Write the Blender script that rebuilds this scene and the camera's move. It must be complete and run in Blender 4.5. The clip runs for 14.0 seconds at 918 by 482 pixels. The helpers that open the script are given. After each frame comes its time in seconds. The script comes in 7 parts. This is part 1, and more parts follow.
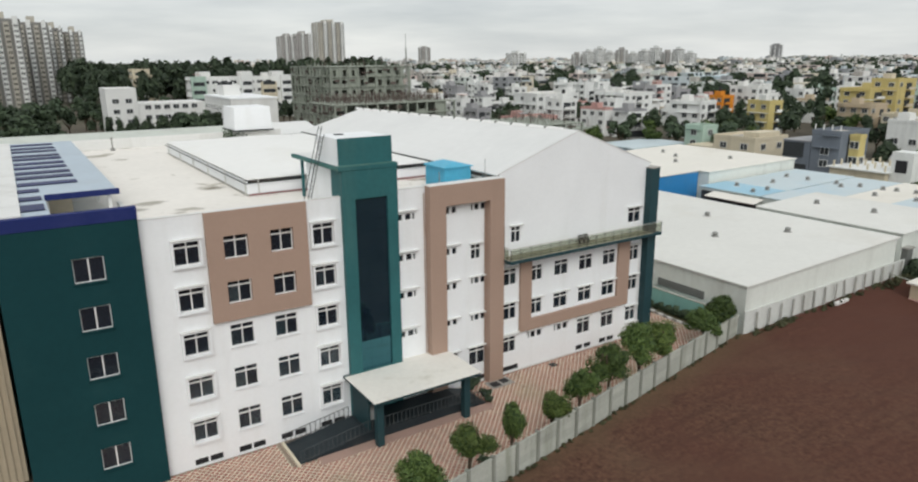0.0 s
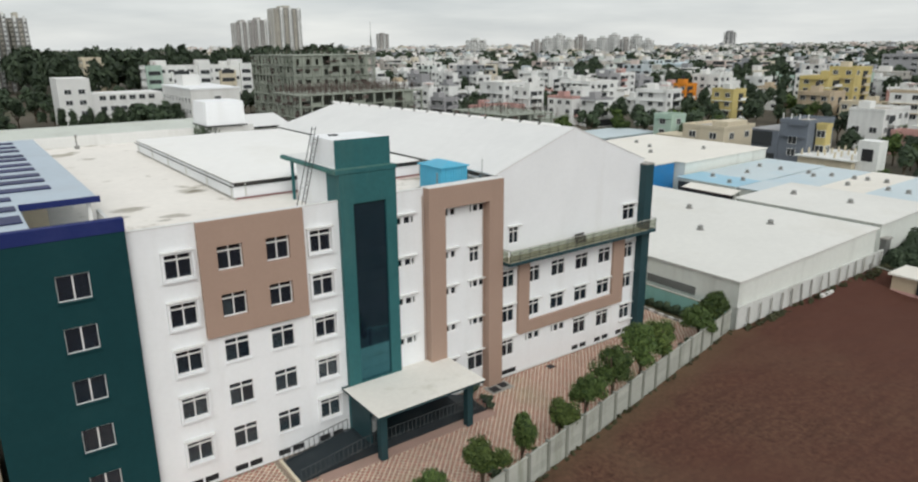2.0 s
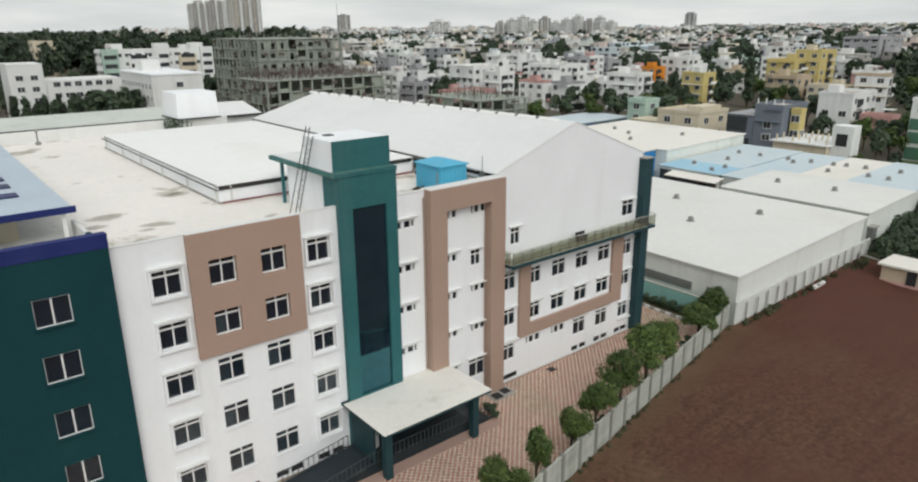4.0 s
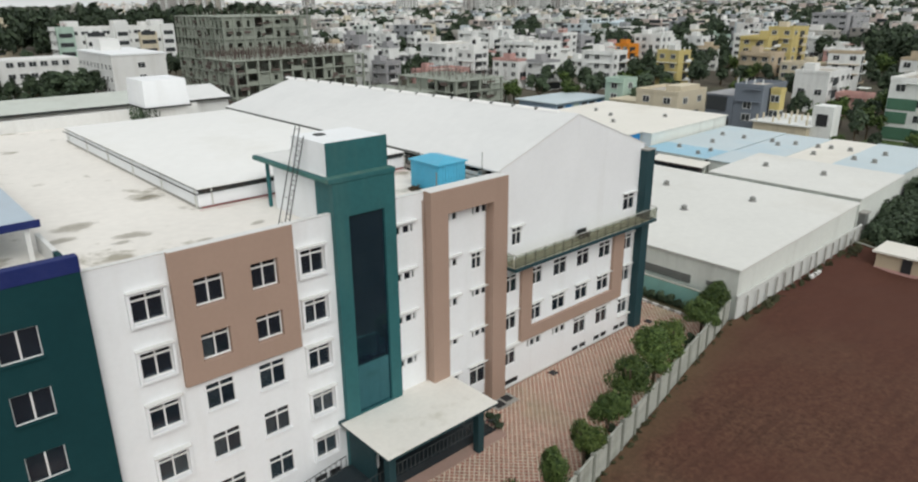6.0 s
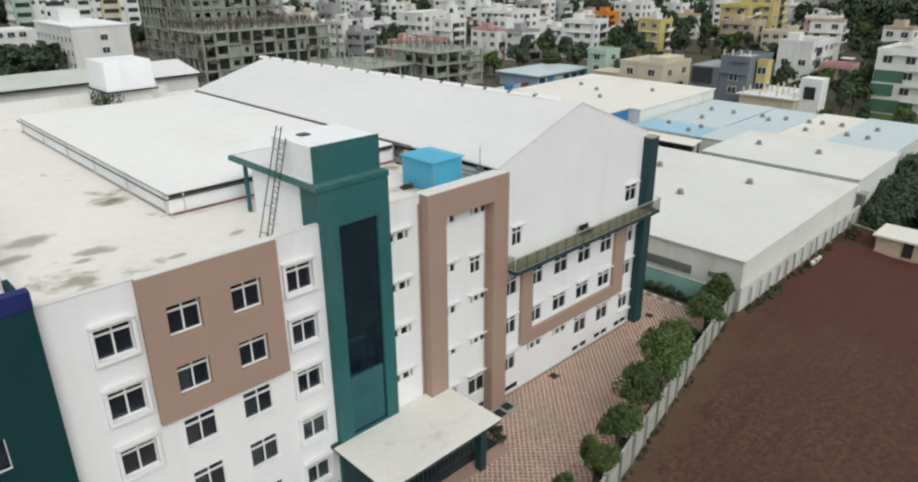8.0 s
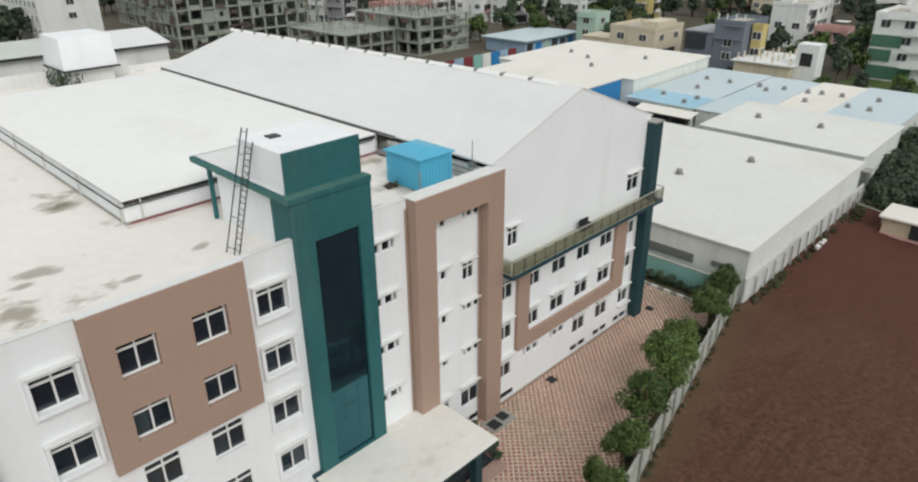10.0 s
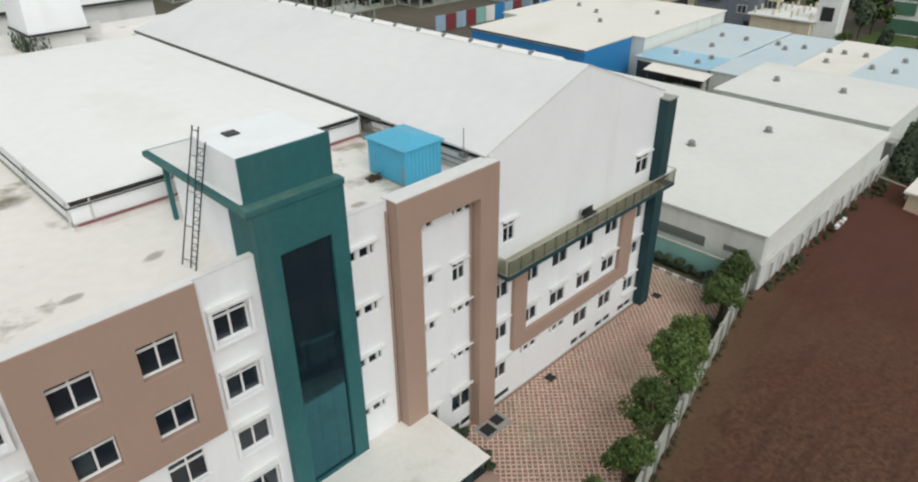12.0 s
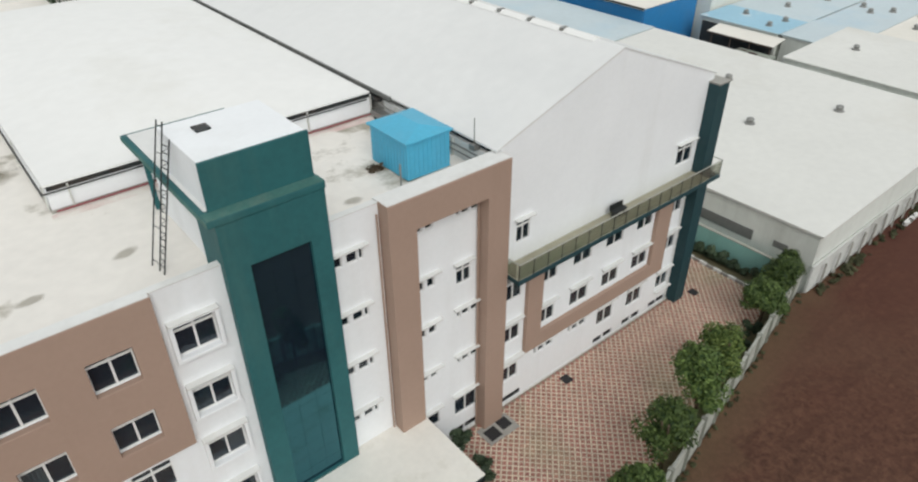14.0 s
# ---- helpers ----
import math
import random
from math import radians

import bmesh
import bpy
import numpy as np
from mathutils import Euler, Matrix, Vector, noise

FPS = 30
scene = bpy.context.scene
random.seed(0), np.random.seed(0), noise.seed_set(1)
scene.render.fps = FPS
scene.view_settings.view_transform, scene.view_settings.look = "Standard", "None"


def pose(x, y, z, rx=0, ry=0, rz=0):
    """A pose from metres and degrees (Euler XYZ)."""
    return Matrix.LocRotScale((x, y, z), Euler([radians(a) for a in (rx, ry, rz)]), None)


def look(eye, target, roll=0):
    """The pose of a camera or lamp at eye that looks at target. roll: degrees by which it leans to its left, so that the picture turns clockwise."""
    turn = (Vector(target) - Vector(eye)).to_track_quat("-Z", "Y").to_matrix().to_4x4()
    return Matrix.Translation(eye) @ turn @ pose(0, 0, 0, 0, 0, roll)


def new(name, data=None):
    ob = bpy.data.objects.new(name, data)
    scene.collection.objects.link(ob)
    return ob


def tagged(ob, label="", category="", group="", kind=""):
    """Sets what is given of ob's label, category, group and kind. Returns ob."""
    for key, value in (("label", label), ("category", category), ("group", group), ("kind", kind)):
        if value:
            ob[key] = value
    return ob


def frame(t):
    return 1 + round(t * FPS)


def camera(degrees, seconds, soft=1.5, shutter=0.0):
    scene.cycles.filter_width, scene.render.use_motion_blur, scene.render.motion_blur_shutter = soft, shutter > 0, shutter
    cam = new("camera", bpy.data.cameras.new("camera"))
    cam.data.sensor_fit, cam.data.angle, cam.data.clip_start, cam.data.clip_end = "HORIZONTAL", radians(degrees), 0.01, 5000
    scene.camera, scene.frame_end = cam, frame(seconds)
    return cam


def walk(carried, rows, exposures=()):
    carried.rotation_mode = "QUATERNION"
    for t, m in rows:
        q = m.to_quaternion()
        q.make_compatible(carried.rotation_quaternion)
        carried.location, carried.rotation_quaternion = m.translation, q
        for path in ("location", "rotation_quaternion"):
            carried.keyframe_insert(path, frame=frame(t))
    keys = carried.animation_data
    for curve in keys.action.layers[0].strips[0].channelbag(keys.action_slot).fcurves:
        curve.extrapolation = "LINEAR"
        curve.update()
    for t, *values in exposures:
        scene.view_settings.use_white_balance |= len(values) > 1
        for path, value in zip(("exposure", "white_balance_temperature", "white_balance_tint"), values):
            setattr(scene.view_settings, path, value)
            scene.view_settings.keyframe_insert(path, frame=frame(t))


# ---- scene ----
cam = camera(67.5, 14.0, soft=2.15)
METRES, EYE, TILT, LEAN, TURN = 33.0, 28.30, 0.0, 0.0, -33.0
ROWS = [
    (0, 0.0000, 0.0000, 0.0000, -0.10, -14.76, 0.39),
    (0.5, -0.0243, 0.0158, 0.0047, -1.05, -15.00, 0.41),
    (1, -0.0483, 0.0319, 0.0103, -1.82, -15.25, 0.38),
    (1.5, -0.0708, 0.0504, 0.0159, -2.52, -15.53, 0.39),
    (2, -0.0926, 0.0703, 0.0217, -3.48, -15.82, 0.39),
    (2.5, -0.1140, 0.0921, 0.0280, -4.24, -16.17, 0.39),
    (3.1, -0.1379, 0.1217, 0.0347, -5.13, -16.57, 0.39),
    (3.75, -0.1619, 0.1563, 0.0424, -6.11, -17.07, 0.39),
    (4.4, -0.1834, 0.1936, 0.0502, -7.06, -17.61, 0.39),
    (5, -0.2011, 0.2302, 0.0580, -7.86, -18.14, 0.40),
    (5.5, -0.2130, 0.2630, 0.0642, -8.65, -18.67, 0.39),
    (6, -0.2246, 0.2955, 0.0704, -9.18, -19.22, 0.38),
    (6.5, -0.2335, 0.3301, 0.0776, -9.81, -19.79, 0.40),
    (7, -0.2392, 0.3661, 0.0851, -10.44, -20.38, 0.41),
    (7.5, -0.2432, 0.4016, 0.0916, -10.88, -21.09, 0.41),
    (8, -0.2455, 0.4374, 0.0989, -11.32, -21.85, 0.42),
    (8.6, -0.2435, 0.4824, 0.1066, -11.90, -22.68, 0.44),
    (9.25, -0.2378, 0.5308, 0.1147, -12.36, -23.72, 0.45),
    (9.9, -0.2278, 0.5789, 0.1225, -12.66, -24.84, 0.46),
    (10.5, -0.2152, 0.6204, 0.1301, -12.64, -25.89, 0.49),
    (11, -0.2015, 0.6594, 0.1359, -12.72, -26.96, 0.44),
    (11.5, -0.1847, 0.6941, 0.1397, -12.63, -27.99, 0.47),
    (12, -0.1665, 0.7272, 0.1459, -12.17, -29.20, 0.46),
    (12.5, -0.1458, 0.7576, 0.1525, -11.47, -30.25, 0.44),
    (13, -0.1223, 0.7882, 0.1594, -10.33, -31.45, 0.41),
    (13.5, -0.0940, 0.8188, 0.1662, -8.77, -32.63, 0.36),
    (14, -0.0627, 0.8444, 0.1715, -6.63, -33.78, 0.34),
]
walk(cam, [(t, pose(0, 0, EYE, TILT, LEAN, TURN) @ pose(METRES * x, METRES * y, METRES * z, 90 + pitch, roll, yaw)) for t, x, y, z, yaw, pitch, roll in ROWS])

# ---------------------------------------------------------------- sky and sun
world = bpy.data.worlds.new("overcast_sky")
scene.world = world
world.use_nodes = True
wn, wl = world.node_tree.nodes, world.node_tree.links
wn.clear()
w_out = wn.new("ShaderNodeOutputWorld")
w_bg = wn.new("ShaderNodeBackground")
w_sky = wn.new("ShaderNodeTexSky")
w_sky.sky_type = "NISHITA"
w_sky.sun_disc = False
w_sky.sun_elevation = radians(41)
w_sky.sun_rotation = radians(202)
w_dim = wn.new("ShaderNodeMix")
w_dim.data_type = "RGBA"
w_dim.blend_type = "MULTIPLY"
w_dim.inputs[0].default_value = 1.0
w_dim.inputs[7].default_value = (0.09, 0.09, 0.09, 1)
w_co = wn.new("ShaderNodeTexCoord")
w_map = wn.new("ShaderNodeMapping")
w_map.inputs["Scale"].default_value = (1.0, 1.0, 7.0)
w_noise = wn.new("ShaderNodeTexNoise")
w_noise.inputs["Scale"].default_value = 2.6
w_noise.inputs["Detail"].default_value = 7.0
w_noise.inputs["Roughness"].default_value = 0.55
w_ramp = wn.new("ShaderNodeValToRGB")
w_ramp.color_ramp.elements[0].position = 0.33
w_ramp.color_ramp.elements[0].color = (0.62, 0.655, 0.67, 1)
w_ramp.color_ramp.elements[1].position = 0.64
w_ramp.color_ramp.elements[1].color = (0.885, 0.905, 0.89, 1)
w_mix = wn.new("ShaderNodeMix")
w_mix.data_type = "RGBA"
w_mix.inputs[0].default_value = 0.88
wl.new(w_sky.outputs[0], w_dim.inputs[6])
wl.new(w_co.outputs["Generated"], w_map.inputs[0])
wl.new(w_map.outputs[0], w_noise.inputs["Vector"])
wl.new(w_noise.outputs["Fac"], w_ramp.inputs[0])
wl.new(w_dim.outputs[2], w_mix.inputs[6])
wl.new(w_ramp.outputs[0], w_mix.inputs[7])
wl.new(w_mix.outputs[2], w_bg.inputs[0])
w_bg.inputs[1].default_value = 0.97
wl.new(w_bg.outputs[0], w_out.inputs[0])

sun_data = bpy.data.lights.new("sun", "SUN")
sun_data.energy = 1.4
sun_data.angle = radians(34)
sun_data.color = (1.0, 0.985, 0.95)
sun = new("sun", sun_data)
sun.matrix_world = look((-28, -68, 64), (0, 0, 0))


# ---------------------------------------------------------------- materials
def mat(name, colour, rough=0.85, scale=1.0, vary=0.12, stain=None, stain_amount=0.0, stain_scale=0.15, bump=0.15, metal=0.0, island=0.0, streak=False, spec=0.3, per_object=0.0, edge=(0.52, 0.74)):
    """A painted, rendered or mineral surface: grain, broad patches and stains."""
    m = bpy.data.materials.new(name)
    m.use_nodes = True
    n, l = m.node_tree.nodes, m.node_tree.links
    bsdf = n["Principled BSDF"]
    bsdf.inputs["Roughness"].default_value = rough
    bsdf.inputs["Metallic"].default_value = metal
    bsdf.inputs["Specular IOR Level"].default_value = spec
    geo = n.new("ShaderNodeNewGeometry")
    fine = n.new("ShaderNodeTexNoise")
    fine.inputs["Scale"].default_value = 6.0 * scale
    fine.inputs["Detail"].default_value = 6
    broad = n.new("ShaderNodeTexNoise")
    broad.inputs["Scale"].default_value = 0.45 * scale
    broad.inputs["Detail"].default_value = 4
    l.new(geo.outputs["Position"], fine.inputs["Vector"])
    l.new(geo.outputs["Position"], broad.inputs["Vector"])
    ramp = n.new("ShaderNodeValToRGB")
    ramp.color_ramp.elements[0].position, ramp.color_ramp.elements[1].position = 0.3, 0.7
    ramp.color_ramp.elements[0].color = (*[c * (1 - vary) for c in colour], 1)
    ramp.color_ramp.elements[1].color = (*[min(0.92, c * (1 + vary * 0.6)) for c in colour], 1)
    add = n.new("ShaderNodeMath")
    add.operation = "MULTIPLY_ADD"
    add.inputs[1].default_value = 0.45
    l.new(fine.outputs["Fac"], add.inputs[0])
    half = n.new("ShaderNodeMath")
    half.operation = "MULTIPLY"
    half.inputs[1].default_value = 0.55
    l.new(broad.outputs["Fac"], half.inputs[0])
    l.new(half.outputs[0], add.inputs[2])
    l.new(add.outputs[0], ramp.inputs[0])
    out = ramp.outputs[0]
    if stain:
        st = n.new("ShaderNodeTexNoise")
        st.inputs["Scale"].default_value = stain_scale
        st.inputs["Detail"].default_value = 8
        st.inputs["Roughness"].default_value = 0.62
        if streak:
            mp = n.new("ShaderNodeMapping")
            mp.inputs["Scale"].default_value = (1.0, 1.0, 0.12)
            l.new(geo.outputs["Position"], mp.inputs[0])
            l.new(mp.outputs[0], st.inputs["Vector"])
        else:
            l.new(geo.outputs["Position"], st.inputs["Vector"])
        sr = n.new("ShaderNodeMapRange")
        sr.inputs["From Min"].default_value, sr.inputs["From Max"].default_value = edge
        sr.inputs["To Max"].default_value = stain_amount
        l.new(st.outputs["Fac"], sr.inputs["Value"])
        mx = n.new("ShaderNodeMix")
        mx.data_type = "RGBA"
        mx.inputs[7].default_value = (*stain, 1)
        l.new(sr.outputs[0], mx.inputs[0])
        l.new(out, mx.inputs[6])
        out = mx.outputs[2]
    if island or per_object:
        src = geo.outputs["Random Per Island"] if island else n.new("ShaderNodeObjectInfo").outputs["Random"]
        amount = island or per_object
        mr = n.new("ShaderNodeMapRange")
        mr.inputs["To Min"].default_value, mr.inputs["To Max"].default_value = 1 - amount, 1 + amount * 0.6
        l.new(src, mr.inputs["Value"])
        hs = n.new("ShaderNodeHueSaturation")
        l.new(mr.outputs[0], hs.inputs["Value"])
        l.new(out, hs.inputs["Color"])
        out = hs.outputs[0]
    l.new(out, bsdf.inputs["Base Color"])
    if bump:
        bp = n.new("ShaderNodeBump")
        bp.inputs["Strength"].default_value = bump
        bp.inputs["Distance"].default_value = 0.03
        l.new(fine.outputs["Fac"], bp.inputs["Height"])
        l.new(bp.outputs[0], bsdf.inputs["Normal"])
    return m


def palette(name, colours, rough=0.85, vary=0.1, metal=0.0, spec=0.3):
    """Joined far pieces: each island takes one colour out of a row."""
    m = bpy.data.materials.new(name)
    m.use_nodes = True
    n, l = m.node_tree.nodes, m.node_tree.links
    bsdf = n["Principled BSDF"]
    bsdf.inputs["Roughness"].default_value = rough
    bsdf.inputs["Specular IOR Level"].default_value = spec
    geo = n.new("ShaderNodeNewGeometry")
    ramp = n.new("ShaderNodeValToRGB")
    ramp.color_ramp.interpolation = "CONSTANT"
    for i, c in enumerate(colours):
        e = ramp.color_ramp.elements[i] if i < 2 else ramp.color_ramp.elements.new(i / len(colours))
        e.position = i / len(colours)
        e.color = (*c, 1)
    l.new(geo.outputs["Random Per Island"], ramp.inputs[0])
    ns = n.new("ShaderNodeTexNoise")
    ns.inputs["Scale"].default_value = 0.3
    ns.inputs["Detail"].default_value = 5
    l.new(geo.outputs["Position"], ns.inputs["Vector"])
    mr = n.new("ShaderNodeMapRange")
    mr.inputs["To Min"].default_value, mr.inputs["To Max"].default_value = 1 - 2 * vary, 1 + vary
    l.new(ns.outputs["Fac"], mr.inputs["Value"])
    hs = n.new("ShaderNodeHueSaturation")
    l.new(mr.outputs[0], hs.inputs["Value"])
    l.new(ramp.outputs[0], hs.inputs["Color"])
    l.new(hs.outputs[0], bsdf.inputs["Base Color"])
    return m


def glass_mat(name, tint, gloss=1.0, film_colour=(0.07, 0.09, 0.14)):
    """Thin tinted pane with an even diffuse film, dusty on the rail glass: clear to light, with a Fresnel reflection.
    """
    m = bpy.data.materials.new(name)
    m.use_nodes = True
    n, l = m.node_tree.nodes, m.node_tree.links
    n.clear()
    out = n.new("ShaderNodeOutputMaterial")
    tr = n.new("ShaderNodeBsdfTransparent")
    tr.inputs[0].default_value = (*tint, 1)
    gl = n.new("ShaderNodeBsdfGlossy")
    gl.inputs["Roughness"].default_value = 0.06
    gl.inputs[0].default_value = (gloss, gloss, gloss, 1)
    lw = n.new("ShaderNodeLayerWeight")
    lw.inputs[0].default_value = 0.5
    pw = n.new("ShaderNodeMath")
    pw.operation = "POWER"
    pw.inputs[1].default_value = 4.0
    l.new(lw.outputs["Facing"], pw.inputs[0])
    fr = n.new("ShaderNodeMath")
    fr.operation = "MULTIPLY_ADD"
    fr.inputs[1].default_value = 0.9
    fr.inputs[2].default_value = 0.05
    l.new(pw.outputs[0], fr.inputs[0])
    film = n.new("ShaderNodeBsdfDiffuse")
    film.inputs[0].default_value = (*film_colour, 1)
    body = n.new("ShaderNodeMixShader")
    body.inputs[0].default_value = 0.16
    l.new(tr.outputs[0], body.inputs[1])
    l.new(film.outputs[0], body.inputs[2])
    mx = n.new("ShaderNodeMixShader")
    l.new(fr.outputs[0], mx.inputs[0])
    l.new(body.outputs[0], mx.inputs[1])
    l.new(gl.outputs[0], mx.inputs[2])
    l.new(mx.outputs[0], out.inputs[0])
    return m


def mirror_mat(name, tint):
    """Coated reflective glass over a navy backing, with a dusty film in patches."""
    m = bpy.data.materials.new(name)
    m.use_nodes = True
    n, l = m.node_tree.nodes, m.node_tree.links
    n.clear()
    out = n.new("ShaderNodeOutputMaterial")
    gl = n.new("ShaderNodeBsdfGlossy")
    gl.inputs[0].default_value = (*tint, 1)
    gl.inputs["Roughness"].default_value = 0.05
    body = n.new("ShaderNodeBsdfDiffuse")
    geo = n.new("ShaderNodeNewGeometry")
    ns = n.new("ShaderNodeTexNoise")
    ns.inputs["Scale"].default_value = 0.7
    ns.inputs["Detail"].default_value = 6
    l.new(geo.outputs["Position"], ns.inputs["Vector"])
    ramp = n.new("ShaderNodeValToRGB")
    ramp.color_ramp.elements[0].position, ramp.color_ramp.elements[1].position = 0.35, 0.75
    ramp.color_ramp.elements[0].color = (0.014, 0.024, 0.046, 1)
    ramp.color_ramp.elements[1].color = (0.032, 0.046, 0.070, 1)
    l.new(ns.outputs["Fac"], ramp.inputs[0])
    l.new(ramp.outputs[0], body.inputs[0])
    mx = n.new("ShaderNodeMixShader")
    mx.inputs[0].default_value = 0.45
    l.new(gl.outputs[0], mx.inputs[1])
    l.new(body.outputs[0], mx.inputs[2])
    l.new(mx.outputs[0], out.inputs[0])
    return m


def leaf_mat(name, dark, light):
    m = bpy.data.materials.new(name)
    m.use_nodes = True
    n, l = m.node_tree.nodes, m.node_tree.links
    bsdf = n["Principled BSDF"]
    bsdf.inputs["Roughness"].default_value = 0.6
    bsdf.inputs["Specular IOR Level"].default_value = 0.25
    geo = n.new("ShaderNodeNewGeometry")
    info = n.new("ShaderNodeObjectInfo")
    ramp = n.new("ShaderNodeValToRGB")
    ramp.color_ramp.elements[0].color = (*dark, 1)
    ramp.color_ramp.elements[1].color = (*light, 1)
    l.new(geo.outputs["Random Per Island"], ramp.inputs[0])
    mr = n.new("ShaderNodeMapRange")
    mr.inputs["To Min"].default_value, mr.inputs["To Max"].default_value = 0.7, 1.25
    l.new(info.outputs["Random"], mr.inputs["Value"])
    hs = n.new("ShaderNodeHueSaturation")
    l.new(mr.outputs[0], hs.inputs["Value"])
    l.new(ramp.outputs[0], hs.inputs["Color"])
    l.new(hs.outputs[0], bsdf.inputs["Base Color"])
    return m


def soil_mat(name):
    """Ploughed red earth: clods, drifting furrows, and a sandier strip along the compound wall."""
    m = bpy.data.materials.new(name)
    m.use_nodes = True
    n, l = m.node_tree.nodes, m.node_tree.links
    bsdf = n["Principled BSDF"]
    bsdf.inputs["Roughness"].default_value = 0.95
    bsdf.inputs["Specular IOR Level"].default_value = 0.2
    geo = n.new("ShaderNodeNewGeometry")

    def grain(scale, detail, stretch=None, turn=0.0, rough=0.6):
        t = n.new("ShaderNodeTexNoise")
        t.inputs["Scale"].default_value = scale
        t.inputs["Detail"].default_value = detail
        t.inputs["Roughness"].default_value = rough
        t.inputs["Distortion"].default_value = 0.6
        if stretch:
            mp = n.new("ShaderNodeMapping")
            mp.inputs["Rotation"].default_value = (0, 0, turn)
            mp.inputs["Scale"].default_value = stretch
            l.new(geo.outputs["Position"], mp.inputs[0])
            l.new(mp.outputs[0], t.inputs["Vector"])
        else:
            l.new(geo.outputs["Position"], t.inputs["Vector"])
        return t.outputs["Fac"]

    def blend(fac, a, b, lo, hi, top=1.0):
        r = n.new("ShaderNodeMapRange")
        r.inputs["From Min"].default_value, r.inputs["From Max"].default_value = lo, hi
        r.inputs["To Max"].default_value = top
        l.new(fac, r.inputs["Value"])
        mx = n.new("ShaderNodeMix")
        mx.data_type = "RGBA"
        l.new(r.outputs[0], mx.inputs[0])
        for socket, c in ((mx.inputs[6], a), (mx.inputs[7], b)):
            if isinstance(c, tuple):
                socket.default_value = (*c, 1)
            else:
                l.new(c, socket)
        return mx.outputs[2]
    clod = grain(2.2, 8, rough=0.7)
    furrow = grain(0.5, 6, (0.35, 2.4, 1.0), -0.35)
    patch = grain(0.06, 5)
    c = blend(clod, (0.046, 0.023, 0.016), (0.172, 0.088, 0.057), 0.3, 0.72)
    c = blend(furrow, c, (0.066, 0.033, 0.023), 0.5, 0.70, 0.8)
    c = blend(patch, c, (0.145, 0.092, 0.058), 0.5, 0.68, 0.5)
    # soil turns a darker red towards the far end, along a wavering edge
    dusky = n.new("ShaderNodeVectorMath")
    dusky.operation = "DOT_PRODUCT"
    dusky.inputs[1].default_value = (1.0, 0.25, 0.0)
    l.new(geo.outputs["Position"], dusky.inputs[0])
    dw = n.new("ShaderNodeMath")
    dw.operation = "MULTIPLY_ADD"
    dw.inputs[1].default_value = 26.0
    l.new(grain(0.09, 6), dw.inputs[0])
    l.new(dusky.outputs["Value"], dw.inputs[2])
    c = blend(dw.outputs[0], c, (0.092, 0.036, 0.025), 58.0, 96.0, 0.75)
    c = blend(grain(0.03, 6), c, (0.090, 0.036, 0.026), 0.42, 0.62, 0.65)
    # distance from the compound wall, wavering
    dot = n.new("ShaderNodeVectorMath")
    dot.operation = "DOT_PRODUCT"
    dot.inputs[1].default_value = (-0.182, 0.983, 0.0)
    l.new(geo.outputs["Position"], dot.inputs[0])
    wav = n.new("ShaderNodeMath")
    wav.operation = "MULTIPLY_ADD"
    wav.inputs[1].default_value = 5.0
    l.new(grain(0.22, 6), wav.inputs[0])
    l.new(dot.outputs["Value"], wav.inputs[2])
    c = blend(wav.outputs[0], c, (0.140, 0.096, 0.055), 28.4, 31.6, 0.7)
    l.new(c, bsdf.inputs["Base Color"])
    bp = n.new("ShaderNodeBump")
    bp.inputs["Strength"].default_value = 0.7
    bp.inputs["Distance"].default_value = 0.14
    l.new(clod, bp.inputs["Height"])
    l.new(bp.outputs[0], bsdf.inputs["Normal"])
    return m


M_WHITE = mat("white_paint", (0.86, 0.875, 0.885), 0.8, 0.7, 0.04, (0.52, 0.50, 0.45), 0.16, 0.5, 0.08, streak=True)
M_WHITE2 = mat("white_plaster", (0.74, 0.74, 0.72), 0.85, 0.5, 0.08, (0.42, 0.40, 0.35), 0.35, 0.3, 0.1, streak=True)
M_BEIGE = mat("beige_paint", (0.39, 0.274, 0.215), 0.8, 0.7, 0.06, (0.30, 0.20, 0.15), 0.3, 0.4, 0.1, streak=True)
M_TEAL = mat("teal_paint", (0.028, 0.127, 0.134), 0.65, 0.6, 0.2, (0.075, 0.175, 0.165), 0.55, 0.5, 0.1, streak=True)
M_DEEPTEAL = mat("deep_teal_paint", (0.0085, 0.048, 0.054), 0.8, 0.5, 0.12, (0.02, 0.068, 0.072), 0.3, 0.3, 0.08, spec=0.15)
M_DKTEAL = mat("dark_teal_paint", (0.018, 0.055, 0.064), 0.6, 0.6, 0.15, (0.05, 0.08, 0.09), 0.3, 0.6, 0.1)
M_BLUE = mat("deep_blue_paint", (0.012, 0.023, 0.125), 0.7, 0.6, 0.1, (0.05, 0.06, 0.18), 0.3, 0.5, 0.05)
M_SOLAR = mat("solar_cell", (0.012, 0.020, 0.095), 0.45, 0.4, 0.2, None, 0, 0.3, 0.0, spec=0.25, per_object=0.15)
M_PALESHEET = mat("pale_blue_sheet", (0.46, 0.54, 0.61), 0.5, 0.4, 0.08, (0.36, 0.38, 0.42), 0.4, 0.25, 0.05)
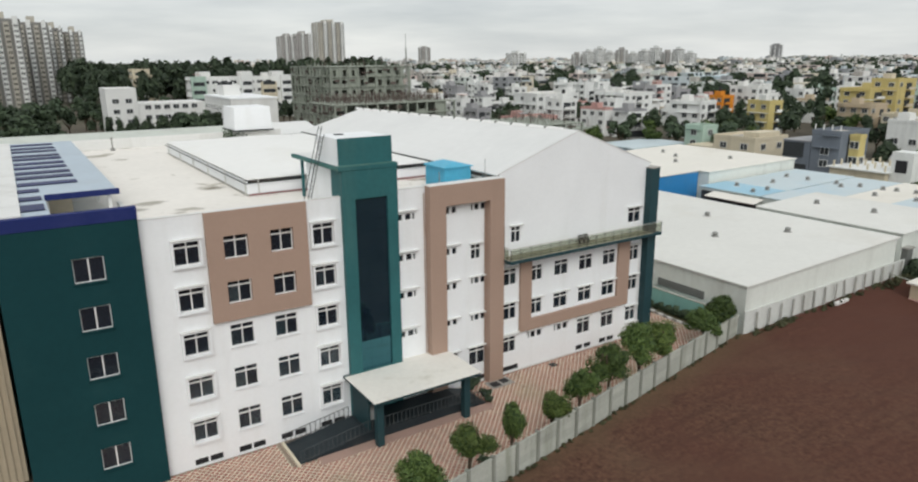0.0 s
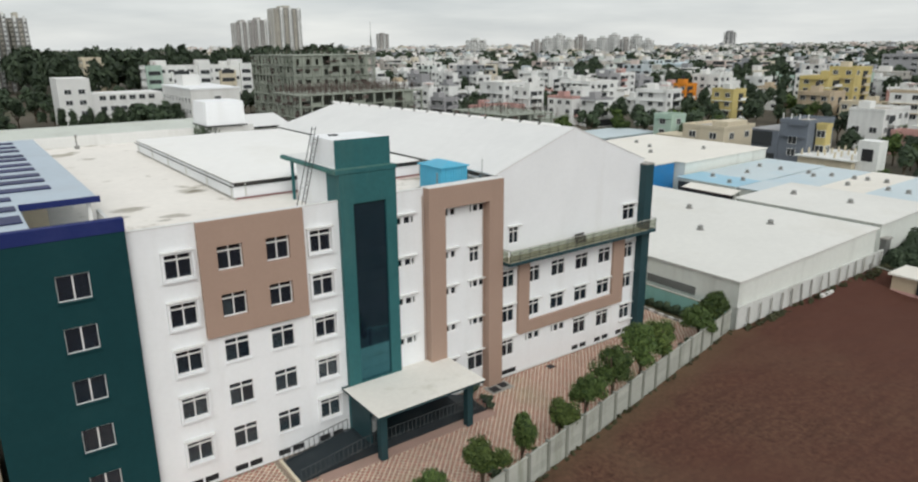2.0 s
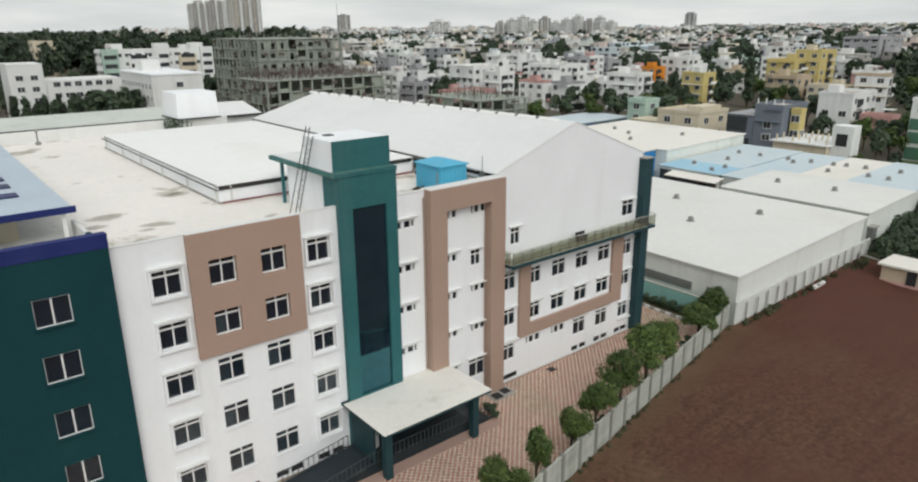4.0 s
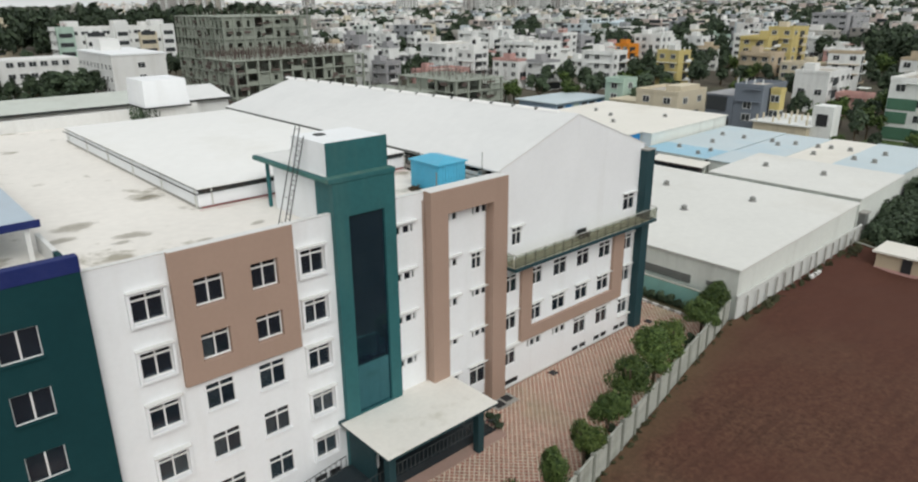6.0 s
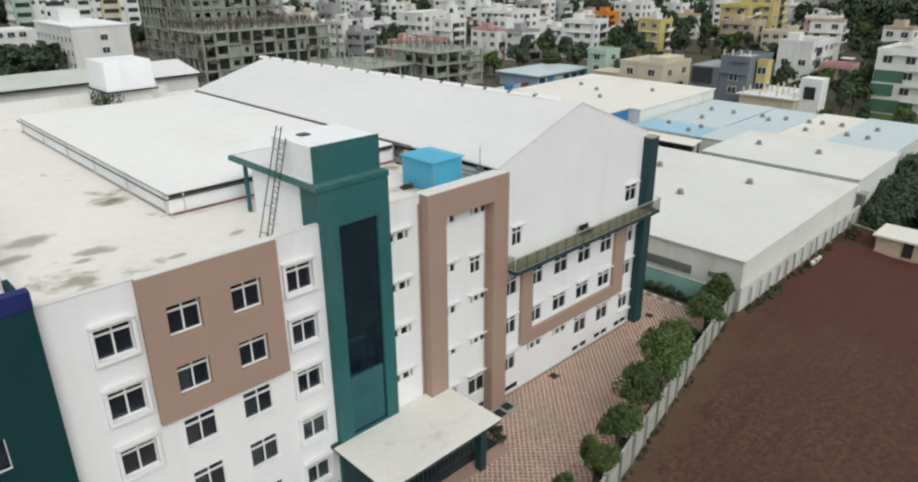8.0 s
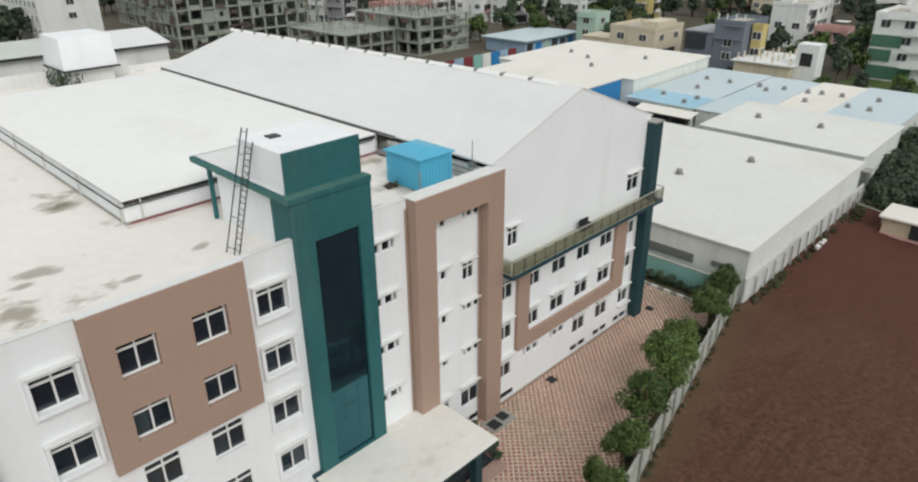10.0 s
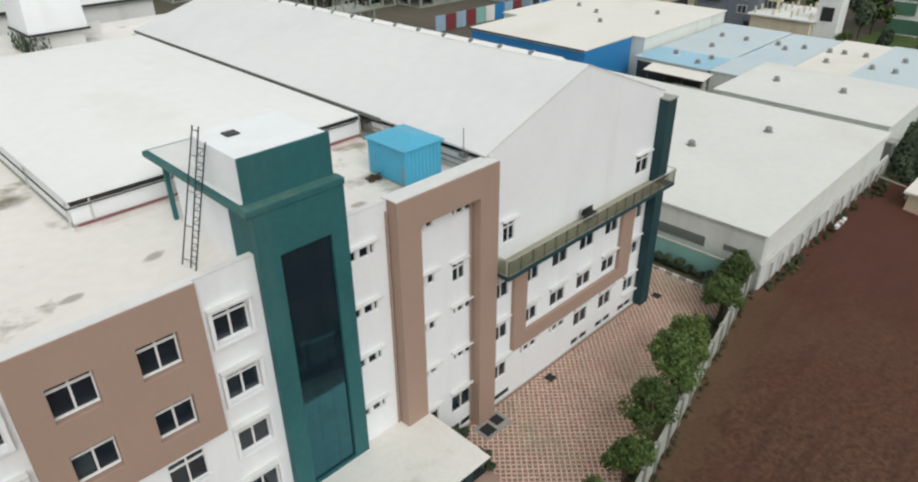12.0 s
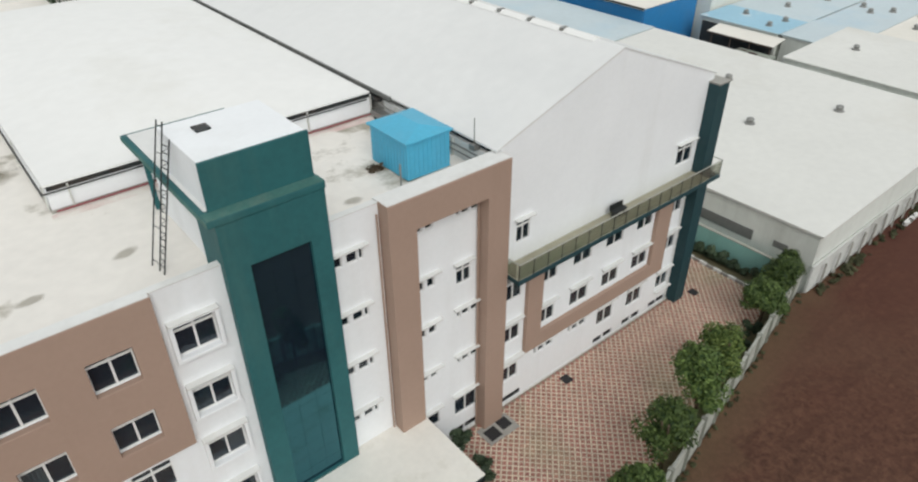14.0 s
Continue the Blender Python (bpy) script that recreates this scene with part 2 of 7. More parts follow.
M_TERRACE = mat("terrace_screed", (0.825, 0.79, 0.735), 0.9, 0.25, 0.09, (0.24, 0.21, 0.14), 0.72, 0.25, 0.15, edge=(0.575, 0.665))
M_MEMBRANE = mat("roof_membrane", (0.85, 0.845, 0.82), 0.6, 0.2, 0.05, (0.66, 0.64, 0.58), 0.45, 0.09, 0.03)
M_SHEETGREY = mat("grey_roof_sheet", (0.75, 0.75, 0.735), 0.55, 0.2, 0.05, (0.55, 0.56, 0.56), 0.35, 0.08, 0.03)
M_CREAMROOF = mat("cream_roof_sheet", (0.80, 0.77, 0.70), 0.6, 0.2, 0.06, (0.58, 0.54, 0.46), 0.45, 0.07, 0.05)
M_BLUEROOF = mat("blue_roof_sheet", (0.55, 0.635, 0.665), 0.5, 0.25, 0.08, (0.40, 0.56, 0.66), 0.6, 0.08, 0.05)
M_BLUESTRIP = mat("sky_blue_roof_sheet", (0.33, 0.56, 0.69), 0.5, 0.25, 0.1, (0.60, 0.70, 0.74), 0.8, 0.22, 0.05, edge=(0.58, 0.66))
M_BLUEWALL = mat("bright_blue_sheet", (0.03, 0.22, 0.50), 0.5, 0.3, 0.1, (0.10, 0.25, 0.42), 0.3, 0.3, 0.05)
M_CLAD = mat("shed_cladding", (0.74, 0.765, 0.715), 0.6, 0.3, 0.08, (0.36, 0.36, 0.32), 0.45, 0.25, 0.05, streak=True)
M_TANK = mat("blue_tank_sheet", (0.09, 0.43, 0.62), 0.45, 0.8, 0.12, (0.16, 0.40, 0.55), 0.4, 0.5, 0.05, streak=True)
M_METAL = mat("galvanised_steel", (0.30, 0.30, 0.285), 0.45, 1.0, 0.12, (0.22, 0.18, 0.14), 0.3, 0.8, 0.05, metal=0.6)
M_DARKMETAL = mat("dark_steel", (0.045, 0.05, 0.05), 0.5, 1.0, 0.2, (0.12, 0.07, 0.04), 0.4, 0.8, 0.05, metal=0.4)
M_DARKRAIL = mat("grey_rail_paint", (0.055, 0.066, 0.07), 0.5, 1.0, 0.2, (0.2, 0.2, 0.18), 0.4, 0.8, 0.05)
M_FRAME = mat("window_frame_white", (0.78, 0.78, 0.76), 0.45, 1.0, 0.04, None, 0, 0.3, 0.0)
M_CURTAIN = mat("curtain_cloth", (0.52, 0.51, 0.47), 0.95, 0.8, 0.15, None, 0, 0.3, 0.1, per_object=0.45)
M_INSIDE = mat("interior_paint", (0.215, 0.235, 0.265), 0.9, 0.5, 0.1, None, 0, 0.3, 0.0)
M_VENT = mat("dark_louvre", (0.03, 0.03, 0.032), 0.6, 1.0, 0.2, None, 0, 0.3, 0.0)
# navy film colour turns the panes from brown-black towards blue
M_GLASS = glass_mat("window_glass", (0.40, 0.47, 0.50), 1.0, film_colour=(0.05, 0.072, 0.108))
M_DARKGLASS = mirror_mat("teal_mirror_glass", (0.085, 0.275, 0.31))
M_RAILGLASS = glass_mat("rail_glass", (0.74, 0.77, 0.71), film_colour=(0.34, 0.34, 0.285))
M_HANDRAIL = mat("dusty_handrail_paint", (0.42, 0.42, 0.38), 0.6, 1.0, 0.12, (0.26, 0.24, 0.20), 0.5, 0.8, 0.05)
M_BALCONY = mat("dusty_balcony_tile", (0.40, 0.375, 0.29), 0.85, 0.8, 0.15, (0.24, 0.22, 0.16), 0.6, 0.5, 0.1)
M_WORNTEAL = mat("weathered_teal_ledge", (0.07, 0.185, 0.165), 0.75, 0.8, 0.25, (0.20, 0.27, 0.23), 0.5, 0.8, 0.1)
M_CONCRETE = mat("concrete", (0.36, 0.35, 0.32), 0.9, 0.5, 0.15, (0.18, 0.17, 0.15), 0.5, 0.2, 0.2)
M_RAW = mat("raw_concrete", (0.31, 0.335, 0.285), 0.95, 0.4, 0.22, (0.10, 0.12, 0.09), 0.6, 0.12, 0.2)
M_FENCE = mat("precast_concrete", (0.45, 0.46, 0.41), 0.9, 0.9, 0.18, (0.19, 0.20, 0.14), 0.7, 0.8, 0.2, streak=True, per_object=0.1)
# posts darker than the slabs: own weathered tone plus their shading put into the colour
M_FENCEPOST = mat("precast_post_concrete", (0.30, 0.31, 0.27), 0.9, 0.9, 0.18, (0.14, 0.15, 0.11), 0.65, 0.7, 0.2, streak=True, per_object=0.2)
M_PINK = mat("red_paver", (0.42, 0.19, 0.155), 0.85, 1.5, 0.15, (0.33, 0.31, 0.19), 0.7, 0.16, 0.1, island=0.22)
M_CREAM = mat("cream_paver", (0.78, 0.70, 0.545), 0.85, 1.5, 0.12, (0.46, 0.41, 0.28), 0.5, 0.16, 0.1, island=0.2)
M_JOINT = mat("paving_bed", (0.30, 0.24, 0.19), 0.95, 1.0, 0.2, (0.20, 0.22, 0.12), 0.5, 0.3, 0.2)
M_SOIL = soil_mat("red_soil")
M_SHEDROOF = mat("shed_roof_sheet", (0.725, 0.72, 0.68), 0.6, 0.2, 0.07, (0.56, 0.53, 0.46), 0.5, 0.07, 0.05)
M_CANOPYTOP = mat("canopy_screed", (0.79, 0.765, 0.705), 0.85, 0.5, 0.08, (0.50, 0.47, 0.38), 0.45, 0.5, 0.08, edge=(0.56, 0.72))
M_PINKSTAIN = mat("pink_stained_screed", (0.80, 0.765, 0.705), 0.9, 0.4, 0.08, (0.62, 0.40, 0.38), 0.75, 0.5, 0.1, edge=(0.44, 0.62))
M_RUST = mat("rusty_formwork", (0.13, 0.10, 0.088), 0.95, 1.0, 0.3, (0.10, 0.085, 0.07), 0.6, 0.4, 0.1, island=0.4)
M_GROUND = mat("dusty_ground", (0.115, 0.10, 0.075), 0.95, 0.06, 0.3, (0.045, 0.065, 0.025), 0.85, 0.02, 0.3)
M_GRASS = mat("rough_grass", (0.07, 0.11, 0.03), 0.9, 0.5, 0.3, (0.16, 0.15, 0.07), 0.6, 0.08, 0.4)
M_BED = mat("planting_earth", (0.13, 0.115, 0.065), 0.95, 0.8, 0.3, (0.05, 0.075, 0.02), 0.8, 0.5, 0.4)
M_MINT = mat("mint_wall_paint", (0.26, 0.50, 0.45), 0.8, 0.6, 0.1, (0.16, 0.26, 0.22), 0.45, 0.5, 0.1, streak=True)
M_BARK = mat("bark", (0.10, 0.075, 0.05), 0.95, 3.0, 0.3, None, 0, 0.3, 0.4)
M_LEAF = leaf_mat("leaf_green", (0.014, 0.036, 0.009), (0.120, 0.175, 0.046))
M_LEAFY = leaf_mat("leaf_light_green", (0.020, 0.048, 0.011), (0.150, 0.200, 0.050))
M_LEAFD = leaf_mat("leaf_dark_green", (0.033, 0.052, 0.032), (0.072, 0.103, 0.055))
M_LEAFDRY = leaf_mat("leaf_dry", (0.036, 0.042, 0.020), (0.10, 0.098, 0.048))
M_LOUVRE = mat("grey_louvre", (0.17, 0.175, 0.165), 0.6, 0.8, 0.2, (0.28, 0.27, 0.24), 0.5, 0.5, 0.05)
M_RIBBED = mat("ribbed_beige_sheet", (0.48, 0.40, 0.29), 0.7, 0.4, 0.1, (0.32, 0.26, 0.18), 0.4, 0.4, 0.05, streak=True)
M_HOUSE = [mat("house_paint_" + k, c, 0.85, 0.25, 0.1, tuple(v * 0.5 for v in c), 0.5, 0.25, 0.05, streak=True) for k, c in (
    ("white", (0.79, 0.80, 0.78)), ("ivory", (0.64, 0.57, 0.43)), ("grey", (0.36, 0.36, 0.37)), ("pink", (0.55, 0.33, 0.30)),
    ("yellow", (0.58, 0.48, 0.20)), ("mint", (0.42, 0.55, 0.47)), ("sky", (0.32, 0.44, 0.56)), ("orange", (0.70, 0.26, 0.03)),
    ("sand", (0.52, 0.43, 0.31)), ("slate", (0.175, 0.20, 0.235)))]
M_HROOF = mat("house_roof_screed", (0.50, 0.46, 0.41), 0.9, 0.2, 0.15, (0.24, 0.21, 0.18), 0.6, 0.2, 0.1)
# window glass; also flat sheets painted dark as the shade inside openings
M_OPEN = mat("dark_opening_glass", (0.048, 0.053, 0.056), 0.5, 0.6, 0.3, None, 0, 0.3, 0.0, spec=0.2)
M_FARCITY = palette("far_house_paint", [(0.74, 0.73, 0.70), (0.66, 0.65, 0.63), (0.78, 0.77, 0.74), (0.36, 0.34, 0.31), (0.62, 0.57, 0.46), (0.72, 0.72, 0.70), (0.30, 0.31, 0.32), (0.58, 0.62, 0.58), (0.76, 0.74, 0.71), (0.62, 0.52, 0.47), (0.44, 0.42, 0.38), (0.52, 0.58, 0.60)])
M_TOWERA = mat("apartment_paint_buff", (0.52, 0.49, 0.42), 0.85, 0.1, 0.1, (0.32, 0.28, 0.24), 0.4, 0.05, 0.0)
# core colour darkened so the gaps between bays read as shaded recesses
M_TOWERCORE = mat("apartment_recess_paint", (0.26, 0.255, 0.24), 0.85, 0.1, 0.12, (0.18, 0.17, 0.16), 0.4, 0.05, 0.0)
M_TOWERB = mat("apartment_paint_grey", (0.46, 0.44, 0.42), 0.85, 0.1, 0.1, (0.30, 0.28, 0.27), 0.4, 0.03, 0.0)


# ---------------------------------------------------------------- mesh helpers
def box(bm, x0, x1, y0, y1, z0, z1, mi=0):
    v = [bm.verts.new(p) for p in ((x0, y0, z0), (x1, y0, z0), (x1, y1, z0), (x0, y1, z0), (x0, y0, z1), (x1, y0, z1), (x1, y1, z1), (x0, y1, z1))]
    for f in ((3, 2, 1, 0), (4, 5, 6, 7), (0, 1, 5, 4), (1, 2, 6, 5), (2, 3, 7, 6), (3, 0, 4, 7)):
        bm.faces.new([v[i] for i in f]).material_index = mi


def prism(bm, outline, y0, y1):
    """An outline of (x, z) pushed from y0 to y1."""
    a = [bm.verts.new((x, y0, z)) for x, z in outline]
    b = [bm.verts.new((x, y1, z)) for x, z in outline]
    bm.faces.new(a)
    bm.faces.new(b[::-1])
    for i in range(len(a)):
        j = (i + 1) % len(a)
        bm.faces.new((a[j], a[i], b[i], b[j]))
    bmesh.ops.recalc_face_normals(bm, faces=bm.faces)


def rod(bm, p, q, r, sides=6):
    """A round bar from p to q."""
    p, q = Vector(p), Vector(q)
    d = (q - p)
    m = d.to_track_quat("Z", "Y").to_matrix()
    ring = [[bm.verts.new(o + m @ Vector((r * math.cos(k * 2 * math.pi / sides), r * math.sin(k * 2 * math.pi / sides), 0))) for k in range(sides)] for o in (p, q)]
    for k in range(sides):
        bm.faces.new((ring[0][k], ring[0][(k + 1) % sides], ring[1][(k + 1) % sides], ring[1][k]))
    bm.faces.new(ring[0][::-1])
    bm.faces.new(ring[1])


def wall_with_holes(bm, x0, x1, z0, z1, y0, y1, holes):
    """A wall in the xz plane, y0 (front) to y1, with openings (x0, x1, z0, z1) cut through it."""
    holes = [h for h in holes if h[1] > x0 and h[0] < x1]
    xs = sorted({x0, x1, *[v for h in holes for v in h[:2] if x0 < v < x1]})
    zs = sorted({z0, z1, *[v for h in holes for v in h[2:] if z0 < v < z1]})
    solid = {}
    for i in range(len(xs) - 1):
        for k in range(len(zs) - 1):
            cx, cz = (xs[i] + xs[i + 1]) / 2, (zs[k] + zs[k + 1]) / 2
            solid[i, k] = not any(h[0] < cx < h[1] and h[2] < cz < h[3] for h in holes)
    vs = {}

    def v(i, k, s):
        if (i, k, s) not in vs:
            vs[i, k, s] = bm.verts.new((xs[i], y1 if s else y0, zs[k]))
        return vs[i, k, s]
    for (i, k), full in solid.items():
        if not full:
            continue
        bm.faces.new((v(i, k, 0), v(i + 1, k, 0), v(i + 1, k + 1, 0), v(i, k + 1, 0)))
        bm.faces.new((v(i, k, 1), v(i, k + 1, 1), v(i + 1, k + 1, 1), v(i + 1, k, 1)))
        if not solid.get((i - 1, k)):
            bm.faces.new((v(i, k, 0), v(i, k + 1, 0), v(i, k + 1, 1), v(i, k, 1)))
        if not solid.get((i + 1, k)):
            bm.faces.new((v(i + 1, k, 0), v(i + 1, k, 1), v(i + 1, k + 1, 1), v(i + 1, k + 1, 0)))
        if not solid.get((i, k - 1)):
            bm.faces.new((v(i, k, 0), v(i, k, 1), v(i + 1, k, 1), v(i + 1, k, 0)))
        if not solid.get((i, k + 1)):
            bm.faces.new((v(i, k + 1, 0), v(i + 1, k + 1, 0), v(i + 1, k + 1, 1), v(i, k + 1, 1)))


ORIGIN = {}


def thing(name, at, label, category, group="", kind=""):
    """An Empty at the base of a thing."""
    ob = new(name)
    ob.location = at
    ORIGIN[ob.name] = Vector(at)
    return tagged(ob, label, category, group, kind)


def mesh_of(bm, name, material, smooth=False):
    me = bpy.data.meshes.new(name)
    bm.to_mesh(me)
    bm.free()
    for m in material if isinstance(material, (list, tuple)) else (material,):
        me.materials.append(m)
    if smooth:
        for p in me.polygons:
            p.use_smooth = True
    return me


def part(name, bm, material, parent=None, label="", kind="", smooth=False, bevel=0.0):
    """A bmesh in world places as one mesh object under a thing or a part."""
    base = ORIGIN[parent.name] if parent else Vector()
    me = mesh_of(bm, name, material, smooth)
    me.transform(Matrix.Translation(-base))
    ob = new(name, me)
    ob.parent = parent
    ORIGIN[ob.name] = base.copy()
    if bevel:
        b = ob.modifiers.new("bevel", "BEVEL")
        b.width, b.segments, b.limit_method = bevel, 1, "ANGLE"
    return tagged(ob, label, "", "", kind)


def shared(name, me, parent, at, label="", rot=0.0, scale=(1, 1, 1)):
    """A part on mesh data that alike parts share, at a world place."""
    ob = new(name, me)
    ob.parent = parent
    base = ORIGIN[parent.name]
    ob.location = Vector(at) - base
    ob.rotation_euler = (0, 0, rot)
    ob.scale = scale
    ORIGIN[ob.name] = Vector(at)
    return tagged(ob, label) if label else ob


def boxpart(name, dims, material, parent, label="", bevel=0.0):
    bm = bmesh.new()
    box(bm, *dims)
    return part(name, bm, material, parent, label, bevel=bevel)


# ---------------------------------------------------------------- ground
def land_rise(x, y):
    """The land climbs gently towards the skyline."""
    r = math.hypot(x, y)
    return min(2200.0, max(0.0, r - 600)) * 0.008


bm = bmesh.new()
rings = []
for r in (60, 250, 600, 900, 1300, 1800, 2300, 2800, 3400, 4600):
    rings.append([bm.verts.new((r * math.cos(a * math.pi / 36), r * math.sin(a * math.pi / 36), land_rise(r, 0) - 0.25)) for a in range(72)])
bm.faces.new(rings[0])
for lo, hi in zip(rings, rings[1:]):
    for a in range(72):
        bm.faces.new((lo[a], hi[a], hi[(a + 1) % 72], lo[(a + 1) % 72]))
tagged(part("ground", bm, M_GROUND), "dusty brown ground with patches of scrub between the houses", "ground", kind="structure")

FENCE = [(-6.0, 27.85), (26.5, 33.65), (47.0, 37.85), (61.3, 40.7)]


def fence_y(x):
    for (xa, ya), (xb, yb) in zip(FENCE, FENCE[1:]):
        if x <= xb:
            return ya + (yb - ya) * (x - xa) / (xb - xa)
    return FENCE[-1][1]


# ploughed red field on the far side of the compound wall
bm = bmesh.new()
NX, NY = 150, 110
grid = []
for i in range(NX + 1):
    x = -25 + 145 * i / NX
    top = fence_y(x) - 0.1 if x < 61.3 else 40.1
    row = []
    for k in range(NY + 1):
        y = -70 + (top + 70) * (k / NY) ** 0.6
        far = min(1.0, (top - y) / 2.5)
        h = 0.13 * noise.noise((x * 0.25, y * 0.25, 0)) + 0.08 * noise.noise((x * 0.9, y * 0.9, 5)) + 0.04 * math.sin((x * 0.35 + y * 0.9) * 2.2)
        bank = 0.9 * min(1.0, max(0.0, (x - 56) / 36)) * max(0.0, 1 - (top - y) / 7)
        row.append(bm.verts.new((x, y, 0.03 + bank + far * h + 0.25 * (1 - far) * abs(noise.noise((x * 0.6, 3, 1))))))
    grid.append(row)
for i in range(NX):
    for k in range(NY):
        bm.faces.new((grid[i][k], grid[i + 1][k], grid[i + 1][k + 1], grid[i][k + 1]))
tagged(part("field", bm, M_SOIL, smooth=True), "bare red-brown ploughed soil with faint furrows", "field", kind="structure")

# bed under the block paving of the yard
bm = bmesh.new()
lo = [bm.verts.new((x, fence_y(x) + 0.02, 0.0)) for x in (-6.0, 26.5, 47.0, 61.0)]
hi = [bm.verts.new((x, y, 0.0)) for x, y in ((61.0, 54.0), (53.5, 54.0), (53.5, 47.4), (26.5, 47.4), (-6.0, 47.4))]
bm.faces.new(lo + hi)
tagged(part("pavement", bm, M_JOINT), "yard bed of sand and earth under the block paving", "pavement", kind="structure")


# ---------------------------------------------------------------- the long school block
FRONT = 47.0
school = thing("school_building", (20, FRONT, 0), "long white five-storey school block with teal towers and beige frames", "building")
ROWS_Z = (15.92, 12.66, 9.44, 6.14, 2.86)
WIN_CACHE = {}


def frame_mesh(w, h, transom, columns):
    key = (w, h, transom, columns)
    if key not in WIN_CACHE:
        bm = bmesh.new()
        t, d = 0.055, 0.05
        lights = []
        for c in range(columns):
            xa, xb = -w / 2 + w * c / columns + t * 0.8, -w / 2 + w * (c + 1) / columns - t * 0.8
            lights += [(xa, xb, za, zb) for za, zb in (((-h / 2 + t, transom - t), (transom + t, h / 2 - t)) if transom else ((-h / 2 + t, h / 2 - t),))]
        wall_with_holes(bm, -w / 2, w / 2, -h / 2, h / 2, -d, d, lights)
        panes = []
        for xa, xb, za, zb in lights:
            pb = bmesh.new()
            box(pb, xa, xb, 0.0, 0.012, za, zb)
            panes.append(mesh_of(pb, "pane", M_GLASS))
        WIN_CACHE[key] = (mesh_of(bm, "window", M_FRAME), panes)
    return WIN_CACHE[key]


CURTAIN_CACHE = {}


def curtain_mesh(w, h):
    if (w, h) not in CURTAIN_CACHE:
        bm = bmesh.new()
        n = 16
        a = [bm.verts.new((-w / 2 + w * i / n, 0.05 * math.sin(i * 2.1), -h / 2)) for i in range(n + 1)]
        b = [bm.verts.new((-w / 2 + w * i / n, 0.05 * math.sin(i * 2.1), h / 2)) for i in range(n + 1)]
        for i in range(n):
            bm.faces.new((a[i], a[i + 1], b[i + 1], b[i]))
        CURTAIN_CACHE[w, h] = mesh_of(bm, "curtain", M_CURTAIN)
    return CURTAIN_CACHE[w, h]


rng = random.Random(7)


def add_window(parent, x, z, w, h, y, transom=True, columns=2, surround=None, shade=None, sill=None, curtain=0.0, label=""):
    """A white framed window with its panes; a raised surround, a sunshade or a sill where the wall has one."""
    me, panes = frame_mesh(w, h, round(h / 2 - 0.40, 3) if transom else 0, columns)
    ob = shared("window", me, parent, (x, y, z), label)
    for p in panes:
        pane = shared("pane", p, ob, (x, y, z))
        pane.visible_shadow = False
    if rng.random() < curtain:
        side = rng.choice((-1, 1))
        shared("curtain", curtain_mesh(w * 0.46, h), ob, (x + side * w * 0.25, y + 0.22, z))
        if rng.random() < 0.5:
            shared("curtain", curtain_mesh(w * 0.46, h), ob, (x - side * w * 0.25, y + 0.22, z))
    if surround:
        e, d, m = surround
        bm = bmesh.new()
        f = FRONT - 0.003
        wall_with_holes(bm, x - w / 2 - e, x + w / 2 + e, z - h / 2 - e, z + h / 2 + e * 0.8, f - d, f, [(x - w / 2, x + w / 2, z - h / 2, z + h / 2)])
        part("surround", bm, m, ob, bevel=0.015)
        boxpart("hood", (x - w / 2 - e, x + w / 2 + e, f - d - 0.1, f, z + h / 2 + e * 0.8 + 0.003, z + h / 2 + e * 0.8 + 0.06), M_WHITE2, ob, "dusty hood ledge")
    if shade:
        over, deep, m = shade
        boxpart("sunshade", (x - w / 2 - over, x + w / 2 + over, y - 0.1 - deep, y - 0.1, z + h / 2 + 0.10, z + h / 2 + 0.19), m, ob, bevel=0.01)
    if sill:
        m = sill
        boxpart("sill", (x - w / 2 - 0.08, x + w / 2 + 0.08, y - 0.26, y - 0.1, z - h / 2 - 0.09, z - h / 2), m, ob)
    return ob


def hole(x, z, w, h):
    return (x - w / 2, x + w / 2, z - h / 2, z + h / 2)


COLS = (8.81, 11.99, 15.24, 18.46)
W, H = 1.66, 1.64
VENT_X = (8.3, 9.35, 11.45, 12.5, 14.65, 15.72, 17.9, 18.98, 31.75, 32.75, 35.75, 36.6, 44.75, 45.85, 47.95, 49.05, 51.1, 52.1)
PX, PZ = 0.04, 0.04
holes = [hole(x + (PX if c in (1, 2) and r < 2 else 0), z + (PZ if c in (1, 2) and r < 2 else 0), W, H) for c, x in enumerate(COLS) for r, z in enumerate(ROWS_Z)]
holes += [hole(x, 0.42, 0.92, 0.5) for x in VENT_X]
SMALL_S = [(x, z, w, 0.58) for z in (16.25, 12.9, 9.7, 6.33) for x, w in ((24.96, 0.5), (25.72, 0.58), (26.2, 0.24))]
SMALL_T = [(x, z, 0.46, 0.62) for z in (16.28, 12.74, 9.6, 6.35) for x in (29.4, 30.06)]
SMALL_R = [(x, z, w, 0.62) for z in (16.28, 9.72, 6.3) for x, w in ((31.88, 0.24), (32.36, 0.5), (33.0, 0.5))]
SMALL_C = [(x + d, 3.2, w, 0.72) for x in (38.35, 41.6) for d, w in ((-0.1, 0.24), (0.45, 0.58), (1.2, 0.62))]
BIG = [(29.85, 2.8, 1.0, 1.35, 1), (32.22, 12.35, 0.98, 1.3, 2), (32.35, 2.65, 1.66, 1.7, 2),
       (36.55, 13.25, 1.02, 1.44, 2), (51.58, 13.12, 1.7, 1.5, 2)]
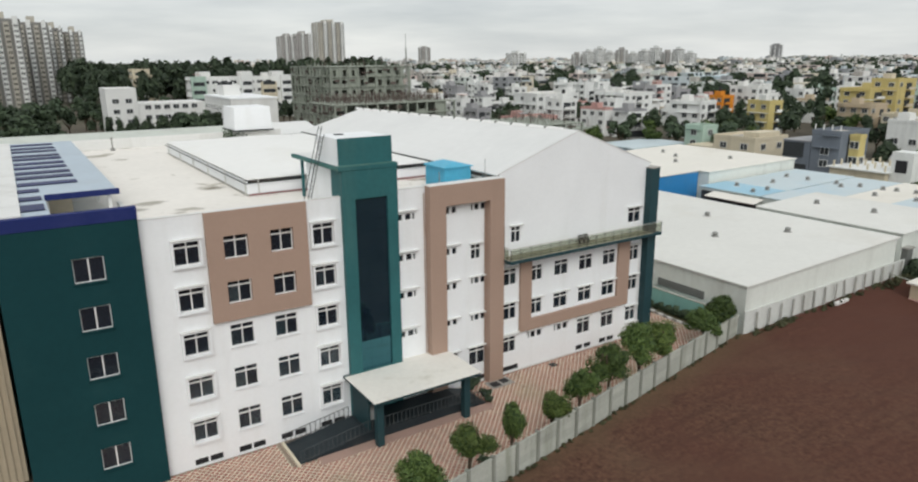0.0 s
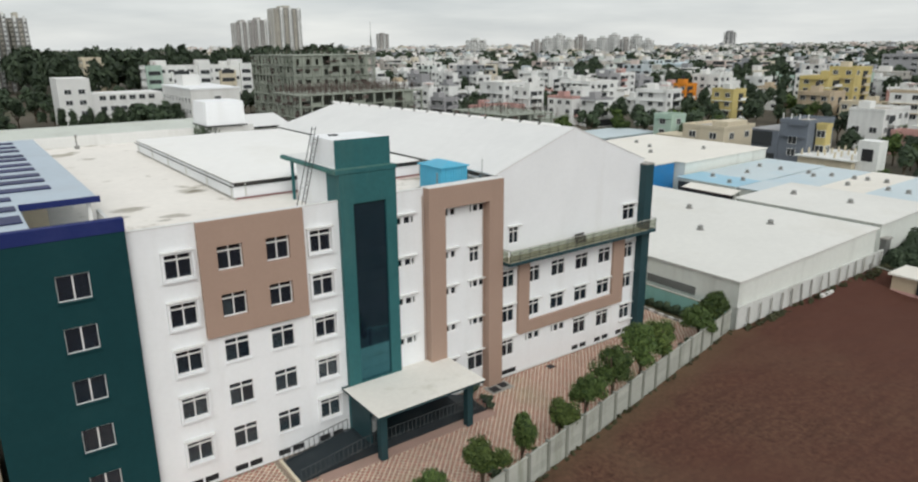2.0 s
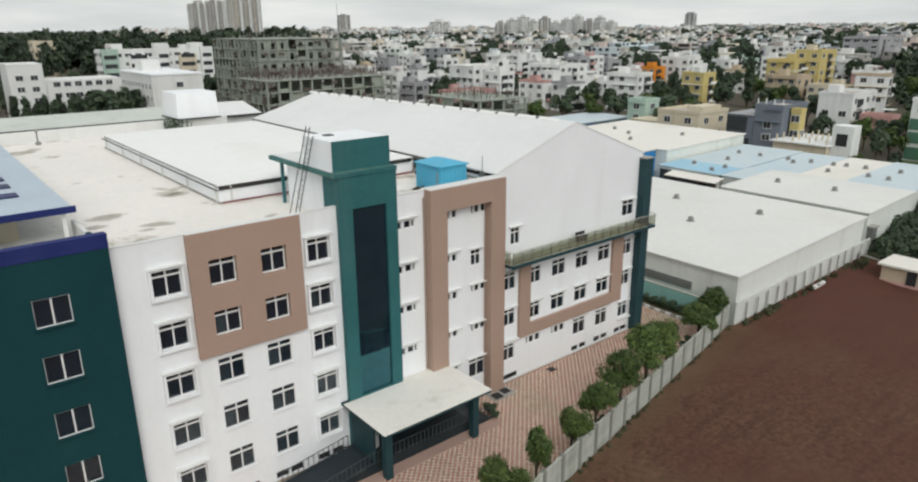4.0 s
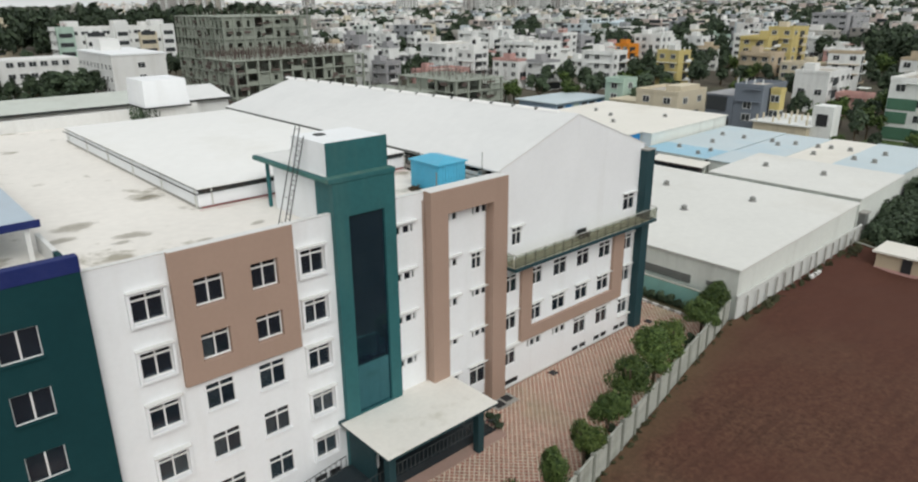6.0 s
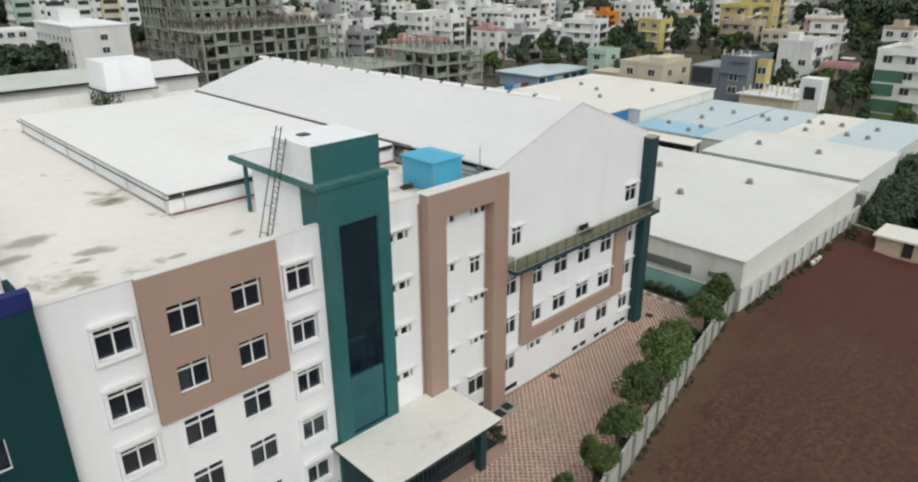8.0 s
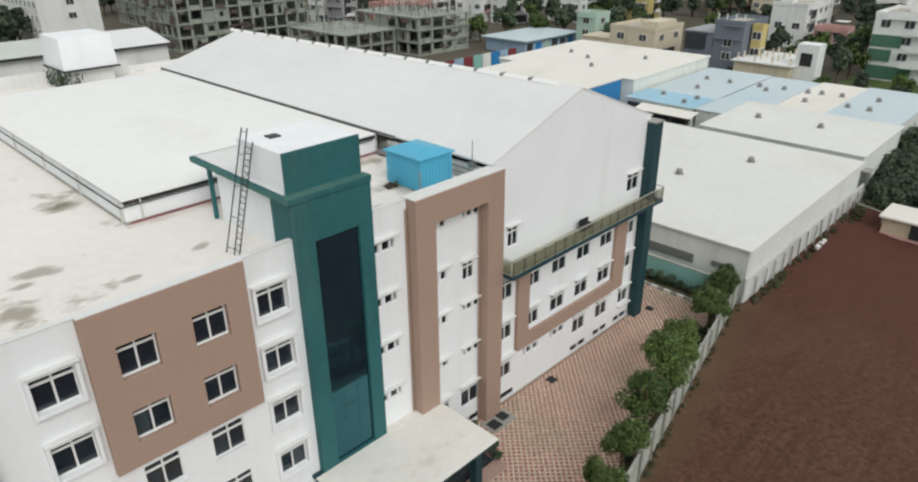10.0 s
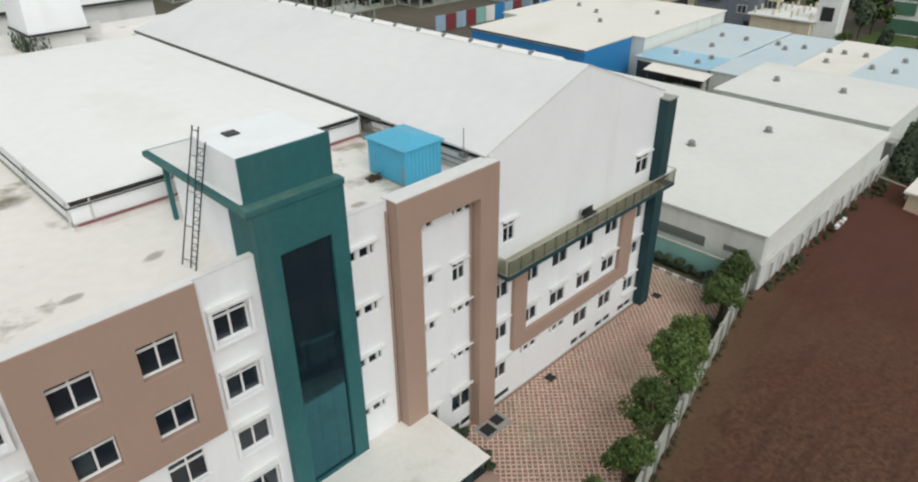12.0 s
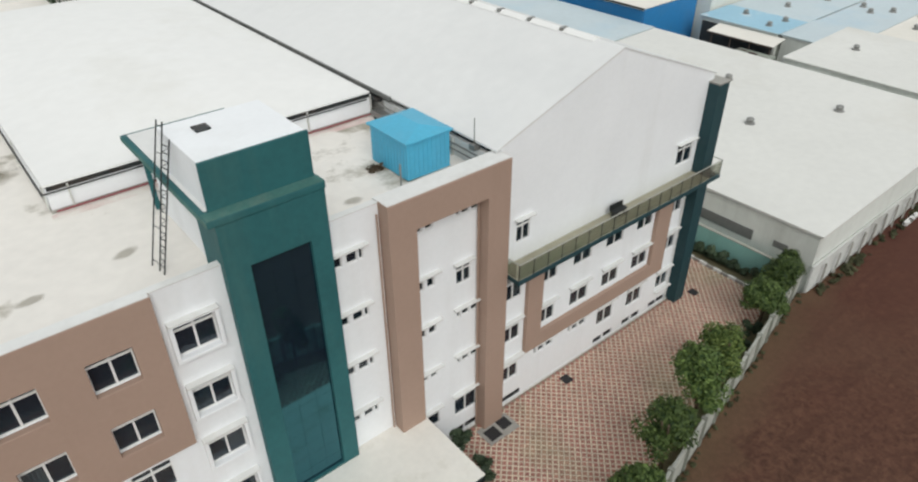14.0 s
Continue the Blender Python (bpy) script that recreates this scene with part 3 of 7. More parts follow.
BIG += [(35.98, z, 1.4, 1.55, 2) for z in (9.36, 6.08, 2.83)]
BIG += [(x, z, w, 1.5, 2) for z in (9.25, 6.0) for x, w in ((39.06, 1.36), (42.06, 1.68), (45.2, 1.68), (48.35, 1.68))]
BIG += [(x, 2.66, 1.68, 1.66, 2) for x in (45.22, 48.46)]
BIG += [(51.8, z, 1.45, 1.55, 2) for z in (9.14, 5.94, 2.58)]
holes += [hole(*s) for s in SMALL_S + SMALL_T + SMALL_R + SMALL_C] + [hole(*b[:4]) for b in BIG]

bm = bmesh.new()
wall_with_holes(bm, 6.0, 34.7, 0.0, 18.5, FRONT, FRONT + 0.25, holes)
part("front_wall", bm, M_WHITE, school, "smooth white painted front wall")
bm = bmesh.new()
wall_with_holes(bm, 34.7, 53.4, 0.0, 18.0, FRONT, FRONT + 0.25, holes)
part("front_wall", bm, M_WHITE, school, "smooth white painted front wall")
bm = bmesh.new()
prism(bm, [(34.7, 18.0), (53.4, 18.0), (53.4, 18.3), (43.6, 22.0), (34.7, 18.85)], FRONT, FRONT + 0.25)
part("gable", bm, M_WHITE, school, "plain white gable end of the hall")
boxpart("plinth", (24.7, 53.2, FRONT - 0.08, FRONT - 0.004, 0.0, 0.14), M_WHITE2, school, "low white plinth")

# beige panel round four windows
PANEL = (10.05, 17.2, 10.68, 18.56)
bm = bmesh.new()
wall_with_holes(bm, *PANEL, FRONT - 0.32, FRONT - 0.004, [hole(x + PX, z + PZ, W, H) for x in COLS[1:3] for z in ROWS_Z[:2]])
part("wall_panel", bm, M_BEIGE, school, "raised beige painted panel", bevel=0.02)

for c, x in enumerate(COLS):
    for r, z in enumerate(ROWS_Z):
        on_panel = c in (1, 2) and r < 2
        edge = c in (0, 3)
        add_window(school, x + (PX if on_panel else 0), z + (PZ if on_panel else 0), W, H, FRONT + (0.10 if on_panel else 0.13),
                   surround=(0.17, 0.26, M_WHITE) if edge else None,
                   sill=None if on_panel or edge else M_WHITE, curtain=(0.0, 0.1, 0.45, 0.75, 1.0)[r])
for i, (x, z, w, h) in enumerate(SMALL_S + SMALL_T + SMALL_R + SMALL_C):
    add_window(school, x, z, w, h, FRONT + 0.12, transom=False, columns=1, curtain=0.15)
for x, z, w, h, c in BIG:
    add_window(school, x, z, w, h, FRONT + 0.10, columns=c, shade=(0.2, 0.3, M_WHITE2) if not (8 < z < 10 and 38 < x < 50) else None, curtain=0.35)
for z in (16.75, 13.4, 10.25, 6.85):
    boxpart("sunshade", (24.66, 26.5, FRONT - 0.28, FRONT, z, z + 0.08), M_WHITE2, school)
    boxpart("sunshade", (28.95, 30.6, FRONT - 0.28, FRONT, z - 0.12, z - 0.04), M_WHITE2, school)
for z in (16.75, 10.2, 6.8):
    boxpart("sunshade", (31.5, 33.35, FRONT - 0.28, FRONT, z - 0.08, z), M_WHITE2, school)
for x in (39.05, 42.3):
    boxpart("sunshade", (x - 1.05, x + 1.0, FRONT - 0.28, FRONT, 3.72, 3.80), M_WHITE2, school)

vb = bmesh.new()
box(vb, -0.46, 0.46, 0.0, 0.03, -0.25, 0.25)
for k in range(5):
    box(vb, -0.46, 0.46, -0.04, 0.0, -0.24 + k * 0.1, -0.20 + k * 0.1)
vent_me = mesh_of(vb, "basement_vent", M_VENT)
for x in VENT_X:
    shared("basement_vent", vent_me, school, (x, FRONT + 0.12, 0.42), "dark louvred basement vent")

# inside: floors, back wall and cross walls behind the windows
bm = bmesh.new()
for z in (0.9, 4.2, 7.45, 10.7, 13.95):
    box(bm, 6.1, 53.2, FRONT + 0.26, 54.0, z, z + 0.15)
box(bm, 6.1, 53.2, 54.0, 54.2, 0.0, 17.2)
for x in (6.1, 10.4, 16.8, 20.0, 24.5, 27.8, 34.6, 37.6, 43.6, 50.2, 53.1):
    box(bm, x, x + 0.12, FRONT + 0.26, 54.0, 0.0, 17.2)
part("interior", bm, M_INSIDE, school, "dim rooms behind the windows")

# flat roof with low parapets
bm = bmesh.new()
box(bm, 6.0, 34.7, FRONT + 0.25, 101.0, 16.95, 17.25)
box(bm, -14.0, 6.0, 50.0, 101.0, 16.95, 17.25)
part("terrace", bm, M_TERRACE, school, "pale weathered roof terrace with dark damp patches")


def damp_mat(name, colour):
    """A damp stain, dense in the middle and fraying out through a noise."""
    m = bpy.data.materials.new(name)
    m.use_nodes = True
    n, l = m.node_tree.nodes, m.node_tree.links
    n.clear()
    out, clear, wet, mx = n.new("ShaderNodeOutputMaterial"), n.new("ShaderNodeBsdfTransparent"), n.new("ShaderNodeBsdfDiffuse"), n.new("ShaderNodeMixShader")
    wet.inputs[0].default_value = (*colour, 1)
    co, geo, ball, ns = n.new("ShaderNodeTexCoord"), n.new("ShaderNodeNewGeometry"), n.new("ShaderNodeTexGradient"), n.new("ShaderNodeTexNoise")
    ball.gradient_type = "SPHERICAL"
    ns.inputs["Scale"].default_value, ns.inputs["Detail"].default_value = 1.3, 7
    l.new(co.outputs["Object"], ball.inputs[0])
    l.new(geo.outputs["Position"], ns.inputs["Vector"])
    add, rng_ = n.new("ShaderNodeMath"), n.new("ShaderNodeMapRange")
    add.operation = "ADD"
    l.new(ball.outputs["Fac"], add.inputs[0])
    l.new(ns.outputs["Fac"], add.inputs[1])
    rng_.inputs["From Min"].default_value, rng_.inputs["From Max"].default_value, rng_.inputs["To Max"].default_value = 0.68, 1.08, 0.33
    l.new(add.outputs[0], rng_.inputs["Value"])
    l.new(rng_.outputs[0], mx.inputs[0])
    l.new(clear.outputs[0], mx.inputs[1])
    l.new(wet.outputs[0], mx.inputs[2])
    l.new(mx.outputs[0], out.inputs[0])
    return m


M_DAMP = damp_mat("damp_screed", (0.20, 0.175, 0.11))
pb = bmesh.new()
bmesh.ops.create_circle(pb, cap_ends=True, segments=20, radius=1.0)
damp_me = mesh_of(pb, "damp_patch", M_DAMP)
for x, y, w, d, a in ((8.8, 59.4, 1.9, 1.3, 0.2), (11.0, 55.2, 1.5, 0.9, -0.3), (14.9, 63.4, 1.6, 1.1, 0.5), (7.3, 57.0, 1.4, 0.8, 0.1), (10.0, 54.2, 0.9, 0.5, 0.0), (17.8, 52.3, 0.8, 0.5, 0.4),
                      (13.9, 51.3, 0.8, 0.4, 0.2), (27.6, 49.8, 0.8, 0.5, 0.0)):
    shared("damp_patch", damp_me, school, (x, y, 17.255), "dark damp patch on the screed", rot=a, scale=(w, d, 1.0))
boxpart("rear_parapet", (-14.0, 34.0, 101.0, 101.25, 16.9, 18.6), M_WHITE2, school, "white rear parapet")
boxpart("coping", (6.0, 20.0, FRONT - 0.03, FRONT + 0.33, 18.504, 18.56), M_WHITE2, school)
boxpart("coping", (24.6, 27.4, FRONT - 0.03, FRONT + 0.33, 18.504, 18.56), M_WHITE2, school)
boxpart("side_wall", (6.004, 6.25, FRONT + 0.25, 56.0, 0.0, 18.3), M_WHITE2, school)
boxpart("side_wall", (34.45, 34.696, FRONT + 0.25, 57.0, 0.0, 18.3), M_WHITE2, school)
boxpart("rear_wall", (-14.0, 34.0, 100.7, 100.99, 0.0, 16.94), M_WHITE2, school)
boxpart("hall_rear_wall", (34.7, 53.0, 93.3, 93.6, 0.0, 17.6), M_WHITE2, school)
boxpart("hall_side_wall", (53.15, 53.4, FRONT + 0.26, 93.3, 0.0, 18.1), M_WHITE2, school)

# teal stair tower with a dark glazed slot
TF = 46.55
bm = bmesh.new()
wall_with_holes(bm, 20.0, 24.6, 0.0, 20.45, TF, FRONT - 0.004, [(21.02, 23.7, 4.3, 18.25)])
tower = part("stair_tower", bm, M_TEAL, school, "dark teal rendered stair tower", bevel=0.02)
boxpart("tower_return", (20.0, 20.2, FRONT, 48.6, 17.26, 20.45), M_TEAL, school)
boxpart("tower_return", (24.4, 24.6, FRONT, 48.6, 17.26, 20.45), M_TEAL, school)
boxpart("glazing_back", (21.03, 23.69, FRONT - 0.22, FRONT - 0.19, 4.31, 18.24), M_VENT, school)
gb = bmesh.new()
box(gb, -0.4415, 0.4415, -0.012, 0.012, -0.433, 0.433)
glazing_me = mesh_of(gb, "glass_panel", M_DARKGLASS)
for i in range(3):
    for k in range(16):
        shared("glass_panel", glazing_me, school, (21.467 + i * 0.893, FRONT - 0.27, 4.72 + k * 0.876))
# stair head on the roof: white box, teal slab, capped by a teal-fronted block
bm = bmesh.new()
box(bm, 20.35, 24.4, 48.6, 54.6, 17.25, 20.3)
part("stair_head", bm, M_WHITE, school, "white stair head room on the terrace")
boxpart("roof_slab", (19.72, 24.64, 46.5, 56.2, 20.454, 20.76), M_TEAL, school, "teal edged roof slab", bevel=0.02)
boxpart("ledge_top", (19.74, 24.62, 46.52, 47.11, 20.764, 20.80), M_WORNTEAL, school, "weathered teal ledge over the tower")
boxpart("slab_edge", (19.69, 19.716, 46.52, 56.18, 20.50, 20.74), M_WORNTEAL, school)
boxpart("slab_top", (19.95, 24.45, 47.3, 56.0, 20.764, 20.79), M_WHITE2, school)
boxpart("slab_column", (20.1, 20.3, 55.0, 55.2, 17.25, 20.42), M_TEAL, school)
boxpart("slab_column", (24.3, 24.5, 55.0, 55.2, 17.25, 20.42), M_TEAL, school)
boxpart("head_block", (20.1, 24.45, 47.25, 51.3, 20.794, 22.76), M_WHITE, school, "white water-tank block with a hatch", bevel=0.02)
boxpart("head_facing", (20.06, 24.49, 47.12, 47.246, 20.794, 22.78), M_TEAL, school)
boxpart("hatch", (21.1, 21.7, 49.7, 50.3, 22.764, 22.83), M_DARKMETAL, school, "dark square roof hatch")

# beige portal frame
PF = 46.2
bm = bmesh.new()
wall_with_holes(bm, 27.25, 34.72, 0.0, 18.6, PF, FRONT - 0.004, [(28.8, 33.22, -1.0, 16.85)])
part("portal_frame", bm, M_BEIGE, school, "beige painted portal frame standing proud of the wall", bevel=0.02)
boxpart("portal_top", (27.28, 34.69, PF + 0.06, FRONT - 0.006, 18.604, 18.635), M_WHITE2, school, "dusty white top of the portal")
boxpart("panel_top", (10.08, 17.17, FRONT - 0.30, FRONT - 0.034, 18.564, 18.59), M_WHITE2, school)
boxpart("portal_cap", (27.25, 34.72, FRONT, FRONT + 0.4, 18.504, 18.62), M_WHITE2, school)

for x, y, top in ((33.1, 46.86, 16.8), (27.12, 46.92, 18.0), (34.85, 46.92, 11.0)):
    bm = bmesh.new()
    rod(bm, (x, y, 0.05), (x, y, top), 0.055)
    part("drain_pipe", bm, M_BEIGE, school)

# beige U frame on the right-hand wing
bm = bmesh.new()
wall_with_holes(bm, 37.0, 51.0, 3.85, 11.05, FRONT - 0.3, FRONT - 0.004, [(38.3, 49.4, 4.95, 12.0)])
part("wall_frame", bm, M_BEIGE, school, "raised beige U-shaped frame", bevel=0.02)
for z in (11.0, 4.12):
    boxpart("ledge", (34.9, 37.0, FRONT - 0.35, FRONT, z - 0.24, z - 0.14), M_WHITE2, school)

# balcony with panelled rail
bm = bmesh.new()
box(bm, 34.8, 54.0, 45.4, 46.19, 11.05, 11.32)
box(bm, 34.8, 52.85, 46.19, FRONT - 0.304, 11.05, 11.32)
part("balcony_slab", bm, M_DKTEAL, school, "dark teal edged balcony slab", bevel=0.02)
boxpart("balcony_floor", (34.85, 52.84, 45.5, FRONT - 0.01, 11.324, 11.36), M_BALCONY, school)
bm = bmesh.new()
rod(bm, (34.85, 45.46, 12.42), (53.95, 45.46, 12.42), 0.035)
rod(bm, (34.85, 45.46, 12.42), (34.85, FRONT, 12.42), 0.035)
rod(bm, (53.95, 45.46, 12.42), (53.95, 46.2, 12.42), 0.035)
balcony_rail = part("balcony_rail", bm, M_HANDRAIL, school, "thin pale handrail over glass panels")
pb = bmesh.new()
box(pb, -0.52, 0.52, -0.012, 0.012, -0.46, 0.46)
panel_me = mesh_of(pb, "rail_panel", M_RAILGLASS)
pb = bmesh.new()
rod(pb, (0, 0, 0), (0, 0, 1.08), 0.03)
post_me = mesh_of(pb, "rail_post", M_DARKMETAL)
for k in range(18):
    x = 34.85 + 19.1 * k / 17
    shared("rail_post", post_me, balcony_rail, (x, 45.46, 11.34))
    if k < 17:
        shared("rail_panel", panel_me, balcony_rail, (x + 0.56, 45.46, 11.88))
boxpart("rail_panel", (34.83, 34.86, 45.7, 46.9, 11.42, 12.34), M_RAILGLASS, balcony_rail)
bm = bmesh.new()
rod(bm, (35.05, 46.7, 11.4), (35.05, 46.7, 14.2), 0.05)
part("drain_pipe", bm, M_DARKMETAL, school)

# teal fin at the far end of the front
bm = bmesh.new()
box(bm, 52.9, 54.05, 46.2, 48.3, 0.0, 17.75)
part("end_fin", bm, M_DKTEAL, school, "tall dark teal fin closing the front wall", bevel=0.02)
boxpart("fin_cap", (52.86, 54.09, 46.16, 48.34, 17.754, 17.86), M_CONCRETE, school)
bm = bmesh.new()
rod(bm, (52.6, 46.9, 0.1), (52.6, 46.9, 10.9), 0.06)
part("drain_pipe", bm, M_FRAME, school)
boxpart("ledge", (51.0, 52.85, 46.7, FRONT, 1.55, 1.64), M_WHITE2, school)

# teal block at the near end, with a blue parapet band
bm = bmesh.new()
GF = 46.45
GW = [(2.95, z, 1.74, 1.56) for z in (15.93, 12.75, 9.46, 6.2, 2.98)]
wall_with_holes(bm, -1.85, 6.0, 0.0, 18.75, GF, GF + 0.5, [hole(*g) for g in GW])
part("end_block_wall", bm, M_DEEPTEAL, school, "deep blue-teal painted wall of the end block")
bm = bmesh.new()
box(bm, -1.87, 6.02, GF - 0.03, GF + 0.55, 18.754, 19.55)
part("blue_band", bm, M_BLUE, school, "deep blue parapet band", bevel=0.02)
boxpart("end_block_side", (5.75, 5.996, GF + 0.504, 50.5, 0.0, 18.75), M_DEEPTEAL, school)
boxpart("end_block_side", (-1.85, -1.6, GF + 0.504, 62.0, 0.0, 18.75), M_DEEPTEAL, school)
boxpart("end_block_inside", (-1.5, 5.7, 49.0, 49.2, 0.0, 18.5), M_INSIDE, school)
for x, z, w, h in GW:
    add_window(school, x, z, w, h, GF + 0.14, transom=False, columns=2, sill=M_DEEPTEAL, curtain=0.6 if z < 4 else 0.1)

# gabled hall roof
bm = bmesh.new()
Y0, Y1 = FRONT - 0.03, 93.3
RIDGE_FALL = 0.5
for (xa, za, fa), (xb, zb, fb) in (((34.35, 18.8, 0), (43.6, 22.04, RIDGE_FALL)), ((43.6, 22.04, RIDGE_FALL), (53.6, 18.26, 0))):
    v = [bm.verts.new(p) for p in ((xa, Y0, za), (xb, Y0, zb), (xb, Y1, zb - fb), (xa, Y1, za - fa), (xa, Y0, za - 0.12), (xb, Y0, zb - 0.12), (xb, Y1, zb - fb - 0.12), (xa, Y1, za - fa - 0.12))]
    for f in ((0, 1, 2, 3), (7, 6, 5, 4), (0, 4, 5, 1), (2, 6, 7, 3), (1, 5, 6, 2), (3, 7, 4, 0)):
        bm.faces.new([v[i] for i in f])
hall_roof = part("hall_roof", bm, M_SHEETGREY, school, "smooth pale grey sheet roof of the hall")
for k in range(17):
    y = 49.0 + k * 2.7
    rz = 22.04 - RIDGE_FALL * (y + 1.2 - Y0) / (Y1 - Y0)
    bm = bmesh.new()
    prism(bm, [(43.25, rz - 0.09), (43.6, rz + 0.12), (43.95, rz - 0.09)], y, y + 2.3)
    part("ridge_cap", bm, M_MEMBRANE, hall_roof)
    boxpart("ridge_bracket", (43.35, 43.85, y + 2.38, y + 2.6, rz - 0.14, rz + 0.1), M_METAL, hall_roof)
bm = bmesh.new()
prism(bm, [(34.55, 17.6), (53.4, 17.6), (53.4, 18.1), (43.6, 21.36), (34.55, 18.6)], 93.0, 93.28)
part("rear_gable", bm, M_WHITE2, school)
boxpart("gutter", (34.02, 34.34, 57.0, 93.0, 18.28, 18.46), M_DARKMETAL, school)
boxpart("edge_flashing", (34.22, 34.34, 56.0, 93.0, 18.60, 18.82), M_LOUVRE, school, "grey flashing along the valley")
boxpart("valley_wall", (34.4, 34.69, 57.004, 92.99, 17.5, 18.30), M_CONCRETE, school)

# low membrane-roofed hall on the terrace
bm = bmesh.new()
LX0, LX1, LY0, LY1 = 16.2, 34.0, 57.8, 91.5
box(bm, LX0 + 0.06, LX1, LY0 + 0.06, LY1 - 0.2, 17.25, 18.32)
low = part("roof_light_base", bm, M_WHITE, school, "low white upstand round the terrace hall")
bm = bmesh.new()
nx, ny = 12, 14
g = []
for i in range(nx + 1):
    row = []
    for k in range(ny + 1):
        u, v = i / nx, k / ny
        rise = 0.7 * (1 - (2 * u - 1) ** 2) * (1 - (2 * v - 1) ** 4)
        row.append(bm.verts.new((LX0 + (LX1 - LX0) * u, LY0 + (LY1 - LY0) * v, 18.62 + rise)))
    g.append(row)
for i in range(nx):
    for k in range(ny):
        bm.faces.new((g[i][k], g[i + 1][k], g[i + 1][k + 1], g[i][k + 1]))
r = bmesh.ops.extrude_face_region(bm, geom=bm.faces[:])
bmesh.ops.translate(bm, verts=[e for e in r["geom"] if isinstance(e, bmesh.types.BMVert)], vec=(0, 0, 0.1))
bmesh.ops.recalc_face_normals(bm, faces=bm.faces)
part("membrane_roof", bm, M_MEMBRANE, school, "taut off-white membrane roof")
# solid dark strip painted as the eave's shadow gap, gutter included
bm = bmesh.new()
box(bm, LX0 + 0.1, LX1, LY0 + 0.12, LY0 + 0.24, 18.324, 18.64)
box(bm, LX0 + 0.12, LX0 + 0.24, LY0 + 0.24, LY1, 18.324, 18.64)
part("eave_channel", bm, M_DARKMETAL, school, "dark strip painted as the shadow gap, with the gutter, under the membrane")
boxpart("side_upstand", (LX0 + 0.06, LX0 + 0.115, LY0 + 0.06, LY1 - 0.2, 18.324, 18.48), M_WHITE, school)
bm = bmesh.new()
rod(bm, (LX0 - 0.14, LY0 - 0.1, 18.34), (LX0 - 0.14, LY1, 18.34), 0.05)
rod(bm, (LX0 - 0.14, LY0 - 0.1, 18.34), (LX1 - 0.3, LY0 - 0.1, 18.34), 0.04)
part("eave_pipe", bm, M_DARKMETAL, school)
M_RAILWHITE = mat("dusty_white_steel", (0.60, 0.60, 0.56), 0.6, 1.0, 0.1, (0.35, 0.32, 0.27), 0.4, 0.6, 0.05)
pb = bmesh.new()
box(pb, -0.04, 0.04, -0.04, 0.04, 0.0, 1.32)
stub_me = mesh_of(pb, "eave_post", M_RAILWHITE)
for k in range(6):
    shared("eave_post", stub_me, school, (LX0 - 0.04, LY0 + 0.3 + k * 6.4, 17.25))
for k in range(5):
    shared("eave_post", stub_me, school, (LX0 + 1.0 + k * 4.2, LY0 - 0.04, 17.25))
boxpart("base_flashing", (LX0 + 0.0, LX0 + 0.056, LY0 + 0.06, LY1 - 0.2, 17.254, 17.42), M_CONCRETE, school, "dirty mortar fillet")
boxpart("base_flashing", (LX0 + 0.0, LX1, LY0 + 0.0, LY0 + 0.056, 17.254, 17.40), M_CONCRETE, school)
bm = bmesh.new()
rod(bm, (LX0 + 0.2, LY0 - 0.12, 17.36), (33.9, LY0 - 0.12, 17.36), 0.04)
part("red_pipe", bm, mat("red_pipe_paint", (0.30, 0.05, 0.06), 0.5, 1.0, 0.2), school, "thin dark red fire pipe along the upstand")

bm = bmesh.new()
box(bm, LX0 - 0.1, 33.9, LY0 - 0.75, LY0 - 0.16, 17.254, 17.258)
part("stained_strip", bm, M_PINKSTAIN, school, "screed stained pink by the red pipe paint")

# gutter clutter in the valley beside the tank room
for y0, y1, z in ((53.2, 55.6, 17.95), (55.8, 57.4, 17.75)):
    boxpart("duct", (33.75, 34.3, y0, y1, 17.45, z), M_METAL, school, "grey sheet duct in the valley")
    for y in (y0 + 0.2, y1 - 0.3):
        boxpart("duct_stand", (33.8, 34.25, y, y + 0.1, 17.25, 17.446), M_DARKMETAL, school)
for y in (47.8, 50.4, 53.0, 55.6):
    boxpart("valley_post", (34.3, 34.42, y, y + 0.1, 17.26, 18.3), M_RAILWHITE, school)
bm = bmesh.new()
rod(bm, (34.1, 47.6, 18.15), (34.1, 57.0, 18.15), 0.05)
rod(bm, (34.2, 47.6, 17.75), (34.2, 57.0, 17.75), 0.04)
part("valley_pipe", bm, M_METAL, school, "grey service pipes along the valley")

# entrance canopy on two teal posts
bm = bmesh.new()
box(bm, 19.45, 28.85, 41.35, FRONT - 0.006, 3.92, 4.14)
canopy = part("canopy", bm, M_DKTEAL, school, "flat entrance canopy with a dark fascia", bevel=0.02)
boxpart("canopy_top", (19.4, 28.9, 41.3, TF - 0.01, 4.144, 4.20), M_CANOPYTOP, canopy, "pale screeded canopy top")
boxpart("canopy_top", (24.62, 28.9, TF - 0.006, FRONT - 0.01, 4.144, 4.20), M_CANOPYTOP, canopy)
for x in (20.25, 28.05):
    boxpart("canopy_post", (x - 0.28, x + 0.28, 42.1, 42.66, 0.0, 3.92), M_DKTEAL, canopy, bevel=0.02)
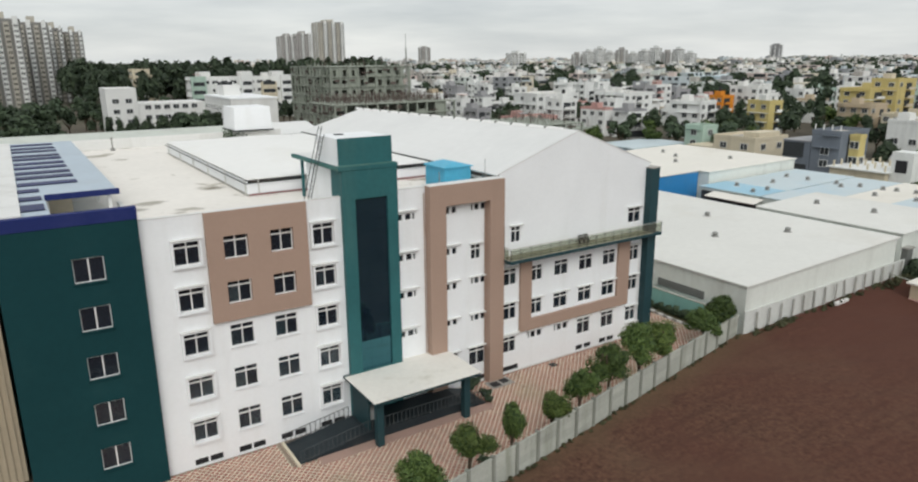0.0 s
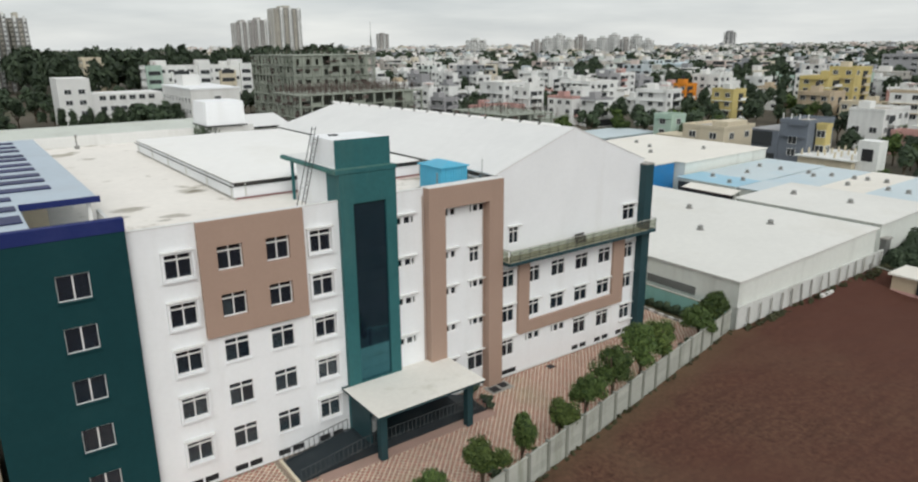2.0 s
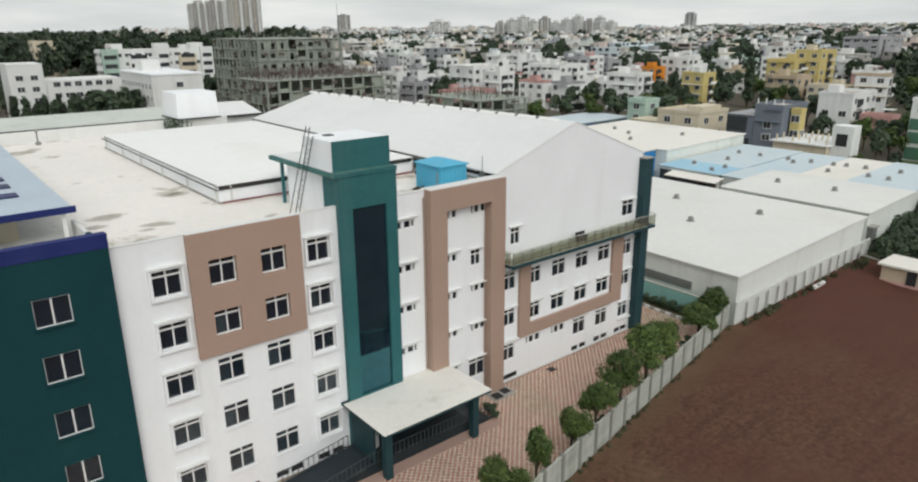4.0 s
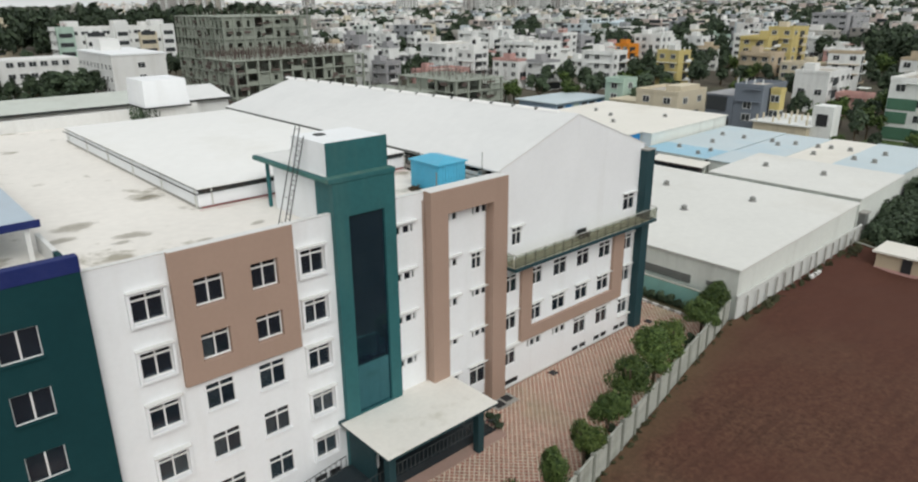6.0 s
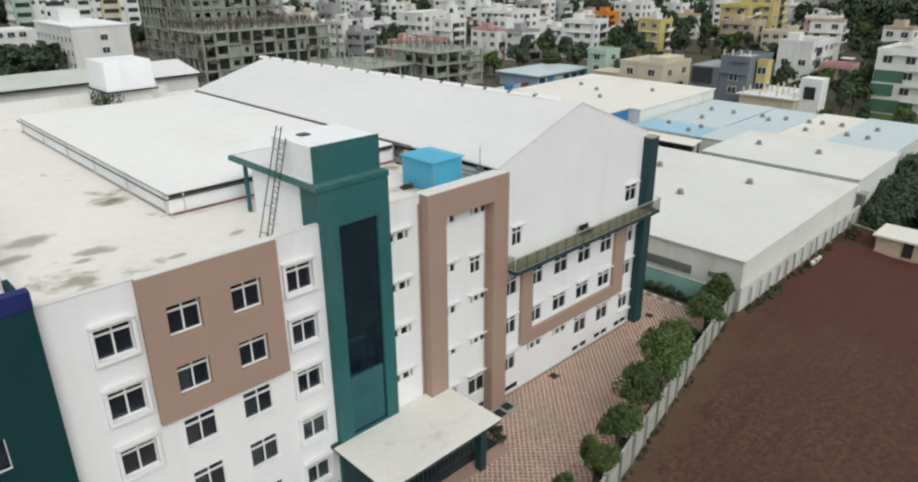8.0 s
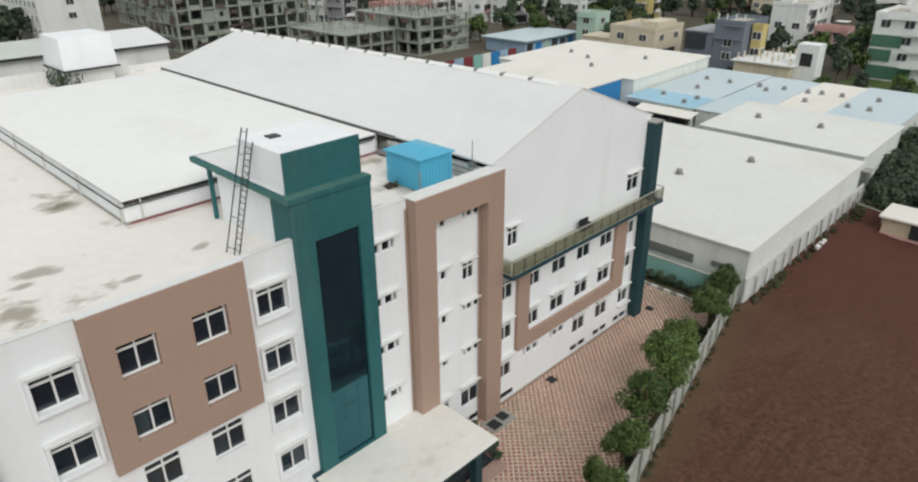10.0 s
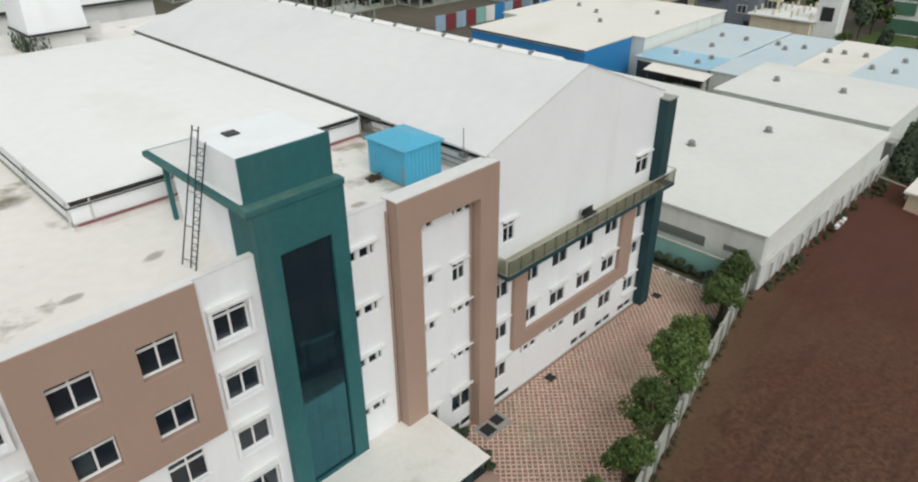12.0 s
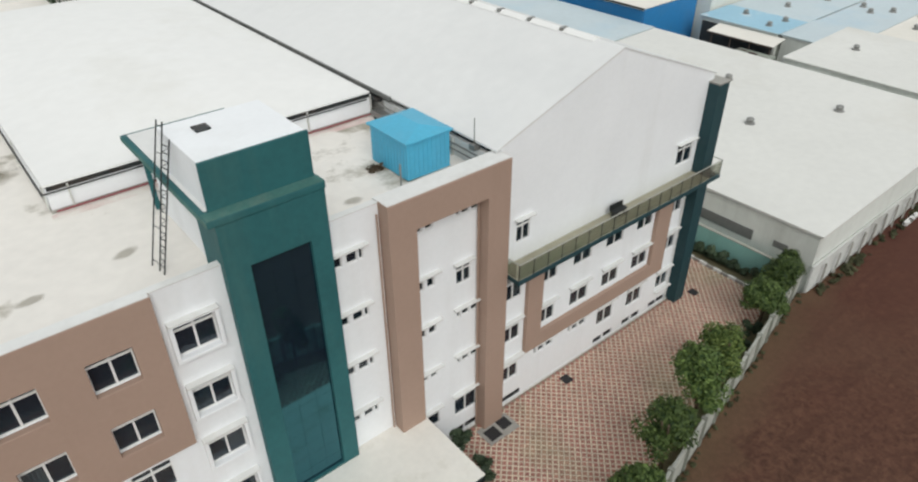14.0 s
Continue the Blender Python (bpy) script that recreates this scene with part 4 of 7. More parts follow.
boxpart("entrance_wall", (19.95, 20.1, 43.6, 46.54, 0.0, 3.9), M_DKTEAL, school)

# entrance platform with ramps and steel rails
platform = thing("entrance_platform", (21, 45, 0), "dark tiled entrance platform with a ramp and steel railings", "platform")
bm = bmesh.new()
prism(bm, [(14.2, 0.004), (30.8, 0.004), (28.6, 0.75), (19.6, 0.75)], 43.3, 46.5)
part("ramp", bm, mat("dark_floor_tile", (0.020, 0.030, 0.036), 0.5, 0.8, 0.25, (0.05, 0.055, 0.055), 0.4, 0.4, 0.1), platform)


def ramp_z(x):
    return 0.0 + 0.75 * min(1, max(0, (x - 14.2) / 5.4)) if x < 25 else 0.75 * min(1, max(0, (30.8 - x) / 2.2))


rail = None
for lift in (0.95, 0.14):
    for y, xs in ((43.35, (14.3, 19.6, 28.6, 30.7)), (46.4, (14.3, 19.0, 19.5))):
        bm = bmesh.new()
        for a, b in zip(xs, xs[1:]):
            rod(bm, (a, y, ramp_z(a) + lift), (b, y, ramp_z(b) + lift), 0.03)
        bar = part("handrail" if lift > 0.9 else "rail", bm, M_DARKRAIL, platform, "dark grey steel tube")
        rail = rail or bar
pb = bmesh.new()
rod(pb, (0, 0, 0), (0, 0, 0.97), 0.028)
rp_me = mesh_of(pb, "railing_post", M_DARKRAIL)
for k in range(46):
    x = 14.3 + 16.4 * k / 45
    shared("railing_post", rp_me, rail, (x, 43.35, ramp_z(x)))
for k in range(14):
    x = 14.3 + 5.2 * k / 13
    shared("railing_post", rp_me, rail, (x, 46.4, ramp_z(x)))
drum = thing("white_drum", (21.0, 45.3, 0.75), "white cylindrical water drum under the canopy", "drum")
bm = bmesh.new()
bmesh.ops.create_cone(bm, segments=18, radius1=0.36, radius2=0.36, depth=0.95, cap_ends=True, matrix=Matrix.Translation((21.0, 45.3, 1.23)))
bmesh.ops.create_cone(bm, segments=18, radius1=0.34, radius2=0.2, depth=0.1, cap_ends=True, matrix=Matrix.Translation((21.0, 45.3, 1.755)))
part("body", bm, M_FRAME, drum)
boxpart("apron", (15.6, 31.0, 42.25, 43.29, 0.0, 0.075), mat("pink_screed", (0.43, 0.29, 0.24), 0.9, 0.8, 0.12, (0.30, 0.24, 0.19), 0.5, 0.4, 0.1), platform, "smooth pinkish concrete apron", bevel=0.02)
boxpart("ramp_kerb", (14.0, 14.2, 42.9, 46.6, 0.0, 0.2), M_CREAM, platform)

# manhole covers in the yard
bm = bmesh.new()
box(bm, 32.7, 35.15, 44.95, 46.4, 0.0, 0.078)
tagged(part("manhole_surround", bm, M_CONCRETE, bevel=0.01), "pale concrete surround of a pair of manhole covers", "manhole surround")
for x, y, w in ((40.4, 45.9, 0.7), (55.2, 46.0, 0.7), (33.4, 45.6, 0.9), (34.5, 45.8, 0.8)):
    bm = bmesh.new()
    box(bm, x - w / 2, x + w / 2, y - w / 2, y + w / 2, 0.02, 0.085)
    for k in range(3):
        box(bm, x - w / 2 + 0.06, x + w / 2 - 0.06, y - 0.25 + k * 0.2, y - 0.18 + k * 0.2, 0.085, 0.10)
    ob = part("manhole_cover", bm, M_VENT)
    tagged(ob, "dark iron manhole cover set in the block paving", "manhole cover", "manhole covers in the yard")

# ---------------------------------------------------------------- things on the terrace
tank = thing("tank_room", (31.9, 51.1, 17.25), "bright blue sheet-clad tank room on the roof terrace", "tank room")
bm = bmesh.new()
TX0, TX1, TY0, TY1 = 30.72, 33.4, 49.5, 52.7
box(bm, TX0, TX1, TY0, TY1, 17.31, 19.35)
for k in range(9):
    x = TX0 + 0.15 + k * 0.275
    box(bm, x, x + 0.07, TY0 - 0.03, TY0, 17.35, 19.3)
for k in range(11):
    y = TY0 + 0.15 + k * 0.275
    box(bm, TX0 - 0.03, TX0, y, y + 0.07, 17.35, 19.3)
part("cladding", bm, M_TANK, tank)
bm = bmesh.new()
o = 0.14
cs = [(TX0 - o, TY0 - o), (TX1 + o, TY0 - o), (TX1 + o, TY1 + o), (TX0 - o, TY1 + o)]
lo = [bm.verts.new((x, y, 19.32)) for x, y in cs]
mid = [bm.verts.new((x, y, 19.42)) for x, y in cs]
rid = [bm.verts.new(((TX0 + TX1) / 2, y, 19.78)) for y in (TY0 + 0.8, TY1 - 0.8)]
bm.faces.new(lo[::-1])
for i in range(4):
    bm.faces.new((lo[i], lo[(i + 1) % 4], mid[(i + 1) % 4], mid[i]))
bm.faces.new((mid[0], mid[1], rid[0]))
bm.faces.new((mid[1], mid[2], rid[1], rid[0]))
bm.faces.new((mid[2], mid[3], rid[1]))
bm.faces.new((mid[3], mid[0], rid[0], rid[1]))
part("roof", bm, M_TANK, tank, "hipped blue sheet lid")
for x, y in ((30.9, 49.8), (33.0, 49.8), (30.9, 52.5), (33.0, 52.5)):
    boxpart("foot", (x - 0.12, x + 0.12, y - 0.12, y + 0.12, 17.25, 17.306), M_CONCRETE, tank)

ladder = thing("lattice_ladder", (18.6, 49.4, 17.25), "tall thin dark steel lattice ladder leaning on the roof slab", "ladder")
feet = [Vector((18.35, 50.65, 17.25)), Vector((18.45, 50.05, 17.25)), Vector((18.5, 49.65, 17.25))]
tops = [Vector((19.9, 50.2, 23.5)), Vector((20.0, 49.85, 23.5)), Vector((20.0, 49.5, 22.9))]
for a, b in zip(feet, tops):
    bm = bmesh.new()
    rod(bm, a, b, 0.032, 6)
    part("rail", bm, M_DARKMETAL, ladder)
for k in range(1, 19):
    u = k / 19
    bm = bmesh.new()
    rod(bm, feet[1].lerp(tops[1], u * 0.91), feet[2].lerp(tops[2], u), 0.02, 5)
    if k % 2:
        rod(bm, feet[1].lerp(tops[1], u * 0.91), feet[2].lerp(tops[2], u + 0.05), 0.012, 4)
    part("rung", bm, M_DARKMETAL, ladder)
for u in (0.05, 0.3, 0.55, 0.8, 0.97):
    bm = bmesh.new()
    rod(bm, feet[0].lerp(tops[0], u), feet[1].lerp(tops[1], u), 0.018, 5)
    part("tie", bm, M_DARKMETAL, ladder)

aerial = thing("roof_aerial", (34.3, 48.6, 18.3), "thin steel aerial on the parapet corner", "aerial")
bm = bmesh.new()
rod(bm, (34.3, 48.6, 18.28), (34.3, 48.6, 20.0), 0.03)
part("mast", bm, M_METAL, aerial)
boxpart("junction_box", (34.1, 34.5, 48.4, 48.8, 18.3, 18.6), M_METAL, aerial)
stub = thing("vent_stub", (29.2, 47.9, 17.25), "short grey vent pipe on the terrace edge", "vent pipe")
bm = bmesh.new()
rod(bm, (29.2, 47.9, 17.25), (29.2, 47.9, 19.4), 0.05)
part("pipe", bm, M_METAL, stub)
plant = thing("terrace_weed", (30.0, 51.6, 17.25), "heap of dry weeds and cable beside the blue tank room", "weeds")
bm = bmesh.new()
rw = random.Random(3)
for k in range(120):
    a, rr = rw.random() * 6.28, rw.random() * 0.45
    p = Vector((30.1 + rr * math.cos(a), 51.6 + rr * math.sin(a) * 0.7, 17.25 + rw.random() * 0.25))
    d = Vector((rw.uniform(-1, 1), rw.uniform(-1, 1), rw.uniform(0.2, 1))).normalized() * 0.16
    e = d.cross(Vector((rw.random(), rw.random(), 0.3))).normalized() * 0.05
    bm.faces.new([bm.verts.new(p + q) for q in (-e, e, d + e, d - e)])
part("foliage", bm, M_BARK, plant)
pole = thing("terrace_vent", (11.0, 99.0, 17.25), "short grey vent pipe with a cowl on the terrace", "vent pipe")
bm = bmesh.new()
rod(bm, (11.0, 99.0, 17.25), (11.0, 99.0, 18.8), 0.08)
box(bm, 10.75, 11.25, 98.75, 99.25, 17.25, 17.6)
part("pipe", bm, M_METAL, pole)
bm = bmesh.new()
rod(bm, (10.85, 99.0, 18.8), (11.15, 99.0, 18.85), 0.15)
part("cowl", bm, M_METAL, pole)
table = thing("balcony_bench", (44.2, 46.3, 11.36), "dark metal bench standing on the balcony", "bench")
boxpart("seat", (43.7, 44.9, 46.2, 46.6, 11.80, 11.86), M_DARKMETAL, table)
for x in (43.8, 44.3, 44.8):
    boxpart("leg", (x - 0.04, x + 0.04, 46.25, 46.55, 11.36, 11.796), M_DARKMETAL, table)
boxpart("backrest", (43.7, 44.9, 46.604, 46.65, 11.80, 12.2), M_DARKMETAL, table)

# white tank block at the back of the terrace
head = thing("rear_stair_head", (28.5, 100, 17.25), "plain white stair head at the back of the terrace", "stair head")
bm = bmesh.new()
v = []
for z, o in ((19.1, 0.0), (22.2, 0.15)):
    v.append([bm.verts.new(p) for p in ((26.1 + o, 96.6 + o, z), (31.4 - o, 96.6 + o, z), (31.4 - o, 102.4 - o, z), (26.1 + o, 102.4 - o, z))])
bm.faces.new(v[0][::-1])
bm.faces.new(v[1])
for i in range(4):
    bm.faces.new((v[0][i], v[0][(i + 1) % 4], v[1][(i + 1) % 4], v[1][i]))
part("wall", bm, M_WHITE, head, bevel=0.03)
boxpart("base_slab", (25.95, 31.55, 96.45, 102.55, 18.94, 19.096), M_DARKMETAL, head, "dark drip edge under the block")
boxpart("lower_wall", (26.4, 31.0, 97.0, 100.95, 17.25, 18.936), M_WHITE2, head)
bm = bmesh.new()
rw = random.Random(8)
for k in range(260):
    u = rw.random()
    p = Vector((25.5 + 0.2 * rw.random(), 96.6 + 4.5 * u * u, 19.2 - 1.6 * rw.random()))
    if rw.random() < 0.4:
        p = Vector((25.5 + 2.2 * rw.random() ** 2, 96.4 + 0.15 * rw.random(), 19.0 - 1.3 * rw.random()))
    d = Vector((rw.uniform(-0.3, 0.3), rw.uniform(-0.3, 0.3), rw.uniform(-1, -0.3))).normalized() * 0.3
    e = d.cross(Vector((1, 0.3, 0.1))).normalized() * 0.08
    bm.faces.new([bm.verts.new(p + q) for q in (-e, e, d + e, d - e)])
part("creeper", bm, M_LEAFD, head, "dark creeper hanging from the edge")

# solar canopy over the end of the terrace
canopy2 = thing("solar_canopy", (0, 70, 17.25), "pale blue sheet canopy carrying rows of dark blue solar panels", "solar canopy")
bm = bmesh.new()
box(bm, -9.0, 6.0, 54.0, 93.0, 19.30, 19.42)
part("deck", bm, M_PALESHEET, canopy2)
boxpart("near_deck", (-0.09, 1.4, 47.1, 53.99, 19.30, 19.42), M_PALESHEET, canopy2)
boxpart("side_slab", (-9.0, -0.1, 47.1, 92.0, 19.43, 19.62), M_WHITE2, canopy2, "pale raised slab beside the panels")
boxpart("fascia", (1.4, 6.06, 53.9, 53.996, 19.2, 19.62), M_BLUE, canopy2)
pb = bmesh.new()
box(pb, -1.97, 1.97, -0.72, 0.72, 0, 0.05)
sp_me = mesh_of(pb, "solar_panel", M_SOLAR)
for y in (60.4, 63.9, 66.8, 70.2, 73.2, 76.7, 79.4, 83.4, 86.5, 90.1):
    shared("solar_panel", sp_me, canopy2, (1.93, y, 19.46))
for y, s in ((57.2, 0.9), (53.7, 1.0), (50.2, 1.5)):
    shared("solar_panel", sp_me, canopy2, (0.5, y, 19.46), scale=(0.37, s, 1.0))
for y in (54.4, 63.0, 72.0, 81.0, 90.5):
    for x in (5.4, 1.5, -4.0):
        boxpart("column", (x - 0.12, x + 0.12, y - 0.12, y + 0.12, 17.25, 19.3), M_FRAME, canopy2)
boxpart("store_wall", (-8.0, 3.2, 57.0, 57.2, 17.25, 19.28), M_CREAM, canopy2)

# long sheet-roofed wing behind the terrace
wing = thing("rear_wing", (-20, 156, 0), "rear wing with a grey-green sheet roof and white walls", "building")
boxpart("wall", (-70, 43.0, 148.5, 164.5, 0, 13.1), M_WHITE2, wing)
bm = bmesh.new()
prism(bm, [(147.8, 13.2), (165.2, 13.2), (156.5, 14.7)], -70.5, 43.3)
bmesh.ops.transform(bm, matrix=Matrix(((0, 1, 0, 0), (1, 0, 0, 0), (0, 0, 1, 0), (0, 0, 0, 1))), verts=bm.verts)
bmesh.ops.recalc_face_normals(bm, faces=bm.faces)
part("roof", bm, mat("grey_green_sheet", (0.56, 0.59, 0.54), 0.6, 0.3, 0.1, (0.36, 0.37, 0.32), 0.5, 0.15, 0.05), wing)
boxpart("eave_gutter", (-70.5, 43.3, 147.6, 147.79, 12.85, 13.25), M_DARKMETAL, wing)
wing2 = thing("rear_shed", (51, 155, 0), "low rear shed with a pale sheet roof", "shed")
boxpart("wall", (45.0, 58, 146, 164, 0, 13.0), M_WHITE2, wing2)
bm = bmesh.new()
prism(bm, [(145.3, 13.1), (164.7, 13.1), (155.0, 14.9)], 44.5, 58.5)
bmesh.ops.transform(bm, matrix=Matrix(((0, 1, 0, 0), (1, 0, 0, 0), (0, 0, 1, 0), (0, 0, 0, 1))), verts=bm.verts)
bmesh.ops.recalc_face_normals(bm, faces=bm.faces)
part("roof", bm, M_SHEETGREY, wing2)
boxpart("eave_gutter", (44.5, 58.5, 145.1, 145.29, 12.8, 13.15), M_DARKMETAL, wing2)
lean = thing("rear_annexe", (44, 118, 0), "flat pale annexe roof behind the hall with a lone shrub", "building")
boxpart("wall", (34.5, 58, 104, 134, 0, 11.0), M_WHITE2, lean)
boxpart("roof", (34.2, 58.3, 103.7, 134.3, 11.004, 11.25), M_TERRACE, lean)
boxpart("parapet", (34.2, 58.3, 133.9, 134.3, 11.254, 12.1), M_WHITE2, lean)
# ribbed neighbour wall beside the end block
side = thing("ribbed_shed", (-8, 52, 0), "tall shed clad in ribbed beige sheet", "shed")
bm = bmesh.new()
box(bm, -22, -2.3, 52.0, 60.0, 0, 16.0)
part("wall", bm, M_RIBBED, side)
pb = bmesh.new()
box(pb, 0.0, 0.16, -0.08, -0.002, 0.0, 16.0)
rib_me = mesh_of(pb, "rib", M_RIBBED)
for k in range(48):
    shared("rib", rib_me, side, (-22 + k * 0.41, 52.0, 0.0))


# ---------------------------------------------------------------- compound wall
wall = thing("compound_wall", (26.5, 33.4, 0), "long precast concrete compound wall with plain posts, weathered grey", "wall")
pb = bmesh.new()
box(pb, -0.12, 0.12, -0.17, 0.17, -0.2, 2.5)
cpost = mesh_of(pb, "post", M_FENCEPOST)
slab_cache = {}
for (xa, ya), (xb, yb) in zip(FENCE, FENCE[1:]):
    length = math.hypot(xb - xa, yb - ya)
    bays = round(length / 2.35)
    turn = math.atan2(yb - ya, xb - xa)
    for k in range(bays):
        x, y = xa + (xb - xa) * k / bays, ya + (yb - ya) * k / bays
        shared("post", cpost, wall, (x, y, 0), rot=turn)
        bay = round(length / bays, 3)
        if bay not in slab_cache:
            meshes = []
            for z0, z1 in ((-0.2, 0.56), (0.58, 1.14), (1.16, 1.72), (1.74, 2.28)):
                pb = bmesh.new()
                box(pb, 0.11, bay - 0.11, -0.035, 0.035, z0, z1)
                meshes.append(mesh_of(pb, "slab", M_FENCE))
            pb = bmesh.new()
            box(pb, 0.11, bay - 0.11, -0.085, 0.085, 2.284, 2.39)
            meshes.append(mesh_of(pb, "coping", M_FENCE))
            slab_cache[bay] = meshes
        for me in slab_cache[bay]:
            shared(me.name.split(".")[0], me, wall, (x, y, 0), rot=turn)

shedwall = thing("plot_wall", (78, 39.7, 0), "low whitewashed plot wall with leaning concrete fence posts", "wall")
bm = bmesh.new()
prism(bm, [(61.6, -0.2), (95.0, -0.2), (95.0, 2.95), (61.6, 2.7)], 40.15, 40.33)
part("wall", bm, mat("old_whitewash", (0.62, 0.63, 0.60), 0.9, 0.5, 0.12, (0.34, 0.33, 0.28), 0.55, 0.35, 0.1, streak=True), shedwall)
pb = bmesh.new()
box(pb, -0.07, 0.07, -0.07, 0.07, -0.2, 2.2)
sp = mesh_of(pb, "post", M_CONCRETE)
for k in range(15):
    x = 63.4 + k * 2.15
    o = shared("post", sp, shedwall, (x, 39.9, 0.2 + 0.02 * (x - 62)), rot=0.3 * k)
    o.rotation_euler = (rng.uniform(-0.05, 0.05), rng.uniform(-0.04, 0.10), 0.3 * k)
pillar = thing("gate_pillar", (96.3, 40.6, 0), "grey-green concrete gate pillar at the end of the plot wall", "pillar")
boxpart("shaft", (95.6, 97.0, 40.2, 41.0, -0.2, 4.1), M_LOUVRE, pillar, bevel=0.04)
boxpart("cap", (95.45, 97.15, 40.05, 41.15, 4.104, 4.3), M_CONCRETE, pillar)
plank = thing("white_board", (78.7, 39.2, 0.5), "white board lying on the edge of the field", "board")
bm = bmesh.new()
box(bm, 77.4, 80.0, 39.05, 39.4, 0.5, 0.86)
part("board", bm, M_FRAME, plank)

# mint boundary wall and kerb at the far end of the yard
mint = thing("mint_wall", (60.8, 45, 0), "mint green painted boundary wall at the end of the yard", "wall")
bm = bmesh.new()
box(bm, 60.8, 61.0, 41.1, 54.0, 0.0, 2.3)
part("wall", bm, M_MINT, mint)
boxpart("coping", (60.75, 61.05, 41.1, 54.0, 2.304, 2.37), M_FENCE, mint)
kerb = thing("planting_kerb", (59.2, 46, 0), "white-painted and grey stone kerb along the planting bed", "kerb")
pb = bmesh.new()
box(pb, -0.11, 0.11, -0.33, 0.33, 0, 0.28)
ks = mesh_of(pb, "kerb_stone", M_FRAME)
pb = bmesh.new()
box(pb, -0.10, 0.10, -0.33, 0.33, 0, 0.26)
kd = mesh_of(pb, "kerb_stone", M_CONCRETE)
for k in range(17):
    y = 42.3 + k * 0.68
    shared("kerb_stone", kd if k % 2 else ks, kerb, (59.1 + 0.012 * max(0.0, y - 46) ** 2, y, 0.0), rot=-0.024 * max(0.0, y - 46))
bm = bmesh.new()
box(bm, 59.2, 60.79, 41.5, 54.0, 0.0, 0.16)
tagged(part("planting_bed", bm, M_BED), "narrow weedy planting bed before the mint wall", "planting bed", kind="structure")
bm = bmesh.new()
lo = [bm.verts.new((x, fence_y(x) + 0.05, 0.15)) for x in (8.0, 26.5, 47.0, 60.0)]
hi = [bm.verts.new((x, fence_y(x) + w, 0.15)) for x, w in ((60.0, 1.3), (47.0, 1.2), (26.5, 1.2), (8.0, 1.2))]
bm.faces.new(lo + hi)
r = bmesh.ops.extrude_face_region(bm, geom=bm.faces[:])
bmesh.ops.translate(bm, verts=[e for e in r["geom"] if isinstance(e, bmesh.types.BMVert)], vec=(0, 0, -0.14))
bmesh.ops.recalc_face_normals(bm, faces=bm.faces)
tagged(part("tree_bed", bm, M_BED), "earth and grass strip along the inside of the compound wall", "planting bed", kind="structure")


# ---------------------------------------------------------------- trees
def crown_mesh(name, seed, n, size, leaf, material, blobs=16, cone=0.0):
    """Leaves on many small clumps: uneven outline with gaps."""
    r = random.Random(seed)
    cs = []
    lobes = [Vector((r.uniform(-0.62, 0.62), r.uniform(-0.62, 0.62), r.uniform(-0.7, 0.6))) for _ in range(5)]
    for k in range(blobs):
        while True:
            p = Vector((r.uniform(-1, 1), r.uniform(-1, 1), r.uniform(-1, 1)))
            if p.length < 1:
                break
        p = lobes[k % 5] + p * 0.5
        if cone:
            s = 1 - cone * (p.z + 1) / 2
            p.x *= s
            p.y *= s
        cs.append((Vector((p.x * size[0] * 0.72, p.y * size[1] * 0.72, p.z * size[2] * 0.72)), r.uniform(0.16, 0.42)))
    verts, faces = [], []
    for _ in range(n):
        c, q = r.choice(cs)
        d = Vector((r.gauss(0, 1), r.gauss(0, 1), r.gauss(0.15, 1))).normalized()
        p = c + Vector((d.x * size[0], d.y * size[1], d.z * size[2])) * q * r.uniform(0.55, 1.08)
        nrm = (d + Vector((r.uniform(-0.8, 0.8), r.uniform(-0.8, 0.8), r.uniform(-0.2, 1.0)))).normalized()
        a = nrm.orthogonal().normalized()
        a.rotate(Matrix.Rotation(r.uniform(0, 6.28), 3, nrm))
        b = nrm.cross(a)
        ll = leaf * r.uniform(0.6, 1.35)
        i = len(verts)
        verts += [p - a * ll, p - b * ll * 0.45, p + a * ll, p + b * ll * 0.45]
        faces.append((i, i + 1, i + 2, i + 3))
    me = bpy.data.meshes.new(name)
    me.from_pydata([tuple(v) for v in verts], [], faces)
    me.materials.append(material)
    return me


def trunk_mesh(name, seed, height, radius, spread):
    r = random.Random(seed)
    bm = bmesh.new()
    rod(bm, (0, 0, -0.2), (0.03, 0.02, height * 0.55), radius, 8)
    for _ in range(6):
        a = r.uniform(0, 6.28)
        rod(bm, (0.02, 0.02, height * r.uniform(0.4, 0.55)), (spread * math.cos(a), spread * math.sin(a), height * r.uniform(0.85, 1.15)), radius * 0.5, 5)
    return mesh_of(bm, name, M_BARK)


YARD_CROWNS = [crown_mesh("crown", 11 + i, 11000, (2.15, 2.1, 2.1), 0.14, m, 44) for i, m in enumerate((M_LEAF, M_LEAFY, M_LEAF))]
YARD_TRUNK = trunk_mesh("trunk", 5, 1.7, 0.10, 0.6)
DARK_CROWNS = [crown_mesh("crown", 31 + i, 3600, (2.4, 2.4, 2.5), 0.26, M_LEAFD, 24) for i in range(2)]
FAR_CROWNS = [crown_mesh("crown", 51 + i, 900, (4.2, 4.2, 3.6), 0.75, M_LEAFD, 18) for i in range(3)]
